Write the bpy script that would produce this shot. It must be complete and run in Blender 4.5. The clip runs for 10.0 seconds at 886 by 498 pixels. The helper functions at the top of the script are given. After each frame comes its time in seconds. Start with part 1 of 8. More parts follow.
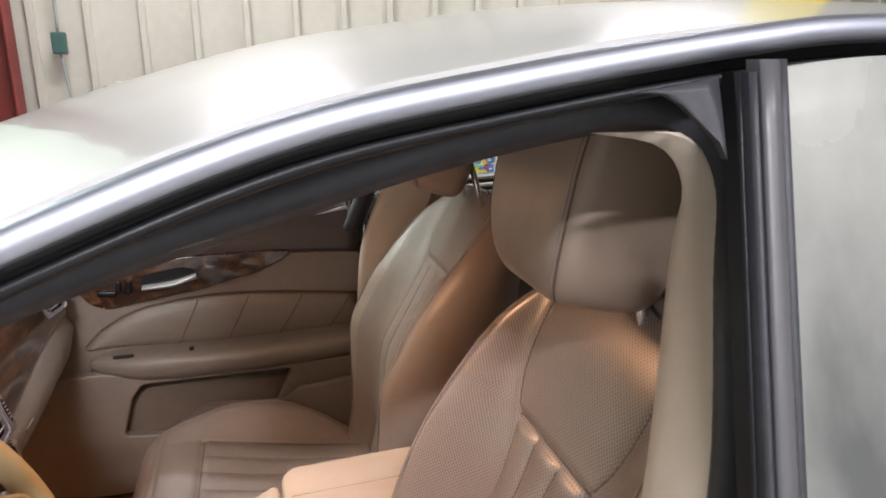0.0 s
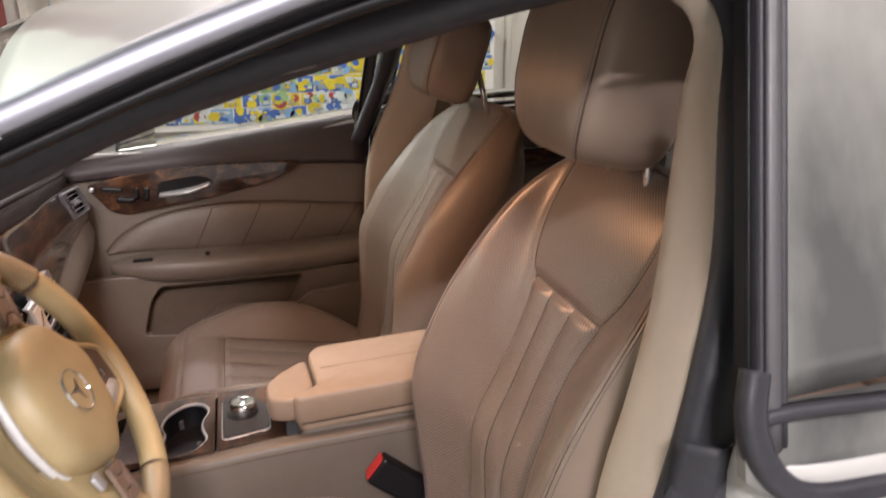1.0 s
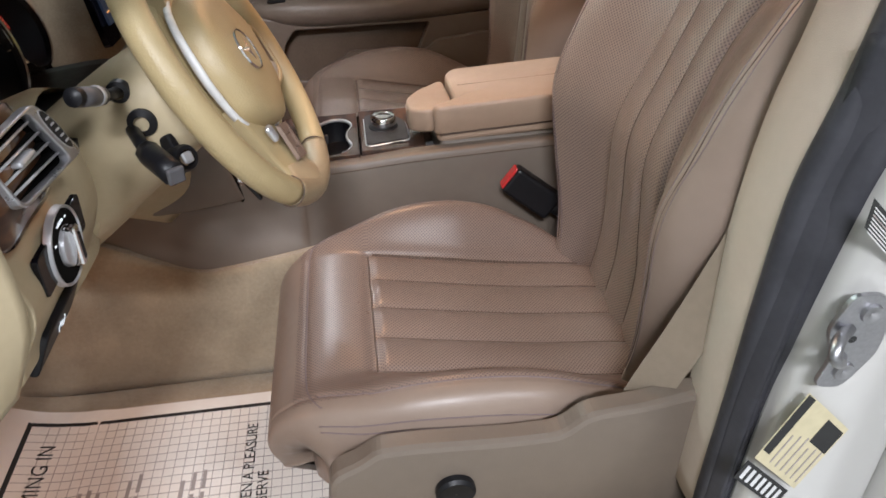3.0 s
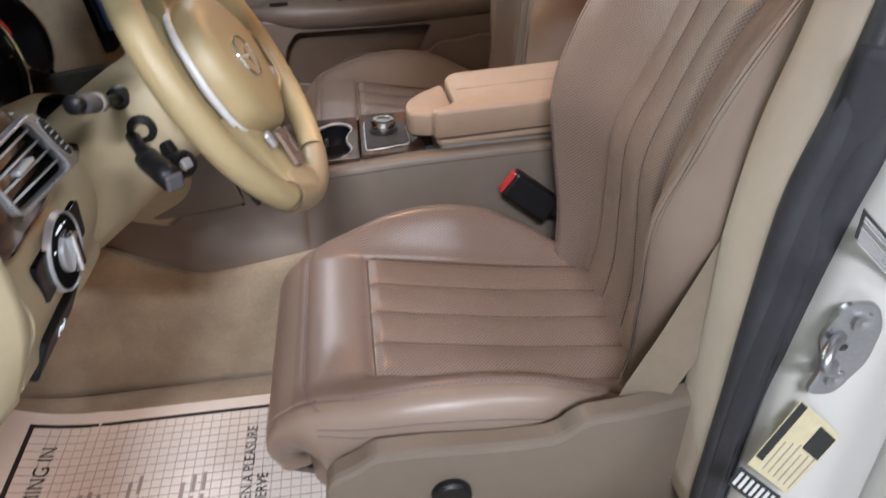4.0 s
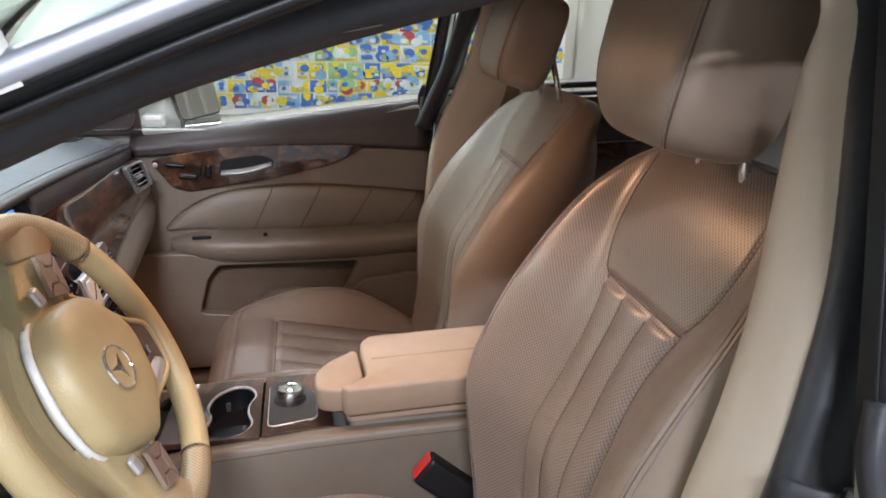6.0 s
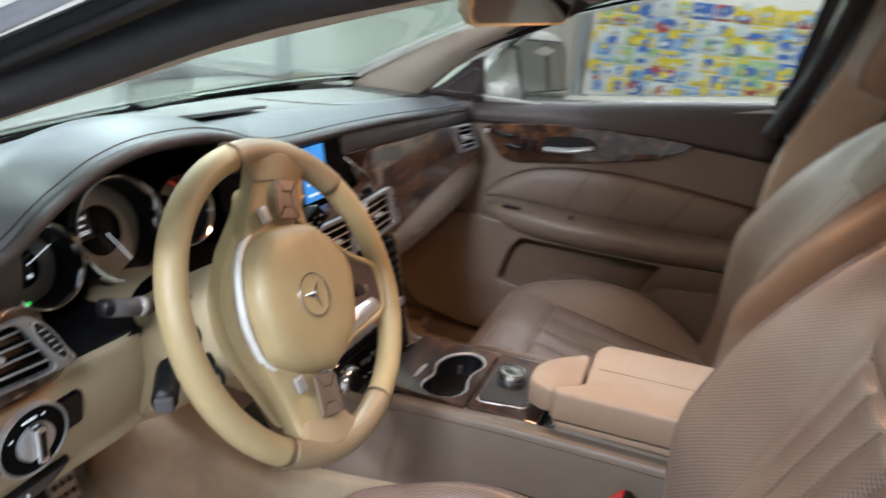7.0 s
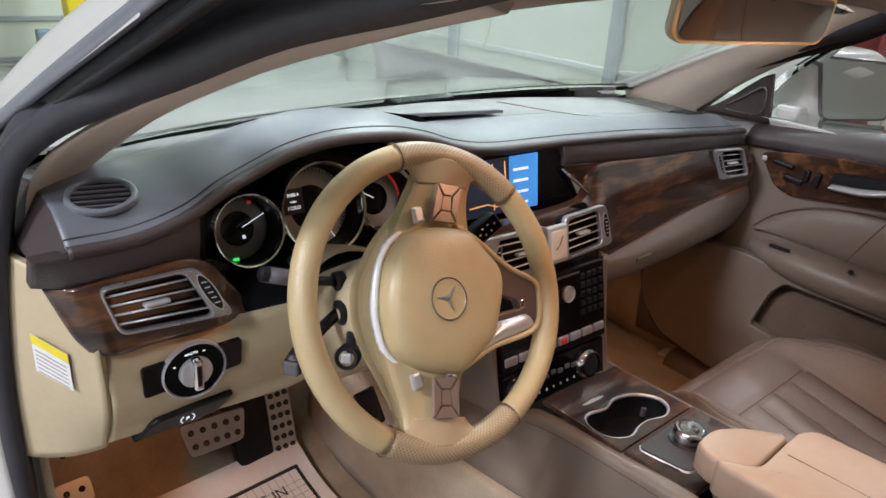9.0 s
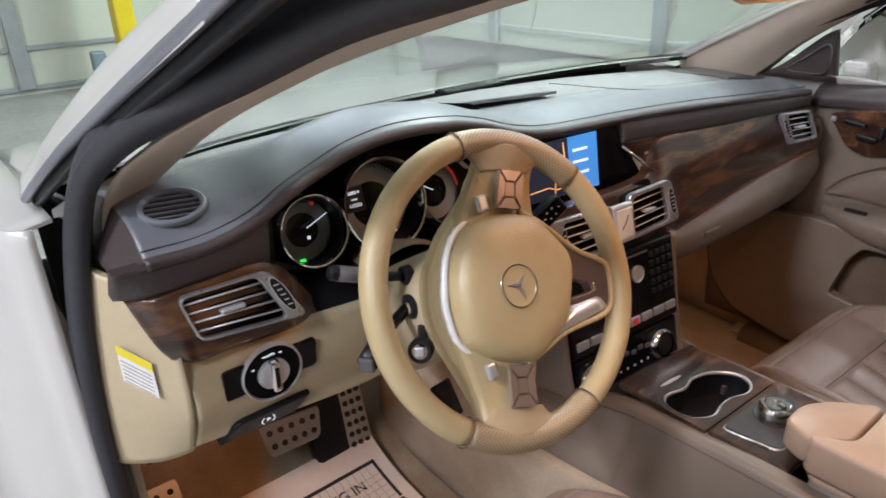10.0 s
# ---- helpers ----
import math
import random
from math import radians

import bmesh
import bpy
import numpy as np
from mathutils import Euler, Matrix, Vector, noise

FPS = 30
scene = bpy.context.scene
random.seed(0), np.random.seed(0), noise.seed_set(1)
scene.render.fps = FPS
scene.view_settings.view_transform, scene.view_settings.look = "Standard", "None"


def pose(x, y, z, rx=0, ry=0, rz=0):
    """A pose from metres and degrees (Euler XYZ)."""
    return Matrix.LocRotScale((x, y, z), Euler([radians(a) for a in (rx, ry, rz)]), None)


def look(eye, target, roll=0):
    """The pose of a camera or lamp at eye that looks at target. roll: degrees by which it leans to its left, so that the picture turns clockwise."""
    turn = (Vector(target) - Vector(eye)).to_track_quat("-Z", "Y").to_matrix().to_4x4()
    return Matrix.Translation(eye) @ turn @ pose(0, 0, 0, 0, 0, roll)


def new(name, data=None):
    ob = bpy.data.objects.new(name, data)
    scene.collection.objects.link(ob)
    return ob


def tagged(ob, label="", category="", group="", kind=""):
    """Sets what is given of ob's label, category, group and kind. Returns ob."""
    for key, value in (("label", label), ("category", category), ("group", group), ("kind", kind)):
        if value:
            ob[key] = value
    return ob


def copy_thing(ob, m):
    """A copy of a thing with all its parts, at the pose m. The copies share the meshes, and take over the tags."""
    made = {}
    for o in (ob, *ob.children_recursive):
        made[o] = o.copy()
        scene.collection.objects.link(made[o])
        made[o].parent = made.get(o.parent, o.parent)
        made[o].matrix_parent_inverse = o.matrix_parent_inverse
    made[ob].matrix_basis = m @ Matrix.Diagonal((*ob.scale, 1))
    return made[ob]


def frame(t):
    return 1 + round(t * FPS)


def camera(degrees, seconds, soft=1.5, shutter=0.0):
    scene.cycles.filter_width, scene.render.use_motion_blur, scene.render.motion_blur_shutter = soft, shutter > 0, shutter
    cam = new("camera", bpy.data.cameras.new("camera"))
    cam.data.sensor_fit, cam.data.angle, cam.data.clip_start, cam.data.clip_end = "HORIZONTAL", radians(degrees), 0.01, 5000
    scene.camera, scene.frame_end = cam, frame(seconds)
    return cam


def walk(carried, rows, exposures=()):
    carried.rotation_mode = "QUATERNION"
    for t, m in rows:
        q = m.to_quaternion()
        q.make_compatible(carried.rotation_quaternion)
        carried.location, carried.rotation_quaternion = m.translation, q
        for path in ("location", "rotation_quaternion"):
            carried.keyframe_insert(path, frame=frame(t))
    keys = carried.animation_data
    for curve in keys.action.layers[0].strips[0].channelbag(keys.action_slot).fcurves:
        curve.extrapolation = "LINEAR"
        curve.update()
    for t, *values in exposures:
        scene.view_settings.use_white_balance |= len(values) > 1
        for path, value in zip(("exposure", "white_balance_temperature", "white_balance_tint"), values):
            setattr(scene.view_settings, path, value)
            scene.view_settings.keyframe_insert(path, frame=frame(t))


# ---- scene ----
cam = camera(64.5, 10.0, soft=1.6, shutter=0.4)
PATH = [
    (0, (-0.132, -1.089, 1.389), (0.368, 0.783, 0.892), -0.8),
    (0.5, (-0.181, -1.159, 1.365), (0.386, 0.685, 0.836), 0.1),
    (1, (-0.224, -1.195, 1.33), (0.314, 0.618, 0.681), 0.0),
    (1.5, (-0.264, -1.208, 1.278), (0.187, 0.569, 0.478), -1.0),
    (2, (-0.277, -1.233, 1.217), (0.068, 0.486, 0.256), -1.9),
    (2.5, (-0.295, -1.256, 1.187), (-0.036, 0.416, 0.121), -2.1),
    (2.7, (-0.297, -1.262, 1.185), (-0.074, 0.397, 0.09), -2.4),
    (3.8, (-0.296, -1.281, 1.177), (-0.132, 0.361, 0.047), -2.1),
    (4, (-0.288, -1.272, 1.191), (-0.108, 0.378, 0.074), -2.5),
    (4.5, (-0.263, -1.243, 1.219), (-0.01, 0.457, 0.196), -1.5),
    (5, (-0.237, -1.201, 1.254), (0.105, 0.548, 0.346), -0.4),
    (5.2, (-0.227, -1.186, 1.267), (0.15, 0.586, 0.418), 0.2),
    (6.3, (-0.208, -1.126, 1.311), (0.135, 0.832, 0.632), 3.1),
    (6.5, (-0.189, -1.122, 1.312), (-0.040, 0.856, 0.621), 3.8),
    (7, (-0.018, -1.051, 1.292), (-0.667, 0.687, 0.544), 4.5),
    (7.5, (0.106, -0.954, 1.299), (-1.042, 0.452, 0.46), 5.7),
    (8, (0.148, -0.913, 1.319), (-1.155, 0.353, 0.483), 4.5),
    (8.5, (0.151, -0.907, 1.323), (-1.203, 0.324, 0.517), 3.9),
    (9, (0.144, -0.908, 1.317), (-1.227, 0.306, 0.514), 3.7),
    (9.5, (0.139, -0.909, 1.315), (-1.264, 0.262, 0.503), 2.0),
    (10, (0.127, -0.916, 1.312), (-1.33, 0.174, 0.481), -2.1),
]
walk(cam, [(t, look(eye, target, roll)) for t, eye, target, roll in PATH],
     exposures=[(0.0, 0.24, 6400, 12), (1.0, 0.02, 6800, 18), (1.6, -0.09, 6900, 18), (2.5, -0.07, 6300, 9), (3.2, -0.06, 6100, 9), (4.5, 0.01, 6000, 10), (5.2, 0.16, 6000, 10), (6.5, 0.18, 6000, 7), (7.2, -0.02, 5900, 6), (8.0, -0.05, 6150, 11), (10.0, -0.09, 6150, 13)])

# ---- world and lights: a closed workshop hall with tube lights; amber dome light in the car ----
world = bpy.data.worlds.new("world")
scene.world = world
world.use_nodes = True
world.node_tree.nodes["Background"].inputs[0].default_value = (0.75, 0.8, 0.9, 1)
world.node_tree.nodes["Background"].inputs[1].default_value = 0.15


def area_lamp(name, at, target, sx, sy, watts, colour):
    lamp = bpy.data.lights.new(name, "AREA")
    lamp.shape, lamp.size, lamp.size_y, lamp.energy, lamp.color = "RECTANGLE", sx, sy, watts, colour
    ob = new(name, lamp)
    ob.matrix_world = look(at, target)
    return ob


# last two are added fill lamps for banner, outside mirror and passenger side
HALL_LAMPS = [(-0.75, -4.3, 350, 0), (1.9, -3.4, 150, 0), (-3.4, 2.8, 140, 1), (-5.6, 1.9, 75, 1), (-0.6, 3.6, 80, 0), (2.8, 3.4, 70, 0)]
LAMP_Z = 4.0
for lx, ly, watts, cool in HALL_LAMPS:
    area_lamp("tube_light_lamp", (lx, ly, LAMP_Z - 0.1), (lx, ly, 0), 1.2, 0.16, watts, (0.86, 1.0, 0.93) if cool else (0.98, 0.97, 1.0))
area_lamp("dome_lamp", (-0.20, -0.03, 1.298), (-0.20, -0.03, 0.6), 0.14, 0.08, 2.4, (1.0, 0.52, 0.27))
area_lamp("footwell_lamp", (-0.80, 0.30, 0.63), (-0.80, 0.30, 0.2), 0.08, 0.04, 0.5, (1.0, 0.36, 0.10))

area_lamp("footwell_lamp", (-0.80, -0.62, 0.688), (-0.80, -0.60, 0.2), 0.08, 0.04, 0.45, (1.0, 0.36, 0.10))

# ---- materials ----


def nodes_of(name):
    m = bpy.data.materials.new(name)
    m.use_nodes = True
    nt = m.node_tree
    return m, nt, nt.nodes["Principled BSDF"]


def link(nt, a, b):
    nt.links.new(a, b)


def mat(name, colour, rough=0.5, metal=0.0, vary=0.12, scale=6.0, bump=0.0, bump_scale=200.0, coat=0.0, second=None, spec=0.5, rough_vary=0.08, sheen=0.0):
    """A surface with colour and gloss varied at two scales and fine relief."""
    m, nt, p = nodes_of(name)
    tc = nt.nodes.new("ShaderNodeTexCoord")
    n1 = nt.nodes.new("ShaderNodeTexNoise")
    n1.inputs["Scale"].default_value, n1.inputs["Detail"].default_value = scale, 6
    n2 = nt.nodes.new("ShaderNodeTexNoise")
    n2.inputs["Scale"].default_value, n2.inputs["Detail"].default_value = scale * 14, 4
    link(nt, tc.outputs["Object"], n1.inputs["Vector"])
    link(nt, tc.outputs["Object"], n2.inputs["Vector"])
    mix = nt.nodes.new("ShaderNodeMix")
    mix.data_type = "RGBA"
    second = second or tuple(c * (1 - vary * 1.6) for c in colour)
    mix.inputs["A"].default_value = (*[min(1, c * (1 + vary * 0.5)) for c in colour], 1)
    mix.inputs["B"].default_value = (*second, 1)
    both = nt.nodes.new("ShaderNodeMath")
    both.operation = "MULTIPLY_ADD"
    link(nt, n2.outputs["Fac"], both.inputs[0])
    both.inputs[1].default_value = 0.45
    ramp = nt.nodes.new("ShaderNodeMapRange")
    ramp.inputs["From Min"].default_value, ramp.inputs["From Max"].default_value = 0.42, 0.95
    link(nt, n1.outputs["Fac"], both.inputs[2])
    link(nt, both.outputs[0], ramp.inputs["Value"])
    link(nt, ramp.outputs[0], mix.inputs["Factor"])
    link(nt, mix.outputs["Result"], p.inputs["Base Color"])
    rr = nt.nodes.new("ShaderNodeMapRange")
    rr.inputs["To Min"].default_value, rr.inputs["To Max"].default_value = max(0.02, rough - rough_vary), min(1, rough + rough_vary)
    link(nt, n2.outputs["Fac"], rr.inputs["Value"])
    link(nt, rr.outputs[0], p.inputs["Roughness"])
    p.inputs["Metallic"].default_value = metal
    p.inputs["Specular IOR Level"].default_value = spec
    p.inputs["Coat Weight"].default_value = coat
    p.inputs["Coat Roughness"].default_value = 0.06
    p.inputs["Sheen Weight"].default_value = sheen
    if bump:
        n3 = nt.nodes.new("ShaderNodeTexNoise")
        n3.inputs["Scale"].default_value, n3.inputs["Detail"].default_value = bump_scale, 3
        link(nt, tc.outputs["Object"], n3.inputs["Vector"])
        b = nt.nodes.new("ShaderNodeBump")
        b.inputs["Strength"].default_value, b.inputs["Distance"].default_value = bump, 0.002
        link(nt, n3.outputs["Fac"], b.inputs["Height"])
        link(nt, b.outputs[0], p.inputs["Normal"])
    return m


def leather(name, colour, rough=0.42, pits=0.0, grain=420.0, strength=0.25, crease=0.08):
    """Leather with a cell grain and creases; pits: rows of punched holes, by the surface's own metres (UV)."""
    m = mat(name, colour, rough, vary=0.07, scale=3.0, spec=0.55, rough_vary=0.05)
    nt = m.node_tree
    p = nt.nodes["Principled BSDF"]
    tc = nt.nodes.new("ShaderNodeTexCoord")
    v = nt.nodes.new("ShaderNodeTexVoronoi")
    v.inputs["Scale"].default_value = grain
    link(nt, tc.outputs["Object"], v.inputs["Vector"])
    b = nt.nodes.new("ShaderNodeBump")
    b.inputs["Strength"].default_value, b.inputs["Distance"].default_value = strength, 0.0012
    link(nt, v.outputs["Distance"], b.inputs["Height"])
    wr = nt.nodes.new("ShaderNodeTexNoise")
    wr.inputs["Scale"].default_value, wr.inputs["Detail"].default_value, wr.inputs["Distortion"].default_value = 9.0, 3, 1.2
    link(nt, tc.outputs["Object"], wr.inputs["Vector"])
    b0 = nt.nodes.new("ShaderNodeBump")
    b0.inputs["Strength"].default_value, b0.inputs["Distance"].default_value = crease, 0.006
    link(nt, wr.outputs["Fac"], b0.inputs["Height"])
    link(nt, b0.outputs[0], b.inputs["Normal"])
    last = b
    if pits:
        mp = nt.nodes.new("ShaderNodeMapping")
        mp.inputs["Scale"].default_value = (1 / 0.0040, 1 / 0.0040, 1)
        mp.inputs["Rotation"].default_value = (0, 0, radians(45))
        link(nt, tc.outputs["UV"], mp.inputs["Vector"])
        fr = nt.nodes.new("ShaderNodeVectorMath")
        fr.operation = "FRACTION"
        link(nt, mp.outputs[0], fr.inputs[0])
        ds = nt.nodes.new("ShaderNodeVectorMath")
        ds.operation = "DISTANCE"
        ds.inputs[1].default_value = (0.5, 0.5, 0)
        link(nt, fr.outputs[0], ds.inputs[0])
        hole = nt.nodes.new("ShaderNodeMapRange")
        hole.inputs["From Min"].default_value, hole.inputs["From Max"].default_value = 0.12, 0.42
        link(nt, ds.outputs["Value"], hole.inputs["Value"])
        dark = nt.nodes.new("ShaderNodeMix")
        dark.data_type, dark.blend_type = "RGBA", "MULTIPLY"
        dark.inputs["B"].default_value = (*[pits] * 3, 1)
        inv = nt.nodes.new("ShaderNodeMath")
        inv.operation = "SUBTRACT"
        inv.inputs[0].default_value = 1.0
        link(nt, hole.outputs[0], inv.inputs[1])
        link(nt, inv.outputs[0], dark.inputs["Factor"])
        link(nt, p.inputs["Base Color"].links[0].from_socket, dark.inputs["A"])
        link(nt, dark.outputs["Result"], p.inputs["Base Color"])
        last = b
    link(nt, last.outputs[0], p.inputs["Normal"])
    return m


def burl(name):
    """Lacquered walnut: long figured streaks with small burl knots under a thick clear coat."""
    m, nt, p = nodes_of(name)
    tc = nt.nodes.new("ShaderNodeTexCoord")
    mp = nt.nodes.new("ShaderNodeMapping")
    mp.inputs["Scale"].default_value = (1.0, 0.30, 1.5)
    link(nt, tc.outputs["Object"], mp.inputs["Vector"])
    n = nt.nodes.new("ShaderNodeTexNoise")
    n.inputs["Scale"].default_value, n.inputs["Detail"].default_value, n.inputs["Distortion"].default_value = 20, 6, 1.1
    link(nt, mp.outputs[0], n.inputs["Vector"])
    fine = nt.nodes.new("ShaderNodeTexNoise")
    fine.inputs["Scale"].default_value, fine.inputs["Detail"].default_value, fine.inputs["Distortion"].default_value = 70, 5, 0.8
    link(nt, mp.outputs[0], fine.inputs["Vector"])
    add = nt.nodes.new("ShaderNodeMath")
    add.operation = "MULTIPLY_ADD"
    link(nt, fine.outputs["Fac"], add.inputs[0])
    add.inputs[1].default_value = 0.22
    link(nt, n.outputs["Fac"], add.inputs[2])
    r = nt.nodes.new("ShaderNodeValToRGB")
    els = r.color_ramp.elements
    els[0].position, els[0].color = 0.36, (0.009, 0.0038, 0.0028, 1)
    els[1].position, els[1].color = 0.82, (0.140, 0.060, 0.023, 1)
    e = els.new(0.62)
    e.color = (0.034, 0.0140, 0.0075, 1)
    link(nt, add.outputs[0], r.inputs[0])
    link(nt, r.outputs[0], p.inputs["Base Color"])
    p.inputs["Roughness"].default_value = 0.4
    p.inputs["Specular IOR Level"].default_value = 0.15
    p.inputs["Coat Weight"].default_value, p.inputs["Coat Roughness"].default_value = 1.0, 0.03
    return m


def glass(name, tint, rough=0.0, haze=0.0):
    m, nt, p = nodes_of(name)
    p.inputs["Base Color"].default_value = (*tint, 1)
    p.inputs["Transmission Weight"].default_value = 1.0
    p.inputs["Roughness"].default_value = rough
    p.inputs["IOR"].default_value = 1.45
    return m


def glow(name, colour, strength):
    m, nt, p = nodes_of(name)
    p.inputs["Base Color"].default_value = (*colour, 1)
    p.inputs["Emission Color"].default_value = (*colour, 1)
    p.inputs["Emission Strength"].default_value = strength
    return m


TAN = (0.262, 0.196, 0.155)
M_SEAT = leather("tan_leather", TAN, 0.40, strength=0.08)
M_SEATP = leather("tan_leather_punched", (0.262, 0.189, 0.153), 0.30, pits=0.28, strength=0.06)
M_SEATQ = leather("tan_leather_punched_matt", (0.250, 0.190, 0.152), 0.50, pits=0.45, strength=0.06)
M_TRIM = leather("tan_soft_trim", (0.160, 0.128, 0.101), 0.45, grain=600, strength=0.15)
M_PLAS = mat("tan_plastic", (0.46, 0.38, 0.245), 0.5, vary=0.06, bump=0.12, bump_scale=900)
M_WHEEL = leather("wheel_leather", (0.455, 0.355, 0.190), 0.40)
M_WHEELP = leather("wheel_leather_punched", (0.40, 0.305, 0.185), 0.42, pits=0.40, strength=0.08)
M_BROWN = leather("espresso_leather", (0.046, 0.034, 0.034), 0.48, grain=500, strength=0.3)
# espresso leather lightened to blue-grey: windscreen light mirrored on it, put into the colour
M_DTOP = leather("espresso_dash_top_sheen", (0.128, 0.140, 0.160), 0.42, grain=700, strength=0.05, crease=0.06)
M_DMAT = mat("grey_dash_mat", (0.15, 0.155, 0.15), 0.6, vary=0.08, bump=0.15, bump_scale=900)
M_WOOD = burl("burl_walnut")
M_CHROME = mat("chrome", (0.80, 0.80, 0.82), 0.10, metal=1.0, vary=0.03, rough_vary=0.04)
M_SATIN = mat("satin_silver", (0.60, 0.61, 0.64), 0.32, metal=0.6, vary=0.05)
M_MOULD = mat("anodised_moulding", (0.40, 0.41, 0.47), 0.48, metal=1.0, vary=0.04)
M_GUN = mat("grey_plastic", (0.085, 0.082, 0.088), 0.42, vary=0.1)
M_BLACK = mat("black_plastic", (0.009, 0.009, 0.011), 0.42, vary=0.2, bump=0.05, bump_scale=700, spec=0.3)
M_GLOSS = mat("gloss_black", (0.004, 0.004, 0.006), 0.12, vary=0.1, spec=0.35, rough_vary=0.04)
M_RUBBER = mat("black_rubber_seal", (0.042, 0.042, 0.050), 0.5, spec=0.35, vary=0.18, scale=9, bump=0.08, bump_scale=500)
M_SEAM = mat("seam_shadow", (0.10, 0.065, 0.045), 0.7)
M_WHITE = mat("white_car_paint", (0.51, 0.50, 0.48), 0.28, vary=0.01, coat=0.6, rough_vary=0.01)
M_CARPET = mat("beige_carpet", (0.44, 0.35, 0.235), 0.95, vary=0.2, scale=12, bump=0.9, bump_scale=900, sheen=0.3)
M_CLOTH = mat("beige_headliner", (0.42, 0.355, 0.28), 0.9, vary=0.05, bump=0.3, bump_scale=900)
M_PILLAR = mat("beige_pillar_trim", (0.54, 0.455, 0.37), 0.75, vary=0.05, bump=0.3, bump_scale=1000)
M_PAPER = mat("white_paper", (0.78, 0.74, 0.68), 0.85, vary=0.05, scale=5)
M_INK = mat("black_ink", (0.02, 0.02, 0.02), 0.7)
M_INKG = mat("grey_ink", (0.38, 0.34, 0.32), 0.8)
M_RED = mat("red_button", (0.55, 0.03, 0.03), 0.35)
M_YEL = mat("yellow_label", (0.75, 0.62, 0.03), 0.6)
M_LABEL = mat("white_label", (0.72, 0.72, 0.72), 0.55)
M_TAG = mat("cream_label", (0.62, 0.55, 0.36), 0.55)
M_WEB = mat("beige_webbing", (0.25, 0.20, 0.145), 0.8, vary=0.08, bump=0.4, bump_scale=700)
M_CLEAR = mat("clear_plastic", (0.36, 0.30, 0.25), 0.2, vary=0.1)
M_GLASS = glass("clear_glass", (0.93, 0.97, 0.95))
M_MIRROR = mat("mirror_glass", (0.85, 0.86, 0.86), 0.02, metal=1.0, vary=0.0, rough_vary=0.0)
M_STEEL = mat("striker_steel", (0.45, 0.45, 0.47), 0.4, metal=1.0, vary=0.15, scale=20)
M_PEDAL = mat("brushed_pedal", (0.55, 0.54, 0.53), 0.35, metal=1.0, vary=0.1)
M_SCREEN = glow("display_blue", (0.05, 0.22, 0.55), 0.9)
M_MAP = glow("display_map", (0.012, 0.018, 0.035), 0.6)
M_ROADS = glow("display_lines", (0.75, 0.35, 0.12), 0.9)
M_LITE = glow("display_white", (0.75, 0.78, 0.82), 0.9)
M_GREEN = glow("lamp_green", (0.05, 0.8, 0.1), 1.2)
M_REDG = glow("lamp_red", (0.6, 0.05, 0.03), 0.3)
M_AMBER = glow("amber_strip", (1.0, 0.28, 0.06), 2.2)
M_DIAL = mat("dial_silver", (0.26, 0.255, 0.25), 0.4, vary=0.05)
M_TYRE = mat("tyre_rubber", (0.02, 0.02, 0.02), 0.8)

# ---- geometry helpers ----


def empty(name, parent=None):
    ob = new(name)
    ob.empty_display_size = 0.1
    if parent:
        ob.parent = parent
    return ob


def mesh_part(name, verts, faces, material, parent, label="", smooth=True, uv=None):
    me = bpy.data.meshes.new(name)
    me.from_pydata([tuple(v) for v in verts], [], [tuple(f) for f in faces])
    me.materials.append(material)
    if smooth:
        me.polygons.foreach_set("use_smooth", [True] * len(me.polygons))
    if uv is not None:
        lay = me.uv_layers.new(name="uv")
        idx = np.empty(len(me.loops), dtype=np.int32)
        me.loops.foreach_get("vertex_index", idx)
        lay.data.foreach_set("uv", np.asarray(uv, dtype=np.float32)[idx].ravel())
    me.update()
    ob = new(name, me)
    if parent:
        ob.parent = parent
    if label:
        tagged(ob, label)
    return ob


def part(name, bm, material, parent, label="", smooth=False):
    me = bpy.data.meshes.new(name)
    bmesh.ops.recalc_face_normals(bm, faces=bm.faces)
    bm.to_mesh(me)
    bm.free()
    me.materials.append(material)
    if smooth:
        me.polygons.foreach_set("use_smooth", [True] * len(me.polygons))
    ob = new(name, me)
    if parent:
        ob.parent = parent
    if label:
        tagged(ob, label)
    return ob


def spline(points, n, closed=False):
    """n points on a Catmull-Rom curve through the given ones."""
    p = np.array(points, float)
    k = len(p)
    t = np.linspace(0, k if closed else k - 1, n, endpoint=not closed)
    i = np.clip(np.floor(t).astype(int), 0, k - 1 if closed else k - 2)
    f = (t - i)[:, None]
    if closed:
        a, b, c, d = p[(i - 1) % k], p[i % k], p[(i + 1) % k], p[(i + 2) % k]
    else:
        q = np.vstack([2 * p[0] - p[1], p, 2 * p[-1] - p[-2]])
        a, b, c, d = q[i], q[i + 1], q[i + 2], q[i + 3]
    return 0.5 * (2 * b + (c - a) * f + (2 * a - 5 * b + 4 * c - d) * f**2 + (3 * b - a - 3 * c + d) * f**3)


def grid_faces(nu, nv, wrap_v=False):
    out = []
    for i in range(nu - 1):
        for j in range(nv if wrap_v else nv - 1):
            k = (j + 1) % nv
            out.append((i * nv + j, i * nv + k, (i + 1) * nv + k, (i + 1) * nv + j))
    return out


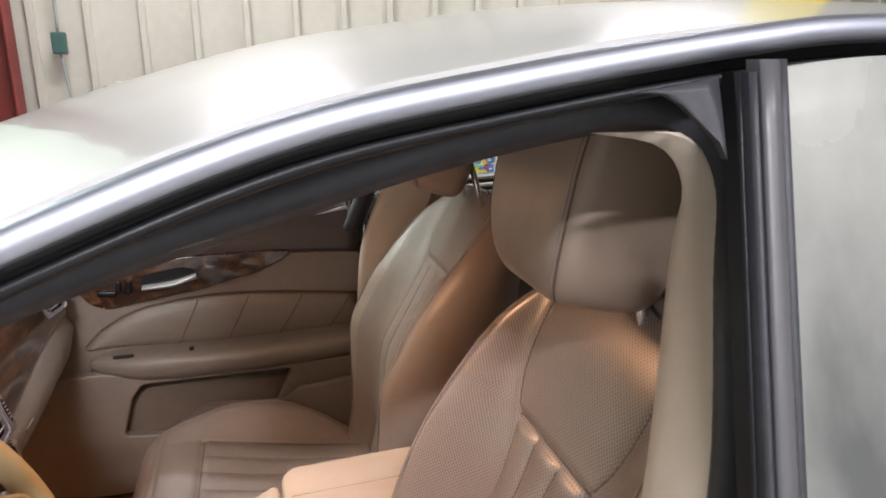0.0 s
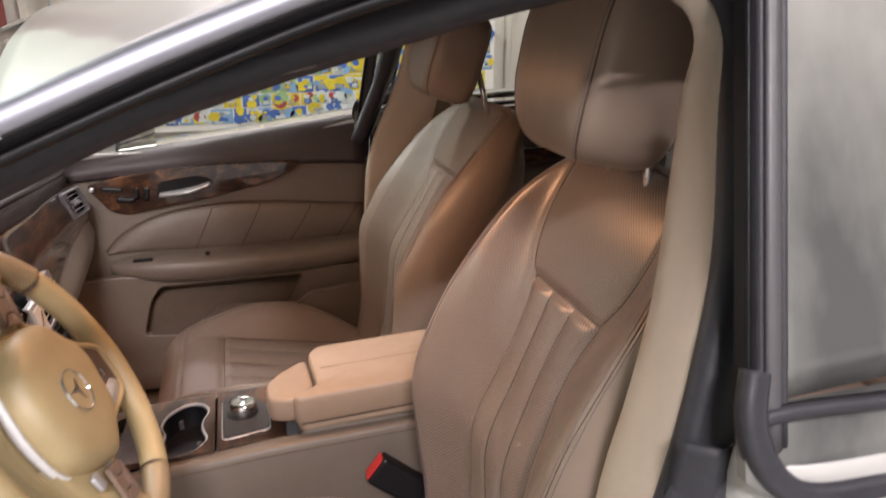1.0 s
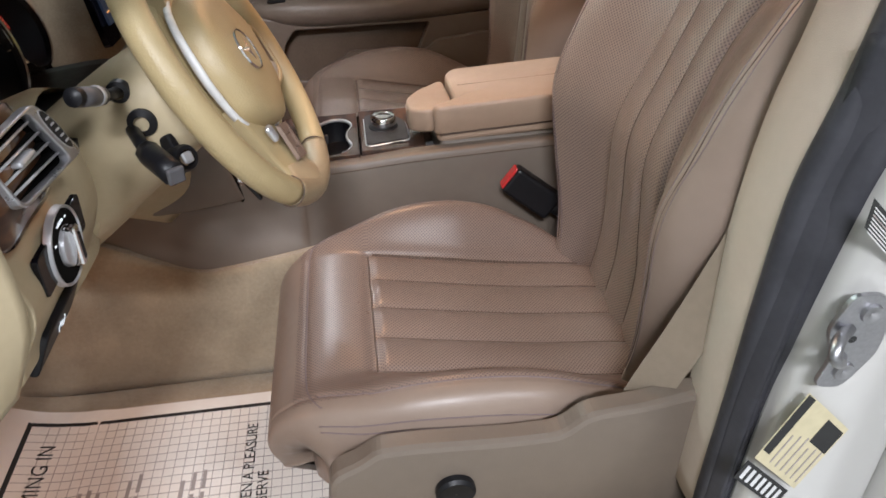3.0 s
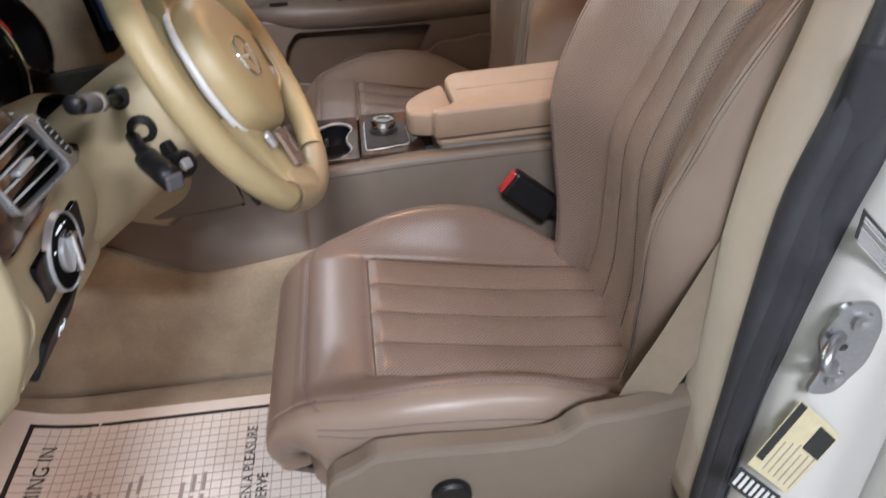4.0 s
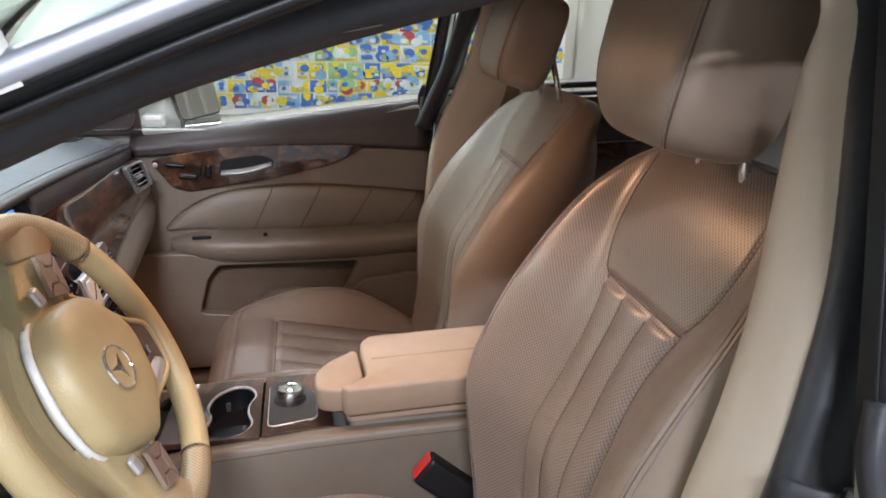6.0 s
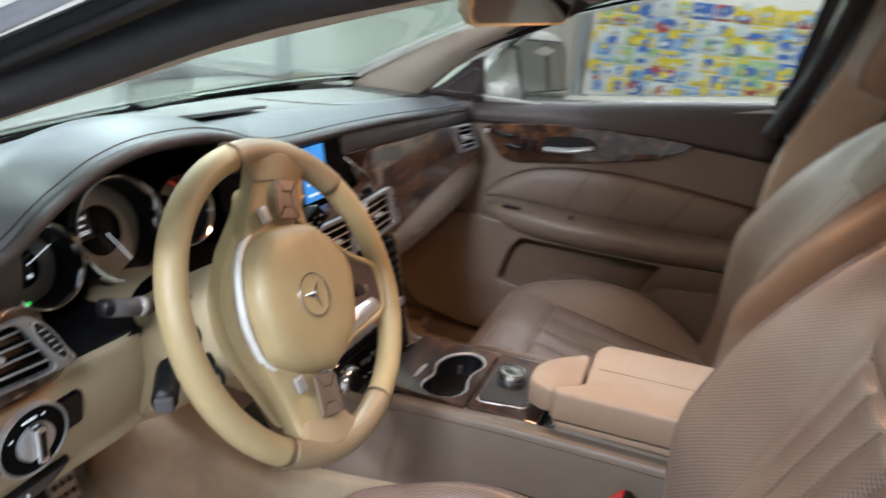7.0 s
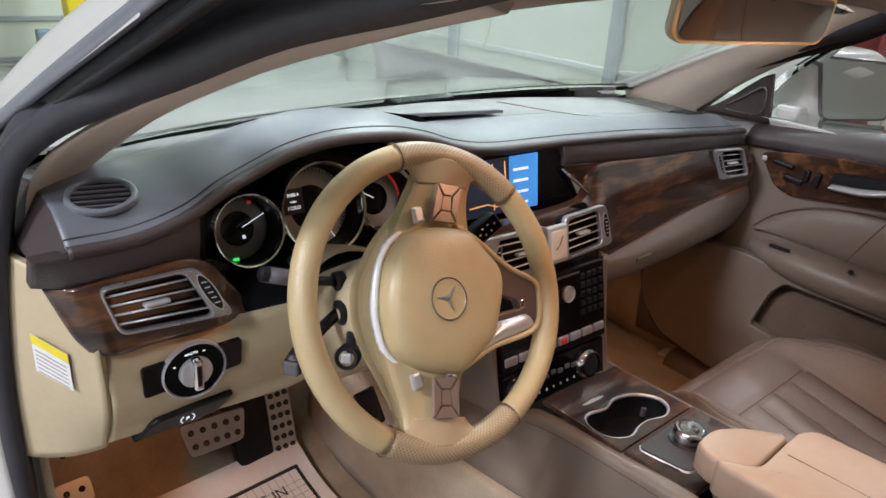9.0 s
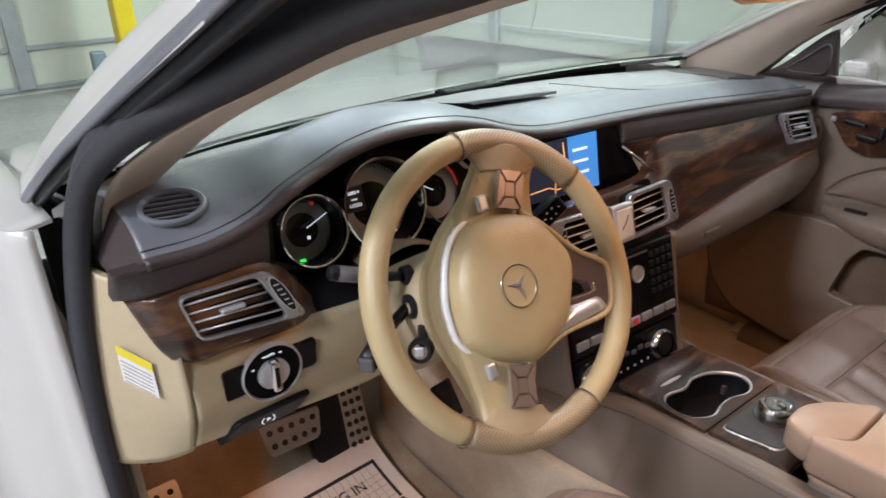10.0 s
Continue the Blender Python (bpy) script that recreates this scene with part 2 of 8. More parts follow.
def sheet(name, rows, nu, nv, material, parent, label="", thick=None):
    """A smooth sheet through rows of points; thick: a vector by which its back lies behind it."""
    a = np.array([spline(r, nv) for r in rows])
    b = np.array([spline(a[:, j], nu) for j in range(nv)]).transpose(1, 0, 2)
    v = b.reshape(-1, 3)
    faces = grid_faces(nu, nv)
    if thick is not None:
        n = len(v)
        back = v + np.array(thick)
        faces = faces + [tuple(reversed([q + n for q in f])) for f in faces]
        rim = [j for j in range(nv)] + [i * nv + nv - 1 for i in range(1, nu)] + [(nu - 1) * nv + j for j in range(nv - 2, -1, -1)] + [i * nv for i in range(nu - 2, 0, -1)]
        for q, r in zip(rim, rim[1:] + rim[:1]):
            faces.append((r, q, q + n, r + n))
        v = np.vstack([v, back])
    ob = mesh_part(name, v, faces, material, parent, label)
    if thick is not None:
        for poly in ob.data.polygons:
            poly.use_smooth = poly.index < 2 * (nu - 1) * (nv - 1)
    return ob


def sweep(name, path, profile, material, parent, label="", closed=False, up=(0, 0, 1), smooth=True, scale=None):
    """A closed profile (across, out) carried along a path; 'up' fixes its turn."""
    p = np.array(path, float)
    n = len(p)
    if closed:
        tan = np.roll(p, -1, 0) - np.roll(p, 1, 0)
    else:
        tan = np.gradient(p, axis=0)
    tan /= np.linalg.norm(tan, axis=1)[:, None]
    upv = np.array(up, float)
    upv = np.tile(upv, (n, 1)) if upv.ndim == 1 else upv
    a = np.cross(tan, upv)
    a /= np.linalg.norm(a, axis=1)[:, None] + 1e-9
    b = np.cross(a, tan)
    prof = np.array(profile, float)
    m = len(prof)
    s = np.ones(n) if scale is None else np.array(scale)
    v = (p[:, None] + s[:, None, None] * (prof[None, :, :1] * a[:, None] + prof[None, :, 1:] * b[:, None])).reshape(-1, 3)
    faces = grid_faces(n, m, True)
    if closed:
        faces += [((n - 1) * m + j, (n - 1) * m + (j + 1) % m, (j + 1) % m, j) for j in range(m)]
    else:
        faces += [tuple(range(m - 1, -1, -1)), tuple((n - 1) * m + j for j in range(m))]
    su_ = np.r_[0, np.cumsum(np.linalg.norm(np.diff(p, axis=0), axis=1))]
    sp_ = np.r_[0, np.cumsum(np.linalg.norm(np.diff(prof, axis=0), axis=1))]
    uv = np.stack(np.broadcast_arrays(su_[:, None], sp_[None, :]), -1).reshape(-1, 2)
    return mesh_part(name, v, faces, material, parent, label, smooth, uv=uv)


def ring_profile(rx, ry=None, n=10):
    ry = ry or rx
    return [(rx * math.cos(2 * math.pi * k / n), ry * math.sin(2 * math.pi * k / n)) for k in range(n)]


def tube(name, path, r, material, parent, label="", closed=False, n=10, up=(0, 0, 1), steps=0):
    pts = spline(path, steps, closed) if steps else path
    return sweep(name, pts, ring_profile(r, n=n), material, parent, label, closed, up)


def basis(normal, up=(0, 0, 1)):
    n = Vector(normal).normalized()
    u = Vector(up).cross(n)
    if u.length < 1e-4:
        u = Vector((0, 1, 0)).cross(n)
    u.normalize()
    v = n.cross(u)
    return u, v, n


def lathe(name, centre, axis, profile, material, parent, label="", n=32, up=(0, 0, 1)):
    """A turned body: profile of (radius, height along the axis)."""
    u, v, w = basis(axis, up)
    c = Vector(centre)
    verts, faces = [], []
    m = len(profile)
    for k in range(n):
        a = 2 * math.pi * k / n
        d = u * math.cos(a) + v * math.sin(a)
        verts += [c + d * r + w * h for r, h in profile]
    for k in range(n):
        q = (k + 1) % n
        for j in range(m - 1):
            faces.append((k * m + j, q * m + j, q * m + j + 1, k * m + j + 1))
    ob = mesh_part(name, verts, faces, material, parent, label)
    bm = bmesh.new()
    bm.from_mesh(ob.data)
    bmesh.ops.remove_doubles(bm, verts=bm.verts, dist=1e-5)
    bmesh.ops.recalc_face_normals(bm, faces=bm.faces)
    for e in bm.edges:
        if len(e.link_faces) == 2 and e.calc_face_angle(0) > 0.7:
            e.smooth = False
    bm.to_mesh(ob.data)
    bm.free()
    return ob


def box_bm(size, r=0.003, seg=2):
    bm = bmesh.new()
    bmesh.ops.create_cube(bm, size=1.0)
    bmesh.ops.scale(bm, vec=size, verts=bm.verts)
    if r:
        bmesh.ops.bevel(bm, geom=list(bm.edges), offset=min(r, min(size) * 0.49), segments=seg, affect="EDGES", profile=0.5)
    return bm


def rbox(name, centre, size, material, parent, label="", r=0.003, normal=(1, 0, 0), up=(0, 0, 1), seg=2, smooth=False):
    """A rounded block: size is (across, up, deep) against the given normal."""
    bm = box_bm(size, r, seg)
    u, v, n = basis(normal, up)
    bmesh.ops.transform(bm, matrix=Matrix.Translation(centre) @ Matrix((u, v, n)).transposed().to_4x4(), verts=bm.verts)
    return part(name, bm, material, parent, label, smooth)


def plate(name, outline, origin, normal, depth, material, parent, label="", up=(0, 0, 1), bevel=0.0, holes=(), dish=0.0):
    """A flat piece cut to an outline of (across, up) metres about origin, with thickness and rounded front edges; holes go right through."""
    u, v, n = basis(normal, up)
    o = Vector(origin)
    bm = bmesh.new()
    if holes:
        edges = []
        for loop in (outline, *holes):
            vs = [bm.verts.new(o + u * a + v * b) for a, b in loop]
            edges += [bm.edges.new((vs[k], vs[(k + 1) % len(vs)])) for k in range(len(vs))]
        bmesh.ops.triangle_fill(bm, use_beauty=True, edges=edges)
    else:
        bm.faces.new([bm.verts.new(o + u * a + v * b) for a, b in outline])
    faces = list(bm.faces)
    ext = bmesh.ops.extrude_face_region(bm, geom=faces)
    moved = [g for g in ext["geom"] if isinstance(g, bmesh.types.BMVert)]
    bmesh.ops.translate(bm, vec=n * depth, verts=moved)
    if bevel:
        mv = set(moved)
        rim = [e for e in bm.edges if e.verts[0] in mv and e.verts[1] in mv and any(f not in {g for g in ext["geom"] if isinstance(g, bmesh.types.BMFace)} for f in e.link_faces)]
        bmesh.ops.bevel(bm, geom=rim, offset=bevel, segments=2, affect="EDGES", profile=0.5)
    return part(name, bm, material, parent, label)


def rounded(points, r=0.01, n=5):
    """A polygon with rounded corners."""
    out = []
    k = len(points)
    for i in range(k):
        p, a, b = (np.array(points[j], float) for j in (i, i - 1, (i + 1) % k))
        da, db = (a - p), (b - p)
        la, lb = np.linalg.norm(da), np.linalg.norm(db)
        q = min(r, la * 0.45, lb * 0.45)
        s, e = p + da / la * q, p + db / lb * q
        for f in np.linspace(0, 1, n):
            out.append(tuple((1 - f) ** 2 * s + 2 * f * (1 - f) * p + f * f * e))
    return out


def oval(rx, ry, n=32, turn=0.0):
    c, s = math.cos(turn), math.sin(turn)
    return [(rx * math.cos(a) * c - ry * math.sin(a) * s, rx * math.cos(a) * s + ry * math.sin(a) * c) for a in np.linspace(0, 2 * math.pi, n, endpoint=False)]


def text_part(name, words, centre, normal, up, height, material, parent, label="", depth=0.0004, align="CENTER", stretch=1.0):
    cu = bpy.data.curves.new(name, "FONT")
    cu.body, cu.size, cu.align_x, cu.align_y, cu.extrude = words, height * 1.38, align, "CENTER", depth
    tmp = bpy.data.objects.new(name, cu)
    scene.collection.objects.link(tmp)
    me = bpy.data.meshes.new_from_object(tmp.evaluated_get(bpy.context.evaluated_depsgraph_get()))
    bpy.data.objects.remove(tmp)
    u, v, n = basis(normal, up)
    me.transform(Matrix.Translation(centre) @ Matrix((u * stretch, v, n)).transposed().to_4x4())
    me.materials.clear()
    me.materials.append(material)
    ob = new(name, me)
    ob.parent = parent
    if label:
        tagged(ob, label)
    return ob


def lerp(a, b, t):
    return a + (b - a) * t


def smooth01(x, a, b):
    t = np.clip((x - a) / (b - a), 0, 1)
    return t * t * (3 - 2 * t)

# ---- the workshop hall ----
M_CONC = mat("painted_concrete", (0.42, 0.42, 0.40), 0.45, vary=0.2, scale=1.2, bump=0.15, bump_scale=60)
M_WALL = mat("cream_wall_panel", (0.46, 0.45, 0.41), 0.6, vary=0.08, scale=0.8, bump=0.05, bump_scale=50)
M_METAL = mat("beige_ribbed_steel", (0.62, 0.58, 0.50), 0.5, vary=0.08, scale=1.0)
M_DOORP = mat("translucent_door_panel", (0.62, 0.66, 0.58), 0.4, vary=0.05, scale=0.7)
M_POST = mat("grey_steel_post", (0.36, 0.39, 0.40), 0.5, vary=0.1)
M_RAIL = mat("pale_wall_rail", (0.55, 0.58, 0.56), 0.5, vary=0.06)
M_REDC = mat("red_painted_steel", (0.28, 0.05, 0.045), 0.5, vary=0.15, scale=2)
M_YELP = mat("yellow_painted_steel", (0.80, 0.62, 0.02), 0.4, vary=0.08, scale=3)
M_BLUEP = mat("grey_blue_steel", (0.22, 0.30, 0.34), 0.45, vary=0.1)
M_CEIL = mat("white_ceiling", (0.50, 0.50, 0.49), 0.8, vary=0.05, scale=0.8)
M_BOXG = mat("green_switch_box", (0.06, 0.14, 0.12), 0.5)
M_TUBE = glow("lit_tube", (1.0, 0.96, 0.88), 9.0)

SIDE_Y, FRONT_X, BACK_Y, REAR_X, CEIL_Z = 5.2, -7.6, -7.0, 8.0, 4.8


def wall(name, centre, size, material, label):
    ob = part(name, box_bm(size, 0), material, None, label)
    ob.location = centre
    return tagged(ob, label, "wall", kind="structure")


ground = part("floor", box_bm((16.0, 12.6, 0.2), 0), M_CONC, None)
ground.location = (0.2, -0.9, -0.1)
tagged(ground, "grey painted concrete workshop floor", "floor", kind="structure")
wall("wall_side", (0.2, SIDE_Y + 0.1, 2.4), (16.0, 0.2, 4.8), M_METAL, "beige ribbed steel hall wall")
wall("wall_front", (FRONT_X - 0.1, -0.9, 2.4), (0.2, 12.0, 4.8), M_DOORP, "pale sectional door wall of the hall")
wall("wall_back", (0.2, BACK_Y - 0.1, 2.4), (16.0, 0.2, 4.8), M_WALL, "plain cream hall wall")
wall("wall_rear", (REAR_X + 0.1, -0.9, 2.4), (0.2, 12.0, 4.8), M_WALL, "plain pale hall wall")
ceil = part("ceiling", box_bm((16.0, 12.6, 0.2), 0), M_CEIL, None)
ceil.location = (0.2, -0.9, CEIL_Z + 0.1)
tagged(ceil, "white hall ceiling", "ceiling", kind="structure")

# upright ribs of the side wall
rib_bm = box_bm((0.06, 0.05, 4.7), 0.012, 1)
rib_me = bpy.data.meshes.new("wall_rib")
rib_bm.to_mesh(rib_me)
rib_bm.free()
rib_me.materials.append(M_METAL)
side_wall = bpy.data.objects["wall_side"]
for k in range(25):
    r = new("wall_rib", rib_me)
    r.parent = side_wall
    r.location = (-1.9 + 0.4 * k, -0.125, 0)
# frames and rails of the front wall
front_wall = bpy.data.objects["wall_front"]
for y in (-4.6, -2.5, 0.02, 2.6, 5.8 - 0.9):
    p = part("door_post", box_bm((0.06, 0.14, 4.7), 0.01, 1), M_POST, front_wall)
    p.location = (0.13, y + 0.9, 0)
for z in (0.06, 0.42, 1.15, 1.9, 2.7):
    p = part("door_rail", box_bm((0.03, 11.8, 0.045), 0.006, 1), M_POST, front_wall)
    p.location = (0.115, 0, z - 2.4)

# smooth pale partition with posts and a rail, ahead of the column
part_wall = wall("wall_partition", (-4.70, 3.78, 2.4), (5.9, 0.06, 4.8), M_DOORP, "pale smooth hall partition")
for x in (-5.14, -3.26):
    p = part("wall_post", box_bm((0.12, 0.06, 4.7), 0.01, 1), M_POST, part_wall)
    p.location = (x + 4.70, -0.055, 0)
for z in (0.46, 1.6, 2.8):
    p = part("wall_rail", box_bm((5.8, 0.02, 0.05), 0.006, 1), M_RAIL, part_wall)
    p.location = (0, -0.035, z - 2.4)

# red roof column, switch box and its conduit
col = empty("steel_column")
tagged(col, "dark red painted steel column by the ribbed wall", "column")
col.location = (-1.95, 5.0, 0)
for dx, sx in ((-0.14, 0.02), (0.14, 0.02), (0, 0.28)):
    b = part("flange" if sx < 0.1 else "web", box_bm((sx if sx < 0.1 else 0.26, 0.2 if sx < 0.1 else 0.03, 4.7), 0.004, 1), M_REDC, col)
    b.location = (dx, 0, 2.36)
swb = empty("switch_box")
tagged(swb, "small dark green switch box with grey conduit on the wall", "switch box")
swb.location = (-1.50, 5.08, 1.62)
part("case", box_bm((0.10, 0.07, 0.16), 0.01), M_BOXG, swb)
tube("conduit", [(0, 0, 0.08), (0.0, 0.02, 0.6), (-0.05, 0.02, 1.4), (-0.05, 0.02, 2.9)], 0.012, M_POST, swb, steps=20)
tube("cable", [(0, 0, -0.08), (0.03, 0.0, -0.4), (0.12, 0.0, -0.8), (0.10, 0.0, -1.61)], 0.009, M_POST, swb, steps=20)

# yellow lift post with a blue power unit
lift = empty("lift_post")
tagged(lift, "bright yellow vehicle lift post with a grey-blue power unit", "car lift")
lift.location = (-6.9, 0.83, 0)
b = part("column", box_bm((0.20, 0.17, 3.9), 0.02), M_YELP, lift)
b.location = (0, 0, 1.97)
b = part("foot_plate", box_bm((0.5, 0.5, 0.02), 0.004), M_YELP, lift)
b.location = (0, 0, 0.01)
b = part("power_unit", box_bm((0.12, 0.12, 0.18), 0.02), M_BLUEP, lift)
b.location = (0.05, -0.29, 0.33)
b = part("bracket", box_bm((0.05, 0.20, 0.04), 0.006), M_BLUEP, lift)
b.location = (0.0, -0.15, 0.33)
lift2 = copy_thing(lift, Matrix.Translation((1.7, 1.07, 0)))

# printed banner: pale board with blue and yellow fields
banner = empty("printed_banner")
tagged(banner, "colourful blue, yellow and white printed banner on the wall", "banner")
banner.location = (0.0, 5.0, 0)
BX0, BX1, BZ0, BZ1 = -1.12, 2.1, 0.36, 1.33
b = part("board", box_bm((BX1 - BX0, 0.012, BZ1 - BZ0), 0.003, 1), M_PAPER, banner)
b.location = ((BX0 + BX1) / 2, 0.0, (BZ0 + BZ1) / 2)
for x in (-1.2, 0.4, 2.0):
    b = part("prop", box_bm((0.04, 0.16, 1.3), 0.004, 1), M_POST, banner)
    b.location = (x, 0.09, 0.65)
PRINT = [mat("print_%s" % n, c, 0.45, vary=0.25, scale=5) for n, c in (
    ("yellow", (0.80, 0.62, 0.03)), ("blue", (0.06, 0.16, 0.50)), ("sky", (0.25, 0.45, 0.70)), ("green", (0.35, 0.55, 0.25)), ("red", (0.45, 0.06, 0.06)), ("pale", (0.70, 0.74, 0.72)))]
M_GREYP = mat("print_grey", (0.30, 0.33, 0.36), 0.5)
rng = random.Random(5)
z = BZ0 + 0.05
while z < BZ1 - 0.2:
    h = rng.uniform(0.10, 0.15)
    x = BX0 + 0.03
    while x < BX1 - 0.1:
        w = min(rng.uniform(0.08, 0.19), BX1 - 0.02 - x)
        m = rng.choices(PRINT, (6, 4, 3, 1.0, 0.8, 4))[0]
        pic = part("printed_field", box_bm((w - 0.012, 0.004, h - 0.012), 0.0), m, banner)
        pic.location = (x + w / 2, -0.009, z + h / 2)
        for k in range(rng.randint(1, 2)):
            bw = w * rng.uniform(0.4, 0.8)
            bar = part("lettering_bar", box_bm((bw, 0.003, h * rng.uniform(0.14, 0.26)), 0.0), rng.choice((PRINT[5], PRINT[5], PRINT[1], M_GREYP)), banner)
            bar.location = (x + w / 2 + rng.uniform(-0.05, 0.05) * w, -0.0135, z + h * (0.3 + 0.42 * k))
        for k in range(2):
            br = rng.uniform(0.022, 0.048)
            spot = plate("badge", oval(br * rng.uniform(1.0, 1.4), br, 14), (x + w * rng.uniform(0.1, 0.9), -0.0115, z + h * rng.uniform(0.2, 0.9)), (0, -1, 0), 0.003 + 0.001 * k, rng.choices(PRINT, (4, 4, 3, 2, 1.5, 4))[0], banner)
            plate("badge_mark", oval(br * 0.62, br * 0.5, 10), spot.data.vertices[0].co * 0 + Vector((x + w * 0.5, -0.0165 - 0.001 * k, z + h * (0.35 + 0.3 * k))), (0, -1, 0), 0.001, rng.choice((PRINT[5], PRINT[1], PRINT[0], M_GREYP)), banner)
        x += w
    z += h

# tube lights on the ceiling, out of view; the last two are added fill
for lx, ly, watts, cool in HALL_LAMPS:
    t = empty("tube_light")
    tagged(t, "long white fluorescent tube light under the ceiling, out of view", "ceiling light", "tube lights")
    t.location = (lx, ly, LAMP_Z)
    b = part("housing", box_bm((1.3, 0.24, 0.08), 0.01), M_CEIL, t)
    b.location = (0, 0, 0.05)
    for dy in (-0.06, 0.06):
        tube("lit_tube", [(-0.6, dy, -0.02), (0.6, dy, -0.02)], 0.013, M_TUBE, t)
    for dx in (-0.5, 0.5):
        tube("hanger", [(dx, 0, 0.09), (dx, 0, CEIL_Z - LAMP_Z)], 0.004, M_POST, t)

# ---- the car: bodywork ----
YC = -0.03
car = empty("car")
tagged(car, "white four-door luxury car with tan leather inside, driver's door open", "car")


def mirror_y(points):
    return [(x, 2 * YC - y, z) for x, y, z in points]


# inner edge of the driver's door opening, from the hinge side over the roof rail down the centre pillar
OPEN = [(-0.70, -0.848, 0.42), (-0.695, -0.846, 0.62), (-0.69, -0.842, 0.78), (-0.685, -0.832, 0.90), (-0.68, -0.812, 1.015), (-0.655, -0.795, 1.075), (-0.59, -0.768, 1.125),
        (-0.48, -0.738, 1.172), (-0.40, -0.714, 1.204), (-0.30, -0.680, 1.246), (-0.20, -0.648, 1.275), (-0.10, -0.642, 1.302), (0.0, -0.650, 1.329),
        (0.10, -0.657, 1.347), (0.152, -0.660, 1.340), (0.169, -0.670, 1.312), (0.160, -0.694, 1.25), (0.138, -0.735, 1.14), (0.108, -0.765, 1.055),
        (0.077, -0.785, 0.970), (0.057, -0.785, 0.88), (0.050, -0.785, 0.76), (0.047, -0.785, 0.64), (0.042, -0.785, 0.50), (0.040, -0.785, 0.40)]
OPEN_S = spline(OPEN, 150)


def seal(name, pts, side, parent):
    k = np.linspace(0, 149, len(pts)) if len(pts) == 150 else np.arange(40, 40 + len(pts))
    w = smooth01(k, 84, 108)[:, None]
    up = (1 - w) * np.array([0, side * 1.0, 0.30]) + w * np.array([-0.75, side * 0.65, 0.2])
    s = -side
    prof = [(-0.000, -0.012), (-0.006, 0.004), (-0.015, 0.011), (-0.025, 0.008), (-0.031, 0.001), (-0.038, 0.004), (-0.050, 0.003), (-0.060, -0.004), (-0.062, -0.018), (-0.025, -0.022)]
    prof = [(s * a, b) for a, b in prof]
    return sweep(name, pts, prof, M_RUBBER, parent, "thick black rubber door seal", up=up)


seal("door_seal", OPEN_S, -1, car)
POPEN_S = np.array(mirror_y(OPEN_S))
seal("door_seal", POPEN_S[40:118], 1, car)

# roof rail: black channel, bright moulding, painted roof
RAIL = [(-1.10, -0.815, 0.945), (-0.95, -0.803, 1.015), (-0.79, -0.785, 1.090), (-0.57, -0.765, 1.181), (-0.405, -0.748, 1.248), (-0.25, -0.731, 1.312), (-0.117, -0.716, 1.358), (0.01, -0.707, 1.382), (0.16, -0.701, 1.403),
        (0.28, -0.697, 1.412), (0.55, -0.69, 1.408), (0.85, -0.68, 1.37), (1.15, -0.66, 1.29), (1.5, -0.63, 1.15)]
RAIL_S = spline(RAIL, 110)
RAIL_P = np.array([(x + 0.085 * float(smooth01(-x, 0.25, 0.55)), y, z) for x, y, z in mirror_y(RAIL_S)])
for side, pts in ((-1, RAIL_S), (1, RAIL_P)):
    up = (0, side * 1.0, 0.45)
    s = -side
    sweep("roof_moulding", pts, [(s * a, b) for a, b in ((0.009, -0.004), (0.009, 0.003), (0.004, 0.006), (-0.003, 0.006), (-0.008, 0.003), (-0.008, -0.006))], M_MOULD, car, "bright anodised roof moulding", up=up)
    low = pts + np.array([0, -side * 0.006, -0.014])
    sweep("drip_channel", low, [(s * a, b) for a, b in ((0.010, -0.008), (0.010, 0.0), (0.006, 0.002), (0.003, -0.005), (0.0, -0.005), (-0.003, 0.003), (-0.012, 0.002), (-0.024, -0.002), (-0.026, -0.012))], M_BLACK, car, "black window channel", up=up)


def roof_row(x, y, z, crown, back=0.0):
    """From one rail to the other over the crown."""
    w = abs(y - YC)
    out = []
    for f in (-1.0, -0.97, -0.88, -0.7, -0.4, 0.0, 0.4, 0.7, 0.88, 0.97, 1.0):
        out.append((x - back * (1 - f * f), YC + w * f, z + crown * (1 - abs(f) ** 2.6)))
    return out


ROOFX = [(-0.36, 1.272, -0.745, 0.066, 0.05), (-0.25, 1.323, -0.722, 0.056, 0.03), (-0.117, 1.369, -0.707, 0.052, 0), (0.01, 1.393, -0.698, 0.048, 0), (0.16, 1.413, -0.692, 0.046, 0), (0.4, 1.421, -0.688, 0.044, 0), (0.7, 1.40, -0.680, 0.044, 0), (1.0, 1.335, -0.668, 0.05, 0)]
sheet("roof_panel", [roof_row(x, y, z, c, b) for x, z, y, c, b in ROOFX], 50, 60, M_WHITE, car, "glossy white roof panel", thick=(0, 0, -0.012))
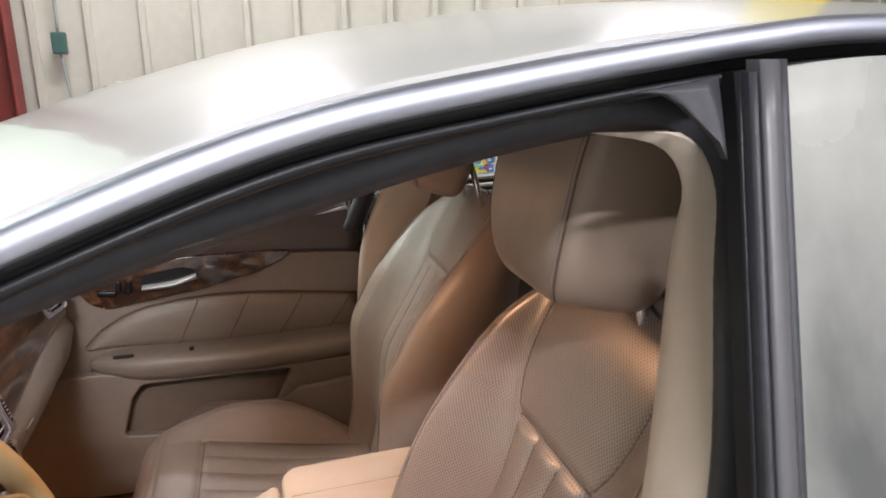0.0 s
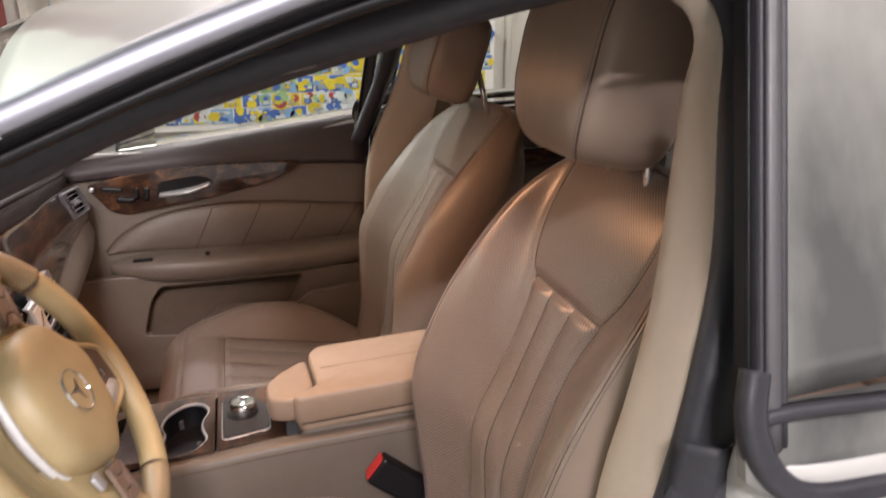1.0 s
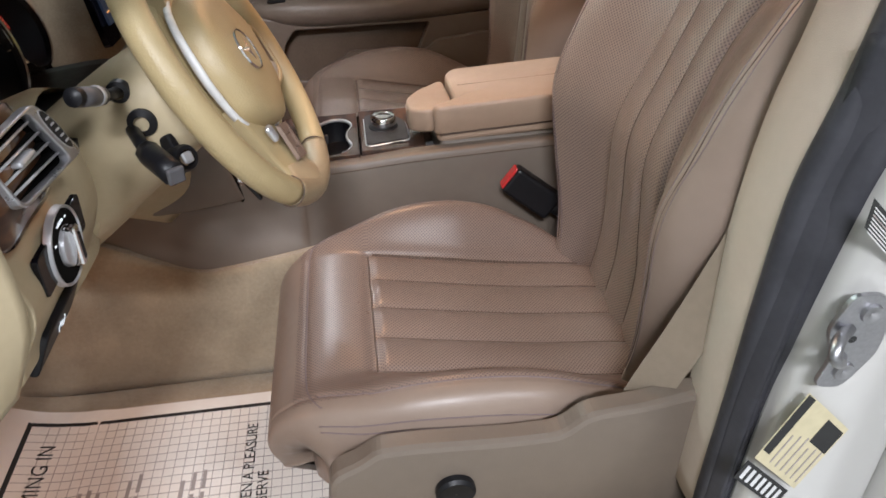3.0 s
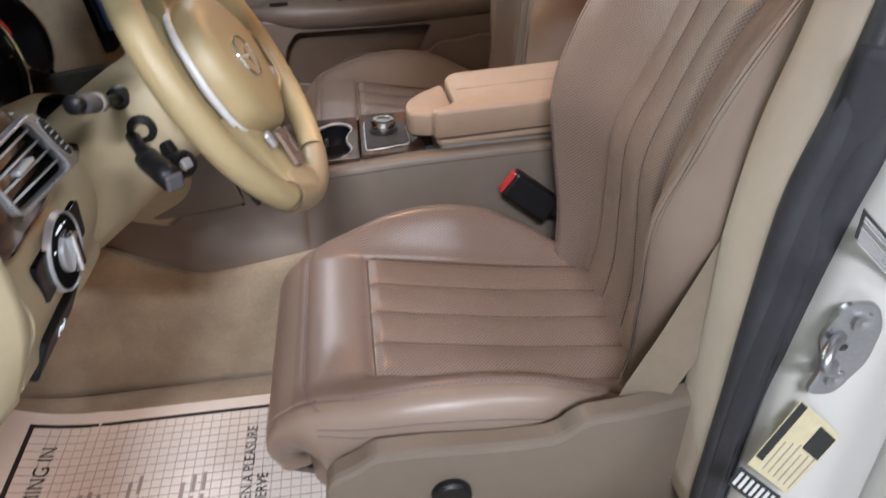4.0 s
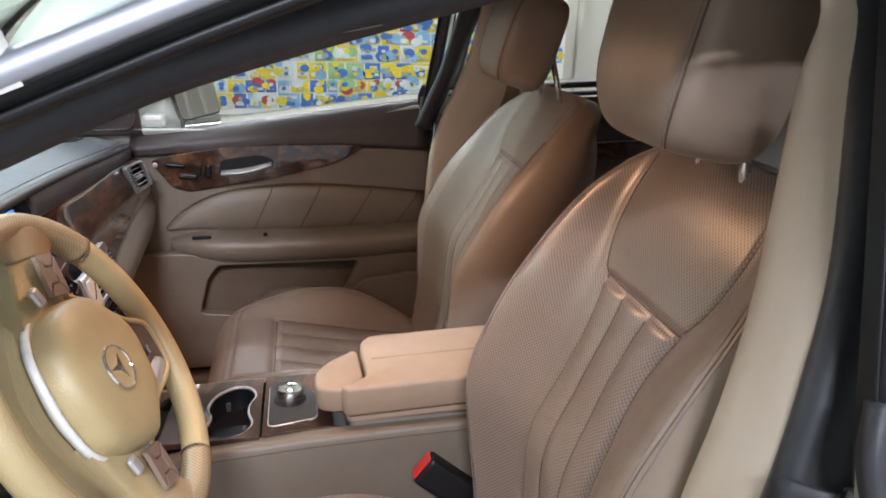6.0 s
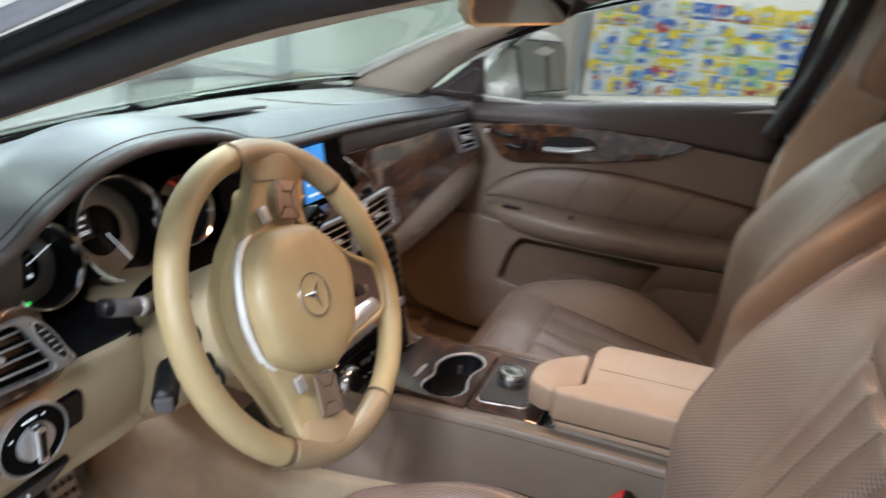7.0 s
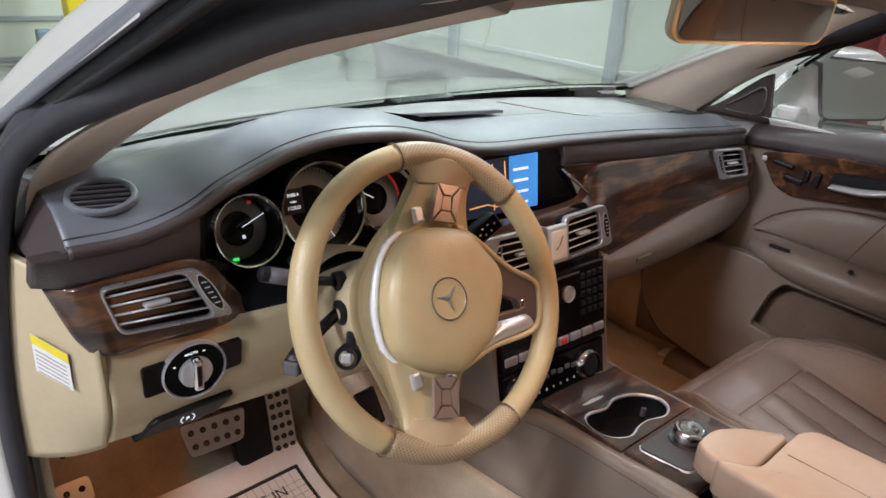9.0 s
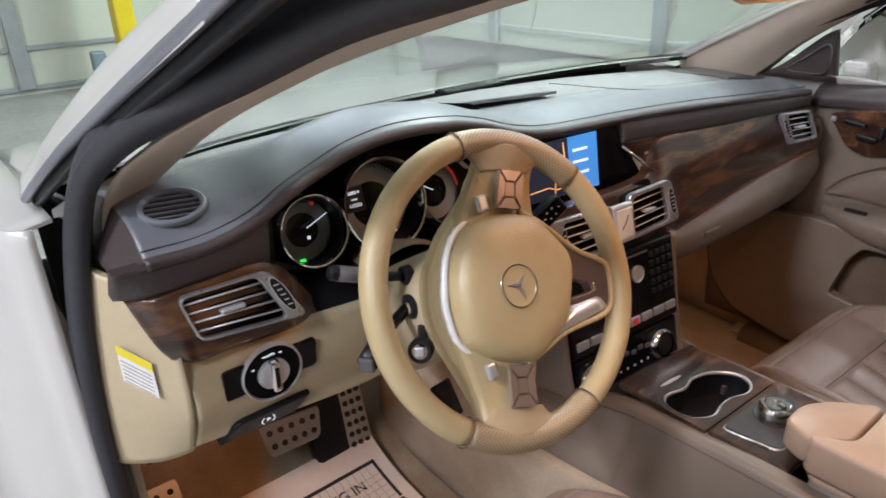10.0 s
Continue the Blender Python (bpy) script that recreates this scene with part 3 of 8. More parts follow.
# painted windscreen pillars outside
for f in (lambda p: p, mirror_y):
    a = [(-0.36, -0.748, 1.272), (-0.57, -0.768, 1.188), (-0.79, -0.788, 1.097), (-0.95, -0.806, 1.022), (-1.10, -0.818, 0.952)]
    b = [(-0.37, -0.735, 1.296), (-0.585, -0.752, 1.222), (-0.80, -0.772, 1.132), (-0.96, -0.790, 1.056), (-1.12, -0.806, 0.982)]
    c = [(-0.39, -0.700, 1.302), (-0.60, -0.715, 1.229), (-0.81, -0.737, 1.140), (-0.97, -0.757, 1.062), (-1.13, -0.78, 0.985)]
    d = [(-0.42, -0.655, 1.287), (-0.62, -0.672, 1.209), (-0.82, -0.695, 1.122), (-0.98, -0.717, 1.044), (-1.14, -0.74, 0.969)]
    if f is mirror_y:
        a, b, c, d = ([(x + 0.085 * float(smooth01(-x, 0.25, 0.55)), y - 0.01, z) for x, y, z in r] for r in (a, b, c, d))
    sheet("windscreen_pillar", [f(a), f(b), f(c), f(d)], 16, 40, M_WHITE, car, "white painted windscreen pillar", thick=(0.01, 0, -0.012))
# headliner
LINER = [(-0.325, 1.236, -0.63, 0.036, 0.03), (-0.2, 1.280, -0.64, 0.072, 0.02), (0.0, 1.335, -0.645, 0.066, 0), (0.3, 1.36, -0.65, 0.06, 0), (0.7, 1.34, -0.64, 0.05, 0), (1.0, 1.28, -0.63, 0.05, 0)]
sheet("headliner", [roof_row(x, y, z, c, b) for x, z, y, c, b in LINER], 40, 40, M_CLOTH, car, "beige cloth headliner", thick=(0, 0, 0.008))

# windscreen with its black edge band
WS = [[(-0.97, -0.70, 0.985), (-1.04, -0.45, 0.985), (-1.075, YC, 0.985), (-1.04, 0.41, 0.985), (-0.96, 0.70, 0.985)],
      [(-0.70, -0.665, 1.125), (-0.75, -0.40, 1.155), (-0.77, YC, 1.165), (-0.75, 0.36, 1.155), (-0.69, 0.665, 1.120)],
      [(-0.43, -0.63, 1.240), (-0.45, -0.36, 1.300), (-0.46, YC, 1.318), (-0.45, 0.32, 1.300), (-0.42, 0.62, 1.235)]]
ws = sheet("windscreen", WS, 16, 24, M_GLASS, car, "clear windscreen glass", thick=(-0.004, 0, 0.003))
ws.visible_shadow = False
band = [[(x - 0.004, y, z + 0.005) for x, y, z in spline(WS[0], 24)], [(x + 0.055, y, z + 0.034) for x, y, z in spline(WS[0], 24)]]
sheet("windscreen_band", [[(x - 0.012, y, z - 0.008) for x, y, z in band[0]], [(x - 0.045, y, z - 0.012) for x, y, z in band[1]]], 4, 40, M_GLOSS, car, "black printed band at the foot of the windscreen", thick=(0, 0, -0.002))

# windscreen pillar trims inside
TRIM_W = [(-0.985, -0.75, 0.965), (-0.86, -0.700, 1.030), (-0.66, -0.655, 1.118), (-0.404, -0.632, 1.208), (-0.259, -0.610, 1.2535), (-0.16, -0.600, 1.280)]
TRIM_I = [(-0.715, -0.788, 0.965), (-0.678, -0.772, 1.060), (-0.585, -0.742, 1.124), (-0.40, -0.698, 1.205), (-0.28, -0.660, 1.262), (-0.16, -0.640, 1.288)]
TRIM_M = [(-0.79, -0.732, 0.975), (-0.765, -0.698, 1.030), (-0.64, -0.655, 1.115), (-0.402, -0.655, 1.204), (-0.270, -0.640, 1.257), (-0.16, -0.620, 1.285)]
sheet("pillar_trim", [TRIM_W, TRIM_M, TRIM_I], 10, 40, M_PILLAR, car, "beige fabric windscreen pillar trim", thick=(0, 0.005, 0.006))
PTRIM_W = [(-1.00, 0.735, 0.950), (-0.945, 0.705, 0.987), (-0.78, 0.663, 1.081), (-0.634, 0.632, 1.152), (-0.478, 0.597, 1.233), (-0.30, 0.575, 1.282), (-0.16, 0.560, 1.292)]
PTRIM_I = [(-0.84, 0.792, 0.925), (-0.776, 0.786, 0.972), (-0.685, 0.752, 1.046), (-0.550, 0.716, 1.129), (-0.368, 0.678, 1.218), (-0.25, 0.645, 1.262), (-0.16, 0.625, 1.286)]
PTRIM_M = [((a[0] + b[0]) / 2 + 0.012, (a[1] + b[1]) / 2 - 0.010, (a[2] + b[2]) / 2) for a, b in zip(PTRIM_W, PTRIM_I)]
sheet("pillar_trim", [PTRIM_W, PTRIM_M, PTRIM_I], 12, 48, M_PILLAR, car, "beige fabric windscreen pillar trim", thick=(0, -0.005, 0.006))

# centre pillar: beige trim inside, painted jamb and covers outside
i0 = 80
B_IN = [tuple(p) for p in OPEN_S[i0::6]]
for f in (lambda p: p, mirror_y):
    s = 1 if f is not mirror_y else -1
    rows = []
    for dx, dy in ((0.008, -0.010), (0.004, 0.010), (0.004, 0.036), (0.008, 0.066), (0.024, 0.088), (0.09, 0.098), (0.18, 0.100)):
        slim, aft = (1.0, 0.0) if s > 0 else (0.25, 0.055)
        rows.append(f([(x + aft + dx * (1 - 0.6 * w) - 0.12 * dy * w, y + dy * slim * (1 - 0.7 * w) * e, z - max(0, dy) * 0.30 * w * e) for x, y, z, w, e in [(*p, float(smooth01(p[2], 1.20, 1.335)), min(1.0, q / 3.0)) for q, p in enumerate(B_IN)]]))
    sheet("centre_pillar_trim", rows, 24, 40, M_PILLAR, car, "beige centre pillar trim", thick=(0.012, 0, 0))

for f in (lambda p: p, mirror_y):
    zs = (0.30, 0.42, 0.55, 0.70, 0.85, 0.94, 1.015)
    edge = [(float(np.interp(-z, -OPEN_S[118:, 2], OPEN_S[118:, 0])) if z > 0.4 else 0.04, z) for z in zs]
    rows = [[(x + dx - 0.022 * (1 - float(smooth01(z, 0.62, 0.88))) * max(0.0, 1 - dx / 0.14) + (0.07 if f is mirror_y else 0.0) + (0.02 if z > 0.99 and dx > 0.1 else 0), y, z) for x, z in edge] for dx, y in ((0.040, -0.818), (0.044, -0.840), (0.062, -0.853), (0.096, -0.858), (0.14, -0.862), (0.168, -0.872), (0.178, -0.885))]
    lip = [[(x + dx * (0.45 + 0.55 * float(smooth01(z, 0.62, 0.88))) + (0.07 if f is mirror_y else 0.0), y, z) for x, z in edge] for dx, y in ((0.004, -0.800), (0.020, -0.816), (0.030, -0.822), (0.044, -0.818))]
    sheet("jamb_seal", [f(r) for r in lip], 8, 40, M_RUBBER, car, "black rubber jamb seal", thick=(0.004, 0, 0))
    sheet("centre_pillar", [f(r) for r in rows], 30, 40, M_WHITE, car, "white painted door jamb pillar", thick=(0.006, 0, 0))

# upper pillar covers and rear door with its dusty window
def rear_side(f, s):
    door = empty("rear_door", car)
    tagged(door, "white rear door with dusty pillar panel, black frame and dark glass")

    def pt(x, z, out=0.0):
        return (x, -0.842 - out + 0.345 * (z - 1.05) + 0.02 * max(0, x - 0.3) , z)

    def strip(name, x0, x1, out, m, lab, z0=1.03, z1=1.40, lean=0.11):
        rows = [f([pt(x + lean * (z - 1.05) + 0.0, z, out) for z in np.linspace(z0, z1, 6)]) for x in (x0, (x0 + x1) / 2, x1)]
        rows[1] = f([(p[0], p[1] - 0.003, p[2]) for p in [pt((x0 + x1) / 2 + lean * (z - 1.05), z, out) for z in np.linspace(z0, z1, 6)]])
        sheet(name, rows, 6, 12, m, door, lab, thick=(0, 0.012 * s, 0))

    strip("pillar_cover", 0.1095, 0.1135, -0.006, M_BLACK, "black pillar cover", z1=1.385)
    strip("pillar_strip", 0.113, 0.119, 0.002, M_RUBBER, "black rubber strip", z1=1.385)
    strip("window_frame", 0.1195, 0.1335, 0.004, M_GUN, "dark satin window frame strip", z1=1.392)
    strip("window_seal", 0.134, 0.142, 0.0, M_RUBBER, "rubber window seal", z1=1.392)
    top = [(x, float(np.interp(x, RAIL_S[:, 0], RAIL_S[:, 2])) - 0.018) for x in (0.165, 0.3, 0.5, 0.75, 0.95)]
    bot = [(0.138, 1.062), (0.3, 1.07), (0.5, 1.08), (0.75, 1.09), (0.95, 1.10)]
    if s > 0:
        # wide dusty pillar panel, a satin strip behind it, then the dark pane
        ptop = [(x, float(np.interp(x, RAIL_S[:, 0], RAIL_S[:, 2])) - 0.018) for x in (0.165, 0.2, 0.235, 0.262)]
        pbot = [(0.138, 1.062), (0.19, 1.064), (0.25, 1.066), (0.303, 1.068)]
        rows = [f([pt(lerp(b[0], t[0], q), lerp(b[1], t[1], q), 0.0) for b, t in zip(pbot, ptop)]) for q in (0, 0.33, 0.66, 1)]
        sheet("pillar_panel", rows, 12, 12, M_DUST, door, "dusty satin grey pillar panel", thick=(0, 0.005 * s, 0))
        rows = [f([pt(lerp(0.304 + d, 0.263 + d, q), lerp(1.068, 1.392, q), 0.004 + e) for q in (0, 0.33, 0.66, 1)]) for d, e in ((0, 0), (0.004, 0.004), (0.012, 0.004), (0.016, 0))]
        sheet("window_strip", rows, 10, 12, M_GUN, door, "dark satin window strip", thick=(0, 0.010 * s, 0))
        top = [(0.281, 1.394)] + top[2:]
        bot = [(0.322, 1.07)] + bot[2:]
    rows = [f([pt(lerp(b[0], t[0], q), lerp(b[1], t[1], q), 0.0) for b, t in zip(bot, top)]) for q in (0, 0.33, 0.66, 1)]
    g = sheet("window_pane", rows, 12, 20, M_GLOSS if s > 0 else M_GLASS, door, "dark tinted window glass" if s > 0 else "clear window glass", thick=(0, 0.005 * s, 0))
    g.visible_shadow = False
    # lower frame corner and belt strip
    path = [pt(0.118, 1.054, 0.004), pt(0.15, 1.056, 0.006), pt(0.3, 1.054, 0.010), pt(0.6, 1.066, 0.012), pt(0.95, 1.085, 0.012)]
    sweep("belt_strip", spline(f(path), 30), [(-0.005, -0.006), (0.005, -0.006), (0.006, 0.003), (0.002, 0.005), (-0.005, 0.003)], M_RUBBER, door, "black rubber belt strip", up=(0, -s, 0.2))
    # grey panel under the window with black rubber along its tapering front edge
    fx = (0.103, 0.125, 0.150, 0.20, 0.34)
    low = (1.008, 0.992, 0.982, 0.980, 0.984)
    foot = [f([(x, -0.848 + 0.25 * (lerp(l, 1.056, q) - 1.0) - 0.008 * (x > 0.09), lerp(l, 1.056, q)) for x, l in zip(fx, low)]) for q in (0, 0.35, 0.7, 1)]
    sheet("window_foot", foot, 10, 20, M_DUST, door, "dusty grey panel under the rear window", thick=(0, 0.010 * s, 0))
    vee = [(0.117, -0.832, 1.085), (0.108, -0.844, 1.058), (0.113, -0.852, 1.030), (0.132, -0.856, 1.004), (0.158, -0.860, 0.990), (0.21, -0.862, 0.987), (0.34, -0.864, 0.988)]
    sweep("foot_rubber", spline(f(vee), 40), [(-0.011, -0.006), (0.011, -0.006), (0.010, 0.004), (0.003, 0.008), (0.0, 0.005), (-0.004, 0.008), (-0.010, 0.004)], M_RUBBER, door, "black rubber lip along the panel", up=(0, -s, 0.2))
    skin = []
    for z, out in ((0.985, 0.016), (0.97, 0.030), (0.93, 0.045), (0.85, 0.055), (0.7, 0.06), (0.5, 0.055), (0.34, 0.04)):
        skin.append(f([(0.185 + 0.02 * (z > 0.9), -0.850 - out * 0.3, z), (0.195, -0.870 - out * 0.6, z), (0.215, -0.868 - out, z), (0.5, -0.872 - out, z), (0.95, -0.862 - out, z), (1.15, -0.845 - out, z)]))
    sheet("door_skin", skin, 24, 24, M_WHITE, door, "white painted door skin", thick=(0.004, 0.012 * s, 0))
    rbox("pull_handle", f([(0.95, -0.94, 0.86)])[0], (0.20, 0.03, 0.03), M_CHROME, door, "chrome door handle", r=0.012, normal=(0, -s, 0))


def dusty(name):
    m, nt, p = nodes_of(name)
    tc = nt.nodes.new("ShaderNodeTexCoord")
    n = nt.nodes.new("ShaderNodeTexNoise")
    n.inputs["Scale"].default_value, n.inputs["Detail"].default_value = 4.5, 7
    mp = nt.nodes.new("ShaderNodeMapping")
    mp.inputs["Scale"].default_value = (1, 1, 0.45)
    link(nt, tc.outputs["Object"], mp.inputs["Vector"])
    link(nt, mp.outputs[0], n.inputs["Vector"])
    r = nt.nodes.new("ShaderNodeMapRange")
    r.inputs["From Min"].default_value, r.inputs["From Max"].default_value = 0.3, 0.7
    r.inputs["To Min"].default_value, r.inputs["To Max"].default_value = 0.12, 0.34
    link(nt, n.outputs["Fac"], r.inputs["Value"])
    link(nt, r.outputs[0], p.inputs["Roughness"])
    p.inputs["Base Color"].default_value = (0.045, 0.048, 0.05, 1)
    p.inputs["Specular IOR Level"].default_value = 0.8
    dust = nt.nodes.new("ShaderNodeBsdfDiffuse")
    dust.inputs["Color"].default_value = (0.46, 0.455, 0.42, 1)
    mx = nt.nodes.new("ShaderNodeMixShader")
    r2 = nt.nodes.new("ShaderNodeMapRange")
    r2.inputs["From Min"].default_value, r2.inputs["From Max"].default_value = 0.34, 0.64
    r2.inputs["To Min"].default_value, r2.inputs["To Max"].default_value = 0.10, 0.72
    link(nt, n.outputs["Fac"], r2.inputs["Value"])
    link(nt, r2.outputs[0], mx.inputs[0])
    link(nt, p.outputs[0], mx.inputs[1])
    link(nt, dust.outputs[0], mx.inputs[2])
    link(nt, mx.outputs[0], nt.nodes["Material Output"].inputs["Surface"])
    return m


M_DUST = dusty("dusty_privacy_glass")
rear_side(lambda p: [tuple(q) for q in p], 1)
rear_side(mirror_y, -1)

# dark triangle between seal and pillar cover
for f in (lambda p: p, mirror_y):
    rows = [f([(0.080, -0.722, 1.374), (0.110, -0.720, 1.378), (0.137, -0.719, 1.382)]), f([(0.105, -0.722, 1.371), (0.124, -0.724, 1.366), (0.1365, -0.726, 1.362)]), f([(0.132, -0.732, 1.345), (0.134, -0.733, 1.340), (0.136, -0.735, 1.335)])]
    sheet("corner_cover", rows, 6, 6, M_RUBBER, car, "dark grey corner cover", thick=(0, 0.006, 0))

# sills, floor pan, hinge pillars, wings, bonnet, wheels
for f in (lambda p: p, mirror_y):
    low = 0.0 if f is not mirror_y else 0.14
    rows = [f([(-0.75, y, z), (0.0, y - 0.004, z), (1.1, y, z)]) for y, z in ((-0.80, 0.40 - low), (-0.845, 0.405 - low), (-0.875, 0.385 - low), (-0.885, 0.33 - low / 2), (-0.87, 0.22), (-0.80, 0.18))]
    sheet("sill", rows, 24, 12, M_WHITE, car, "white painted sill", thick=(0, 0, -0.004))
    rows = [f([(x, y, z) for z in ((0.25, 0.5, 0.75, 0.9, 0.97, 1.03) if f is not mirror_y else (0.25, 0.4, 0.55, 0.7, 0.8, 0.88))]) for x, y in ((-0.70, -0.848), (-0.72, -0.872), (-0.76, -0.886), (-0.84, -0.905), (-0.90, -0.93), (-0.93, -0.965), (-0.935, -1.0))]
    sheet("hinge_pillar", rows, 16, 16, M_WHITE, car, "white painted hinge pillar", thick=(-0.004, 0, 0))
    rows = [f([(x, y - 0.008 * k, z) for x, k in ((-0.955, 0), (-1.2, 1), (-1.6, 2), (-2.0, 1), (-2.3, -4))]) for y, z in ((-0.80, 0.955), (-0.86, 0.94), (-0.895, 0.90), (-0.91, 0.80), (-0.91, 0.62))]
    sheet("front_wing", rows, 16, 20, M_WHITE, car, "white front wing", thick=(0, 0, -0.006))
    rows = [f([(x, y, z) for x in (1.15, 1.5, 1.9, 2.3)]) for y, z in ((-0.66, 1.20), (-0.80, 1.02), (-0.90, 0.92), (-0.91, 0.7), (-0.88, 0.4))]
    sheet("rear_wing", rows, 14, 14, M_WHITE, car, "white rear wing", thick=(0, 0, -0.006))
bon = [[(x, YC + w * k, z + 0.03 * (1 - k * k)) for k in (-1, -0.6, 0, 0.6, 1)] for x, w, z in ((-1.13, 0.75, 0.957), (-1.4, 0.77, 0.938), (-1.8, 0.76, 0.868), (-2.2, 0.70, 0.76), (-2.45, 0.6, 0.62))]
sheet("bonnet", bon, 24, 24, M_WHITE, car, "white bonnet", thick=(0, 0, -0.01))
boot = [[(x, YC + w * k, z + 0.03 * (1 - k * k)) for k in (-1, -0.6, 0, 0.6, 1)] for x, w, z in ((1.0, 0.62, 1.34), (1.35, 0.6, 1.20), (1.8, 0.65, 1.02), (2.3, 0.66, 0.97), (2.4, 0.66, 0.6))]
sheet("rear_deck", boot, 24, 20, M_WHITE, car, "white rear deck", thick=(0, 0, -0.01))
for x, y in ((-1.55, -0.80), (-1.55, 0.74), (1.32, -0.80), (1.32, 0.74)):
    w = empty("wheel", car)
    lathe("tyre", (x, y, 0.325), (0, 1, 0), [(0.23, -0.11), (0.30, -0.115), (0.322, -0.09), (0.325, 0), (0.322, 0.09), (0.30, 0.115), (0.23, 0.11)], M_TYRE, w)
    lathe("rim", (x, y, 0.325), (0, 1, 0), [(0.001, -0.06), (0.06, -0.07), (0.2, -0.08), (0.235, -0.105), (0.235, 0.105), (0.2, 0.08), (0.06, 0.07), (0.001, 0.06)], M_SATIN, w)

# ---- seats ----
M_STITCH2 = mat("mauve_stitching", (0.20, 0.15, 0.15), 0.7)


PANEL = 0.40


def curve(x, xs, ys):
    """A smooth line through the given knots."""
    xs, ys = np.array(xs, float), np.array(ys, float)
    m = np.gradient(ys, xs)
    x = min(max(x, xs[0]), xs[-1])
    i = min(int(np.searchsorted(xs, x, "right")) - 1, len(xs) - 2)
    h = xs[i + 1] - xs[i]
    t = (x - xs[i]) / h
    return float((2 * t**3 - 3 * t**2 + 1) * ys[i] + (t**3 - 2 * t**2 + t) * h * m[i] + (3 * t**2 - 2 * t**3) * ys[i + 1] + (t**3 - t**2) * h * m[i + 1])


def smooth_path(pts, k=4):
    """A path with its small steps averaged out."""
    p = np.array(pts)
    q = np.pad(p, ((k, k), (0, 0)), mode="edge")
    return sum(q[i : i + len(p)] for i in range(2 * k + 1)) / (2 * k + 1)


def seat(name, cy, s, dx=0.0, label="", recline=11.0, bx=0.0, punched=None, rest=1.0, lift=0.0, ahead=0.030, plain_top=False):
    """A sports seat at cy; s = 1: its outer side is towards -y."""
    st = empty(name, car)
    tagged(st, label)
    lean = radians(recline)
    base = np.array([0.064 + dx + bx, cy, 0.455])
    upv, fwd = np.array([math.sin(lean), 0, math.cos(lean)]), np.array([-math.cos(lean), 0, math.sin(lean)])
    nf, nb, nh = 161, 40, 140
    H = 0.716
    hs = np.linspace(0, 1, nh)
    hh = H * (1 - (1 - hs) ** 1.25)
    cols = np.linspace(-1, 1, nf)
    ac = np.abs(cols)
    verts, uvs = [], []
    for h in hh:
        rnd = max(0.0, (h - H + 0.16) / 0.16)
        shrink = max(0.0, 1 - rnd**2.4) ** (1 / 2.2)
        wide = curve(h, [0, 0.12, 0.24, 0.36, 0.48, 0.58, 0.66], [0.194, 0.223, 0.252, 0.267, 0.261, 0.249, 0.236]) * (0.35 + 0.65 * shrink)
        thick = np.interp(h, [0, 0.2, 0.45, 0.69], [0.12, 0.15, 0.125, 0.095]) * (0.25 + 0.75 * shrink)
        bol = curve(h, [0, 0.12, 0.24, 0.36, 0.48, 0.60, 0.70], [0.050, 0.056, 0.060, 0.064, 0.058, 0.032, 0.0])
        # half-width of the fluted panel, and of the plain insert above it
        pw = curve(h, [0.0, 0.10, 0.20, 0.30, 0.53, 0.565, 0.61, 0.655, 0.70], [0.122, 0.113, 0.100, 0.090, 0.093, 0.113, 0.125, 0.127, 0.125])
        pu = min(0.8, pw / wide)
        u = np.where(ac < PANEL, cols / PANEL * pu, np.sign(cols) * (pu + (ac - PANEL) / (1 - PANEL) * (1 - pu)))
        au = np.abs(u)
        f = bol * smooth01(au, pu + 0.02, 0.84)
        edge = (1 - np.clip((au - 0.76) / 0.24, 0, 1) ** 2.4) ** 0.5
        f = f - (1 - edge) * (0.05 + bol * 0.9)
        f = f + curve(h, [0, 0.10, 0.20, 0.30, 0.40, 0.60, 0.70], [0.002, 0.008, 0.031, 0.051, 0.036, -0.005, -0.015]) - rnd**2 * 0.03
        if h < 0.53:
            flute = np.abs(np.cos(cols / PANEL * math.pi * 1.5))
            f = f + np.where(ac < PANEL, (-0.003 + 0.006 * flute**0.5) * min(1.0, (0.53 - h) / 0.012) ** 0.5, 0)
        d_edge = np.abs(ac - PANEL) / PANEL * pw
        f = f - (0.005 if h < 0.53 else 0.0022) * np.exp(-((d_edge / (0.005 if h < 0.53 else 0.003)) ** 2)) * min(1.0, max(0.0, (0.70 - h) / 0.03))
        f = f - np.where(ac < PANEL * 1.02, 0.006 * np.exp(-(((h - 0.532) / 0.006) ** 2)), 0)
        d2 = np.abs(au - 0.81) * wide
        f = f - 0.0015 * np.exp(-((d2 / 0.003) ** 2)) * (h < 0.62)
        y = u * wide
        front = base + np.outer(np.full(nf, h), upv) + np.outer(f, fwd)
        front[:, 1] = cy + y * s
        a = np.linspace(1, -1, nb + 2)[1:-1]
        bf = -thick * (1 - np.abs(a) ** 4) ** 0.35 - 0.02
        back = base + np.outer(np.full(nb, h), upv) + np.outer(bf, fwd)
        back[:, 1] = cy + a * wide * s * 0.985
        verts.append(np.vstack([front, back]))
        arcu = np.r_[0, np.cumsum(np.hypot(np.diff(y), np.diff(f)))]
        uvs.append(np.vstack([np.c_[arcu - arcu[nf // 2], np.full(nf, h)], np.c_[np.zeros(nb), np.zeros(nb)]]))
    m = nf + nb
    verts = np.vstack(verts)
    uvs = np.vstack(uvs)
    faces = grid_faces(nh, m, True)
    faces.append(tuple((nh - 1) * m + j for j in range(m)))
    if s < 0:
        faces = [tuple(reversed(q)) for q in faces]
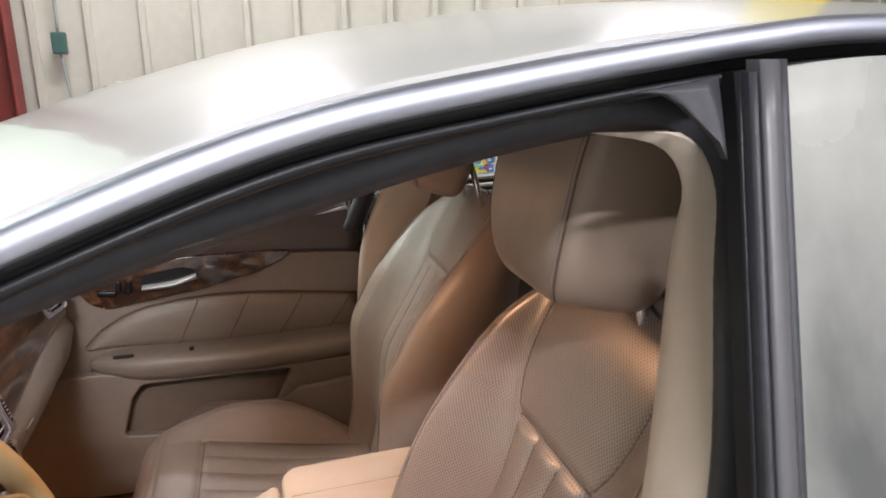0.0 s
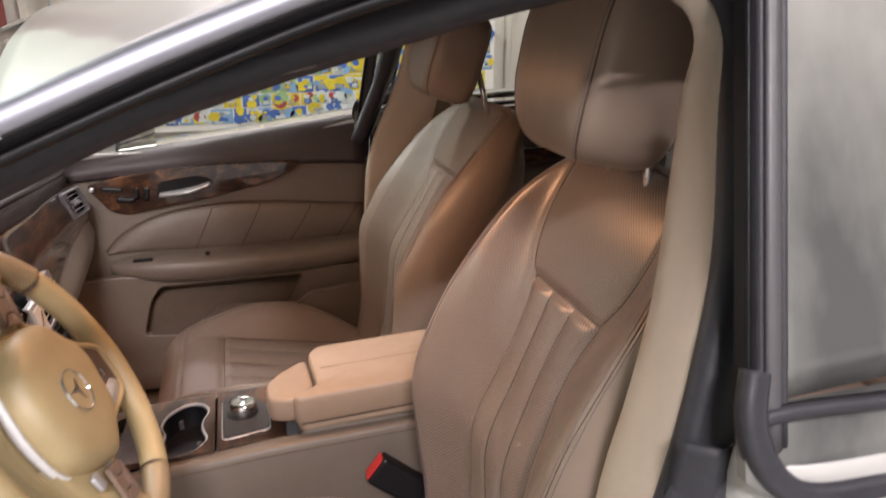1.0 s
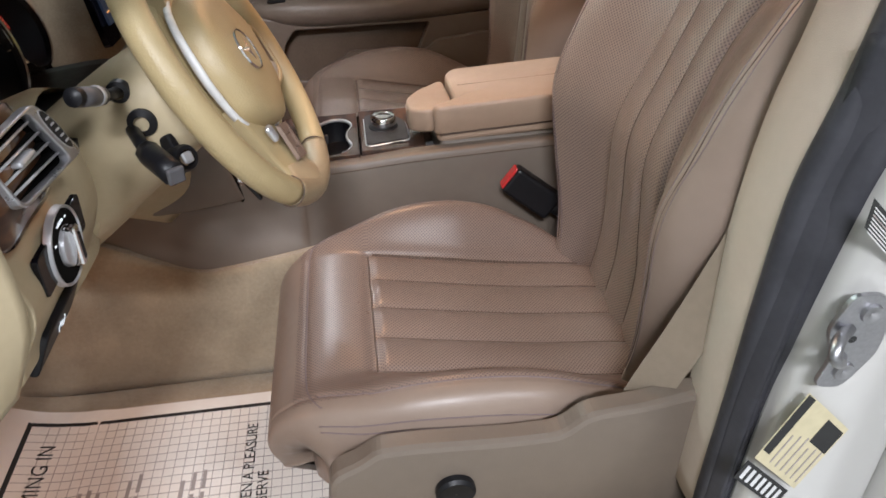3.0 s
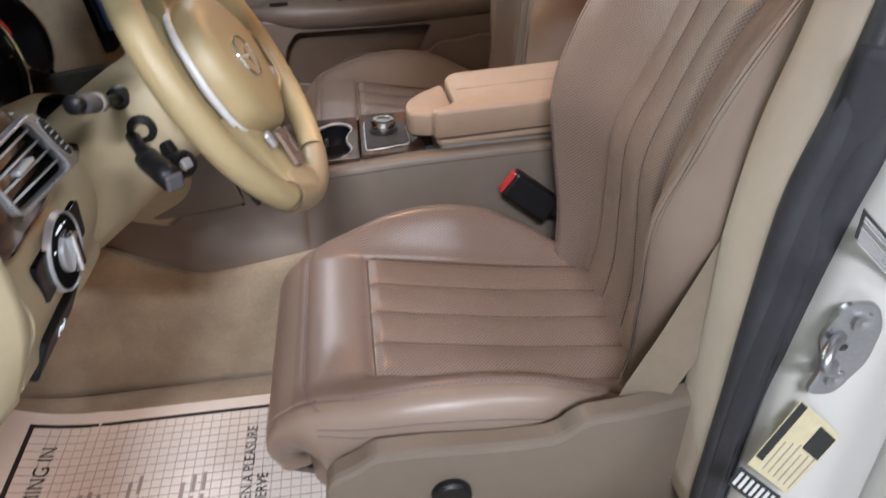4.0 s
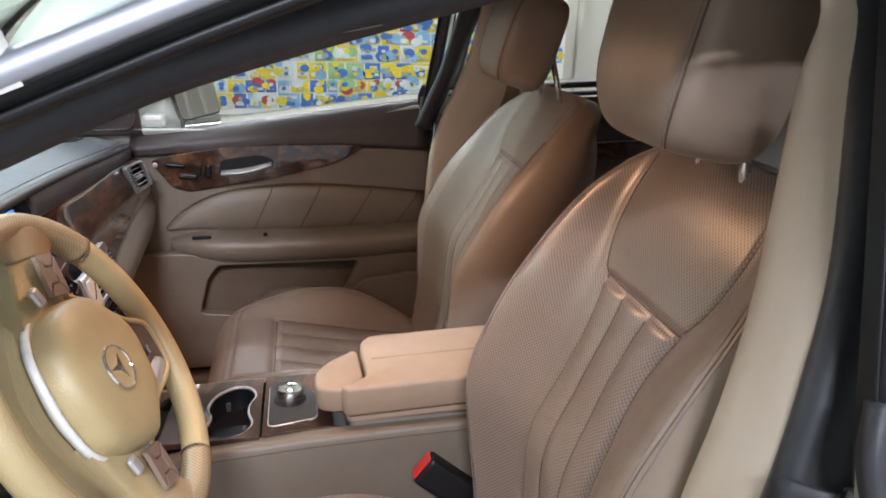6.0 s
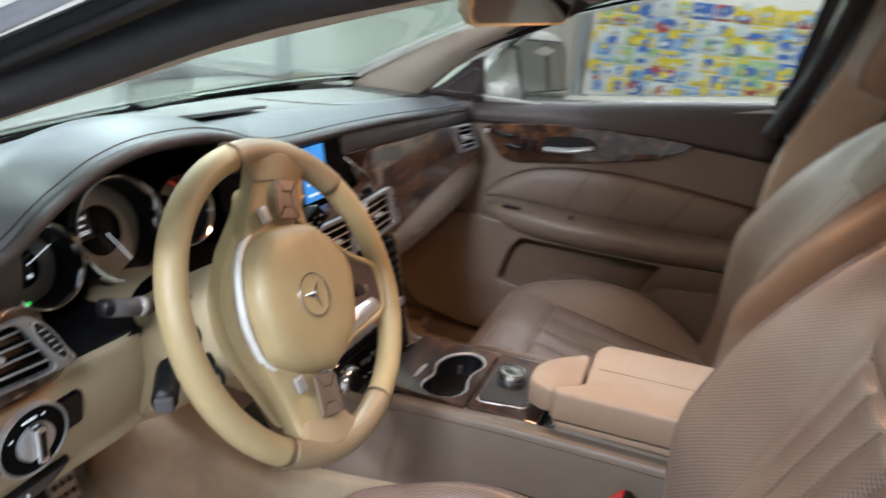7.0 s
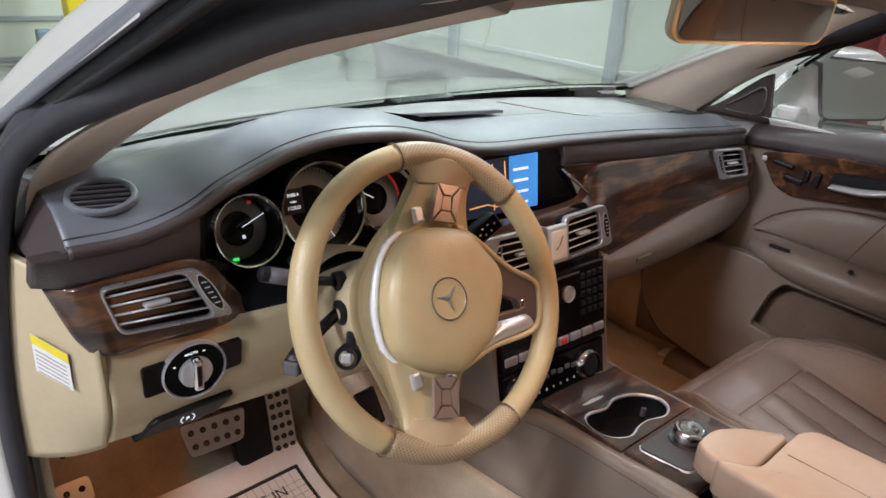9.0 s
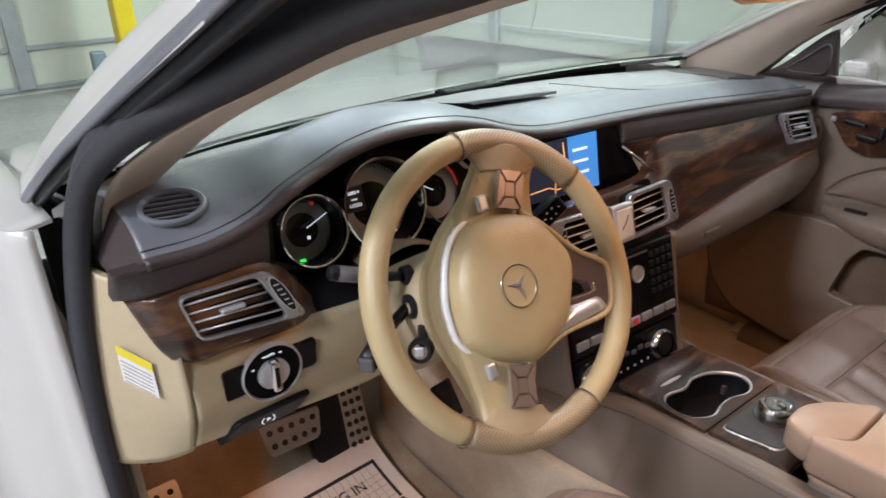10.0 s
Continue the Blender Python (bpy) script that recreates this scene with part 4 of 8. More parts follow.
    back = mesh_part("backrest", verts, faces, punched or M_SEATP, st, "perforated tan leather backrest with fluted panel", uv=uvs)
    back.data.materials.append(M_SEAT)
    V = verts.reshape(nh, m, 3)

    def seam(name, pts, r=0.0014, mm=None):
        tube(name, pts + np.array([fwd * 0.0004] * len(pts)), r, mm or M_SEAM, st, n=5)

    def col_at(c):
        return int(np.argmin(np.abs(cols - c)))

    def row_at(h):
        return int(np.argmin(np.abs(hh - h)))

    itop = row_at(0.528)
    for c in (-PANEL, -PANEL / 3, PANEL / 3, PANEL):
        seam("flute_seam" if abs(c) < PANEL else "panel_seam", V[4:itop, col_at(c)], 0.0008 if abs(c) < PANEL else 0.0011)
    for c in (-PANEL, PANEL):
        seam("shoulder_seam", V[itop:row_at(0.695), col_at(c)], 0.0011)
    js = range(col_at(-PANEL), col_at(PANEL) + 1, 2)
    seam("panel_seam", np.array([[np.interp(0.532, hh, V[:, j, c]) for c in range(3)] for j in js]), 0.0010)
    # twin stitch lines along the crest of each side bolster
    for sg in (-1, 1):
        for off in (-0.010, 0.0, 0.010):
            path = []
            for i in range(6, row_at(0.62)):
                yy = np.abs(V[i, :nf, 1] - cy)
                half = yy.max()
                j = np.argmin(np.abs(yy - (0.81 * half + off * 0.6)) + 9 * (np.sign((V[i, :nf, 1] - cy) * s) != sg))
                path.append(V[i, j])
            seam("double_stitch", smooth_path(path), 0.0007, M_STITCH2 if off else M_SEAM)
    # outer flanks and rear of the backrest are smooth leather
    idx = []
    for p in back.data.polygons:
        j, i = p.vertices[0] % m, p.vertices[0] // m
        upper = j < nf and ac[j] < PANEL and hh[min(i, nh - 1)] > 0.532
        idx.append(1 if (j >= nf or j < nf * 0.14 or j > nf * 0.90 or (upper and plain_top)) else 0)
    back.data.polygons.foreach_set("material_index", idx)

    # cushion
    prof = spline([(0.10, 0.455), (0.05, 0.470), (-0.08, 0.488), (-0.22, 0.515), (-0.33, 0.537), (-0.392, 0.538), (-0.434, 0.521), (-0.458, 0.488), (-0.463, 0.45), (-0.452, 0.41)], 120)
    tan = np.gradient(prof, axis=0)
    tan /= np.linalg.norm(tan, axis=1)[:, None]
    nrm = np.c_[tan[:, 1], -tan[:, 0]]
    arc = np.r_[0, np.cumsum(np.linalg.norm(np.diff(prof, axis=0), axis=1))]
    nu = 151
    u = np.linspace(-1, 1, nu)
    au = np.abs(u)
    verts, uvs = [], []
    for k in range(len(prof)):
        x, a = prof[k, 0], arc[k]
        w_out = curve(a, [0, 0.06, 0.12, 0.20, 0.28, 0.36, 0.42, 0.47, 0.51, 0.55, 0.60, 0.66], [0.205, 0.222, 0.246, 0.266, 0.272, 0.268, 0.258, 0.243, 0.228, 0.212, 0.196, 0.180])
        w_in = curve(a, [0, 0.06, 0.12, 0.20, 0.28, 0.36, 0.42, 0.47, 0.51, 0.55, 0.60, 0.66], [0.190, 0.215, 0.250, 0.276, 0.278, 0.264, 0.238, 0.208, 0.182, 0.165, 0.156, 0.150])
        wide = np.where(u > 0, w_in, w_out)
        bol = curve(a, [0, 0.06, 0.13, 0.22, 0.30, 0.38, 0.45, 0.54], [0.004, 0.014, 0.044, 0.070, 0.070, 0.052, 0.022, 0.0])
        f = bol * smooth01(au, 0.50, 0.80)
        edge = (1 - np.where(u > 0, np.clip((au - 0.72) / 0.28, 0, 1) ** 2.6, np.clip((au - 0.78) / 0.22, 0, 1) ** 4.5)) ** (1 / 2.1)
        drop = np.interp(a, [0, 0.45, 0.56, 0.66], [0.115, 0.115, 0.07, 0.05])
        f = f - (1 - edge) * (drop + bol)
        inside = (au < 0.53) & (a < 0.42)
        flute = np.abs(np.sin((u / 0.53) * math.pi * 2.0))
        f = f + np.where(inside, (-0.003 + 0.007 * flute**0.5) * min(1.0, max(0.0, 0.42 - a) / 0.014) ** 0.5, 0)
        d = np.abs(au - 0.53) * wide
        if a < 0.425:
            f = f - 0.004 * np.exp(-((d / 0.004) ** 2))
        f = f - np.where(au < 0.54, 0.006 * np.exp(-(((a - 0.42) / 0.005) ** 2)), 0)
        d2 = np.abs(au - (0.82 - 0.06 * smooth01(np.array(a), 0.40, 0.52))) * wide
        f = f - 0.0020 * np.exp(-((d2 / 0.003) ** 2))
        f = f - 0.0020 * np.exp(-(((a - 0.515 + 0.06 * au**6) / 0.004) ** 2)) * (au < 0.86)
        y = np.where(au < 0.53, u * 0.262, np.sign(u) * (0.139 + (au - 0.53) / 0.47 * (wide - 0.139)))
        v = np.empty((nu, 3))
        v[:, 0] = dx + x + nrm[k, 0] * f
        v[:, 1] = cy + y * s
        v[:, 2] = prof[k, 1] + nrm[k, 1] * f
        verts.append(v)
        arcu = np.r_[0, np.cumsum(np.hypot(np.diff(y), np.diff(f)))]
        uvs.append(np.c_[arcu - arcu[nu // 2], np.full(nu, a)])
    verts, uvs = np.vstack(verts), np.vstack(uvs)
    faces = grid_faces(len(prof), nu)
    if s > 0:
        faces = [tuple(reversed(q)) for q in faces]
    n0 = len(verts)
    low = verts.copy().reshape(len(prof), nu, 3)
    rim = [j for j in range(nu)] + [i * nu + nu - 1 for i in range(1, len(prof))] + [(len(prof) - 1) * nu + j for j in range(nu - 2, -1, -1)] + [i * nu for i in range(len(prof) - 2, 0, -1)]
    skirt = verts[rim].copy()
    skirt[:, 2] = np.minimum(skirt[:, 2] - 0.03, 0.385)
    skirt[:, 0] = np.clip(skirt[:, 0], dx - 0.41, None)
    skirt[:, 1] = cy + (skirt[:, 1] - cy) * 0.93
    for q in range(len(rim)):
        r = (q + 1) % len(rim)
        faces.append((rim[q], rim[r], n0 + r, n0 + q) if s < 0 else (rim[r], rim[q], n0 + q, n0 + r))
    verts = np.vstack([verts, skirt])
    uvs = np.vstack([uvs, np.zeros((len(rim), 2))])
    cu = mesh_part("cushion", verts, faces, punched or M_SEATP, st, "perforated tan leather cushion with four flutes", uv=uvs)
    cu.data.materials.append(M_SEAT)
    idx = []
    for p in cu.data.polygons:
        v0 = p.vertices[0]
        j, i = v0 % nu, v0 // nu
        idx.append(1 if v0 >= n0 or j < nu * 0.09 or j > nu * 0.93 or (i < len(prof) and arc[min(i, len(prof) - 1)] > 0.53) else 0)
    cu.data.polygons.foreach_set("material_index", idx)

    VC = verts[:n0].reshape(len(prof), nu, 3)
    ua = np.linspace(-1, 1, nu)
    ifr = int(np.argmin(np.abs(arc - 0.42)))
    for c in (-0.53, -0.265, 0.0, 0.265, 0.53):
        j = int(np.argmin(np.abs(ua - c)))
        tube("flute_seam" if abs(c) < 0.4 else "panel_seam", VC[6:ifr, j] + np.array([0, 0, 0.0004]), 0.0011 if abs(c) < 0.4 else 0.0016, M_SEAM, st, n=5)
    js = range(int(np.argmin(np.abs(ua + 0.53))), int(np.argmin(np.abs(ua - 0.53))) + 1, 2)
    tube("panel_seam", VC[ifr, list(js)] + np.array([0, 0, 0.0004]), 0.0015, M_SEAM, st, n=5)
    for c in (-1, 1):
        path = [VC[k, int(np.argmin(np.abs(ua - c * (0.82 - 0.06 * float(smooth01(np.array(arc[k]), 0.40, 0.52))))))] for k in range(8, int(np.argmin(np.abs(arc - 0.50))))]
        tube("edge_seam", np.array(path) + np.array([0, 0, 0.0003]), 0.0010, M_STITCH2, st, n=5)
    for c in (0.945, 0.960):
        j = int(np.argmin(np.abs(ua + c)))
        tube("side_seam", VC[14:int(np.argmin(np.abs(arc - 0.50))), j] + np.array([0, -0.0003 * s, 0.0003]), 0.0009, M_STITCH2, st, n=5)
    path = [[np.interp(0.515 - 0.06 * abs(ua[j]) ** 6, arc, VC[:, j, c]) for c in range(3)] for j in range(int(nu * 0.07), int(nu * 0.93))]
    tube("nose_seam", np.array(path) + np.array([-0.0004, 0, 0.0002]), 0.0010, M_STITCH2, st, n=5)

    # headrest
    hc = base + upv * (0.818 + lift) + fwd * ahead
    nu, nv = 48, 40
    verts = []
    for i in range(nv):
        b = -math.pi / 2 + math.pi * i / (nv - 1)
        for j in range(nu):
            a = 2 * math.pi * j / nu
            sg = lambda v, e: math.copysign(abs(v) ** e, v)
            ww = 0.111 * (1 + 0.06 * math.sin(b))
            yy = ww * sg(math.cos(b), 0.34) * sg(math.sin(a), 0.34)
            dd = 0.066 * sg(math.cos(b), 0.34) * sg(math.cos(a), 0.36)
            zz = 0.106 * sg(math.sin(b), 0.46)
            dd += 0.006 * (yy / 0.116) ** 2 * (1 if dd > 0 else 0.2) - (0.010 * (zz / 0.104) ** 2 if dd > 0 else 0)
            yy *= 1 - 0.16 * max(0.0, -zz / 0.106) ** 1.6 * (1 if dd > 0 else 0.4)
            p = hc + (upv * zz + fwd * dd) * rest
            verts.append((p[0], cy + yy * s * rest, p[2]))
    mesh_part("headrest", verts, grid_faces(nv, nu, True), M_SEAT, st, "tan leather headrest with stitched seams")
    for j in (nu // 8, nu * 7 // 8):
        for dj, r, mm in ((0, 0.0013, M_SEAM), (1, 0.0007, M_STITCH2)):
            tube("headrest_seam", [Vector(verts[i * nu + (j + dj) % nu]) for i in range(6, nv - 5)], r, mm, st, n=5, up=(0, 1, 0))
    for sy in (-1, 1):
        y = cy + (0.044 if s > 0 else 0.068) * sy
        p0, p1 = base + upv * 0.66 - fwd * 0.055, base + upv * 0.79 - fwd * (0.045 - ahead)
        tube("headrest_post", [(p0[0], y, p0[2]), (p1[0], y, p1[2])], 0.0065, M_CHROME, st, "chrome post", n=12)
        pc = base + upv * 0.690 - fwd * 0.052
        lathe("post_collar", (pc[0], y, pc[2]), upv, [(0.001, 0.006), (0.011, 0.005), (0.014, 0.001), (0.014, -0.012)], M_TRIM, st, n=20)
    # plastic side shield and switches on the outer side
    ys = cy - 0.272 * s
    outline = [(0.02, 0.36), (-0.35, 0.36), (-0.385, 0.46), (-0.375, 0.528), (-0.341, 0.543), (-0.320, 0.560), (-0.274, 0.560), (-0.169, 0.550), (-0.105, 0.549), (-0.078, 0.575), (0.0, 0.580), (0.05, 0.590), (0.12, 0.575), (0.18, 0.53), (0.17, 0.38)]
    nx = 1 if s > 0 else -1
    pl = [((x + dx) * nx, z) for x, z in outline]
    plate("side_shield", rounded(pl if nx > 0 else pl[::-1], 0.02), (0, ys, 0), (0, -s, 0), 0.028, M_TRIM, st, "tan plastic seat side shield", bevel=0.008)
    lathe("lumbar_knob", (-0.233 + dx, ys - 0.028 * s, 0.484), (0, -s, 0), [(0.024, 0), (0.024, 0.008), (0.020, 0.012), (0.012, 0.010), (0.001, 0.010)], M_BLACK, st, "black lumbar switch", n=24)
    rbox("seat_base", (-0.14 + dx, cy, 0.335), (0.46, 0.12, 0.40), M_TRIM, st, r=0.02)
    for yy in (-0.19, 0.19):
        rbox("seat_rail", (-0.10 + dx, cy + yy, 0.265), (0.05, 0.035, 0.56), M_BLACK, st, r=0.006)
    return st


driver = seat("driver_seat", -0.4425, 1, 0.0, "tan perforated leather driver seat, worn and shiny on the cushion")
passenger = seat("passenger_seat", 0.385, -1, 0.012, "tan perforated leather front passenger seat", recline=17.5, bx=0.015, punched=M_SEATQ, rest=0.94, lift=-0.030, ahead=0.075)

# rear bench, far behind the front seats
bench = empty("rear_bench", car)
tagged(bench, "tan leather rear bench")
sheet("bench_cushion", [[(x, YC + 0.62 * k, z) for k in (-1, -0.6, 0, 0.6, 1)] for x, z in ((0.80, 0.34), (0.78, 0.44), (0.83, 0.49), (1.05, 0.47), (1.25, 0.45))], 20, 16, M_SEAT, bench, thick=(0.02, 0, -0.05))
sheet("bench_backrest", [[(x, YC + 0.60 * k, z) for k in (-1, -0.6, 0, 0.6, 1)] for x, z in ((1.20, 0.46), (1.27, 0.7), (1.36, 0.95), (1.42, 1.03), (1.50, 1.03))], 20, 16, M_SEAT, bench, thick=(0.05, 0, -0.02))

# seat belts and buckles
def buckle(cx, cy, s):
    b = empty("belt_buckle", car)
    tagged(b, "black seat belt buckle with a red button")
    n = Vector((-0.78, 0.14 * s, 0.61)).normalized()
    c = Vector((cx, cy, 0.0))
    c.z = 0.558
    rbox("case", c, (0.052, 0.034, 0.10), M_BLACK, b, r=0.006, normal=n, up=(0, 1, 0))
    rbox("release_button", c + n * 0.051, (0.044, 0.026, 0.006), M_RED, b, "red release button", r=0.003, normal=n, up=(0, 1, 0))
    tube("stalk", [c - n * 0.04, c - n * 0.16], 0.012, M_BLACK, b)


buckle(-0.008, -0.195, 1)
buckle(0.004, 0.145, -1)


def belt(f, name, lab, side):
    b = empty(name, car)
    tagged(b, lab)
    if f is mirror_y:
        f = lambda p: mirror_y([(x + 0.10, y - 0.055, z) for x, y, z in p])
    # webbing from the pillar loop down to the anchor beside the cushion
    path = spline(f([(0.235, -0.650, 1.18), (0.215, -0.672, 1.05), (0.150, -0.705, 0.92), (0.092, -0.722, 0.81), (0.040, -0.715, 0.66), (-0.002, -0.712, 0.555), (-0.010, -0.712, 0.50)]), 40)
    ups = np.array([[-0.55, -0.8 * (1 if side > 0 else -1), 0.1]] * 40)
    sweep("webbing", path, [(-0.024, -0.0007), (0.024, -0.0007), (0.024, 0.0007), (-0.024, 0.0007)], M_WEB, b, "beige webbing", up=ups, smooth=False)
    path2 = spline(f([(0.245, -0.66, 1.19), (0.235, -0.68, 1.02), (0.20, -0.70, 0.86), (0.17, -0.72, 0.72), (0.15, -0.73, 0.55)]), 30)
    sweep("webbing", path2, [(-0.022, -0.0007), (0.022, -0.0007), (0.022, 0.0007), (-0.022, 0.0007)], M_WEB, b, up=np.array([[-0.4, -0.9 * (1 if side > 0 else -1), 0.1]] * 30), smooth=False)
    t = f([(0.083, -0.730, 0.815)])[0]
    rbox("tongue", t, (0.044, 0.016, 0.004), M_STEEL, b, "steel belt tongue", r=0.002, normal=(-0.55, -0.8 * side, 0.1))
    t = f([(0.094, -0.728, 0.838)])[0]
    rbox("tongue_cover", t, (0.050, 0.022, 0.007), M_CLEAR, b, "clear plastic tongue cover", r=0.004, normal=(-0.55, -0.8 * side, 0.1))


belt(lambda p: p, "seat_belt", "beige seat belt hanging beside the driver seat", 1)
belt(mirror_y, "seat_belt", "beige seat belt hanging beside the passenger seat", -1)

# ---- dashboard ----
# stations across the car: y, lip (x, z), crown (x, z), mid (x, z), foot at the windscreen (x, z)
DASH = [(-0.800, (-0.63, 1.005), (-0.67, 1.028), (-0.78, 1.025), (-0.93, 0.975)), (-0.765, (-0.600, 1.001), (-0.645, 1.028), (-0.77, 1.032), (-0.95, 0.982)), (-0.70, (-0.600, 1.001), (-0.640, 1.028), (-0.77, 1.036), (-0.975, 0.985)),
        (-0.64, (-0.604, 1.013), (-0.645, 1.036), (-0.78, 1.040), (-0.99, 0.987)), (-0.59, (-0.615, 1.032), (-0.66, 1.050), (-0.78, 1.045), (-1.0, 0.988)), (-0.54, (-0.632, 1.043), (-0.68, 1.060), (-0.79, 1.050), (-1.01, 0.99)),
        (-0.48, (-0.642, 1.058), (-0.69, 1.071), (-0.80, 1.055), (-1.02, 0.99)), (-0.41, (-0.645, 1.066), (-0.69, 1.078), (-0.81, 1.057), (-1.03, 0.99)), (-0.32, (-0.645, 1.061), (-0.69, 1.072), (-0.81, 1.052), (-1.045, 0.99)),
        (-0.25, (-0.650, 1.045), (-0.70, 1.056), (-0.82, 1.040), (-1.05, 0.99)), (-0.17, (-0.660, 1.018), (-0.71, 1.030), (-0.82, 1.024), (-1.055, 0.99)), (-0.08, (-0.665, 1.002), (-0.71, 1.012), (-0.83, 1.012), (-1.058, 0.99)),
        (0.10, (-0.660, 0.994), (-0.70, 1.003), (-0.83, 1.004), (-1.05, 0.988)), (0.30, (-0.655, 0.981), (-0.70, 0.990), (-0.82, 0.992), (-1.03, 0.984)), (0.50, (-0.650, 0.963), (-0.69, 0.972), (-0.80, 0.976), (-0.99, 0.976)),
        (0.65, (-0.648, 0.950), (-0.69, 0.960), (-0.78, 0.966), (-0.96, 0.968)), (0.74, (-0.65, 0.942), (-0.69, 0.952), (-0.77, 0.958), (-0.94, 0.962))]
rows = []
for k in range(1, 5):
    rows.append([(s[k][0], s[0], s[k][1]) for s in DASH])
rows.insert(2, [((a[0] + b[0]) / 2, a[1], max(a[2], b[2]) + 0.004) for a, b in zip(rows[1], rows[2])])
dash = empty("dashboard", car)
tagged(dash, "espresso brown leather dashboard with burl walnut and tan lower panels")
sheet("top_pad", [r[1:] for r in rows[:4]], 30, 150, M_DTOP, dash, "grained espresso leather top pad with blue-grey sheen in its colour", thick=(0, 0, -0.012))
sheet("rear_panel", [[(x + 0.001, y, z - 0.0012) for x, y, z in rows[3]], rows[4]], 12, 120, M_DMAT, dash, "matt grey panel below the windscreen", thick=(0, 0, -0.012))
sheet("end_pad", [[r[1] for r in rows[:5]], [(r[1][0] - 0.012, -0.772, r[1][2] - 0.010) for r in rows[:5]], [(-0.640, -0.785, 0.968), (-0.672, -0.794, 0.978), (-0.715, -0.795, 0.985), (-0.79, -0.79, 0.985), (-0.95, -0.79, 0.955)]], 14, 30, M_BROWN, dash, "dark brown leather end of the dashboard", thick=(0, 0.004, -0.006))
LIP = spline(rows[0][1:], 200)
tube("lip_seam", LIP + np.array([-0.012, 0, 0.0085]), 0.0010, M_BROWN, dash, "dark stitched seam", n=6)
sweep("lip_edge", LIP, [(0.0, 0.004), (0.006, 0.001), (0.007, -0.006), (0.0, -0.012), (-0.008, -0.010), (-0.012, 0.002)], M_BROWN, dash, up=(0, 0, 1))


def lip_at(y):
    i = np.argsort(LIP[:, 1])
    return float(np.interp(y, LIP[i, 1], LIP[i, 0])), float(np.interp(y, LIP[i, 1], LIP[i, 2]))


# dark band under the lip, left of the cluster and right of it
def band_rows(ys, low):
    a, b, c = [], [], []
    for y, (x, z) in zip(ys, low):
        lx, lz = lip_at(y)
        a.append((lx + 0.002, y, lz - 0.004))
        b.append(((lx + x) / 2 + 0.004, y, (lz + z) / 2))
        c.append((x, y, z))
    return [a, b, c]


sheet("fascia_band", band_rows((-0.80, -0.765, -0.70, -0.665, -0.640, -0.622), [(-0.63, 0.955), (-0.605, 0.957), (-0.602, 0.960), (-0.605, 0.959), (-0.612, 0.952), (-0.622, 0.935)]), 8, 30, M_BROWN, dash, "dark brown leather band", thick=(-0.02, 0, 0))
sheet("fascia_band", band_rows((0.075, 0.15, 0.25, 0.34, 0.48, 0.61, 0.74), [(-0.650, 0.952), (-0.645, 0.948), (-0.642, 0.940), (-0.640, 0.933), (-0.640, 0.925), (-0.640, 0.918), (-0.645, 0.910)]), 8, 40, M_BROWN, dash, "dark brown leather band", thick=(-0.02, 0, 0))

# driver's wood panel around the outer vent
WOOD_L = [[(-0.63, -0.790, 0.952), (-0.602, -0.765, 0.957), (-0.600, -0.70, 0.961), (-0.605, -0.640, 0.959), (-0.62, -0.605, 0.935), (-0.645, -0.575, 0.895), (-0.655, -0.555, 0.865)],
          [(-0.60, -0.775, 0.905), (-0.588, -0.745, 0.910), (-0.588, -0.69, 0.912), (-0.592, -0.64, 0.910), (-0.602, -0.610, 0.895), (-0.625, -0.580, 0.872), (-0.64, -0.560, 0.855)],
          [(-0.605, -0.760, 0.875), (-0.597, -0.735, 0.866), (-0.600, -0.69, 0.864), (-0.603, -0.64, 0.860), (-0.610, -0.605, 0.856), (-0.625, -0.58, 0.852), (-0.64, -0.558, 0.848)]]
sheet("wood_panel", WOOD_L, 16, 40, M_WOOD, dash, "lacquered burl walnut panel", thick=(-0.015, 0, 0))
# passenger's wood panel
WOOD_T = [(-0.585, -0.20, 0.905), (-0.590, -0.08, 0.899), (-0.606, 0.07, 0.892), (-0.622, 0.122, 0.898), (-0.636, 0.150, 0.934), (-0.640, 0.20, 0.943), (-0.640, 0.34, 0.933), (-0.640, 0.50, 0.925), (-0.635, 0.62, 0.917), (-0.63, 0.735, 0.907)]


def across(rows, ys):
    """Points of a row at other places across the car."""
    r = np.array(rows)
    return [(float(np.interp(y, r[:, 1], r[:, 0])), y, float(np.interp(y, r[:, 1], r[:, 2]))) for y in ys]


WOOD_Y = [p[1] for p in WOOD_T]
WOOD_P = [WOOD_T,
          across([(-0.570, -0.20, 0.855), (-0.572, -0.08, 0.850), (-0.580, 0.08, 0.850), (-0.605, 0.20, 0.865), (-0.612, 0.34, 0.868), (-0.615, 0.50, 0.867), (-0.612, 0.62, 0.866), (-0.605, 0.735, 0.862)], WOOD_Y),
          across([(-0.565, -0.20, 0.790), (-0.566, -0.08, 0.782), (-0.572, 0.08, 0.775), (-0.595, 0.22, 0.772), (-0.605, 0.34, 0.782), (-0.612, 0.50, 0.798), (-0.612, 0.62, 0.808), (-0.605, 0.735, 0.816)], WOOD_Y)]
sheet("wood_panel", WOOD_P, 20, 110, M_WOOD, dash, "lacquered burl walnut panel", thick=(-0.02, 0, 0))
# amber light line under the woods
tube("ambient_strip", spline([(x - 0.005, y, z - 0.0020) for x, y, z in WOOD_P[2][3:]], 40), 0.0006, M_AMBER, dash, "glowing amber light line", n=6)
tube("ambient_strip", spline([(x - 0.005, y, z - 0.0020) for x, y, z in WOOD_L[2][1:6]], 30), 0.0006, M_AMBER, dash, "glowing amber light line", n=6)

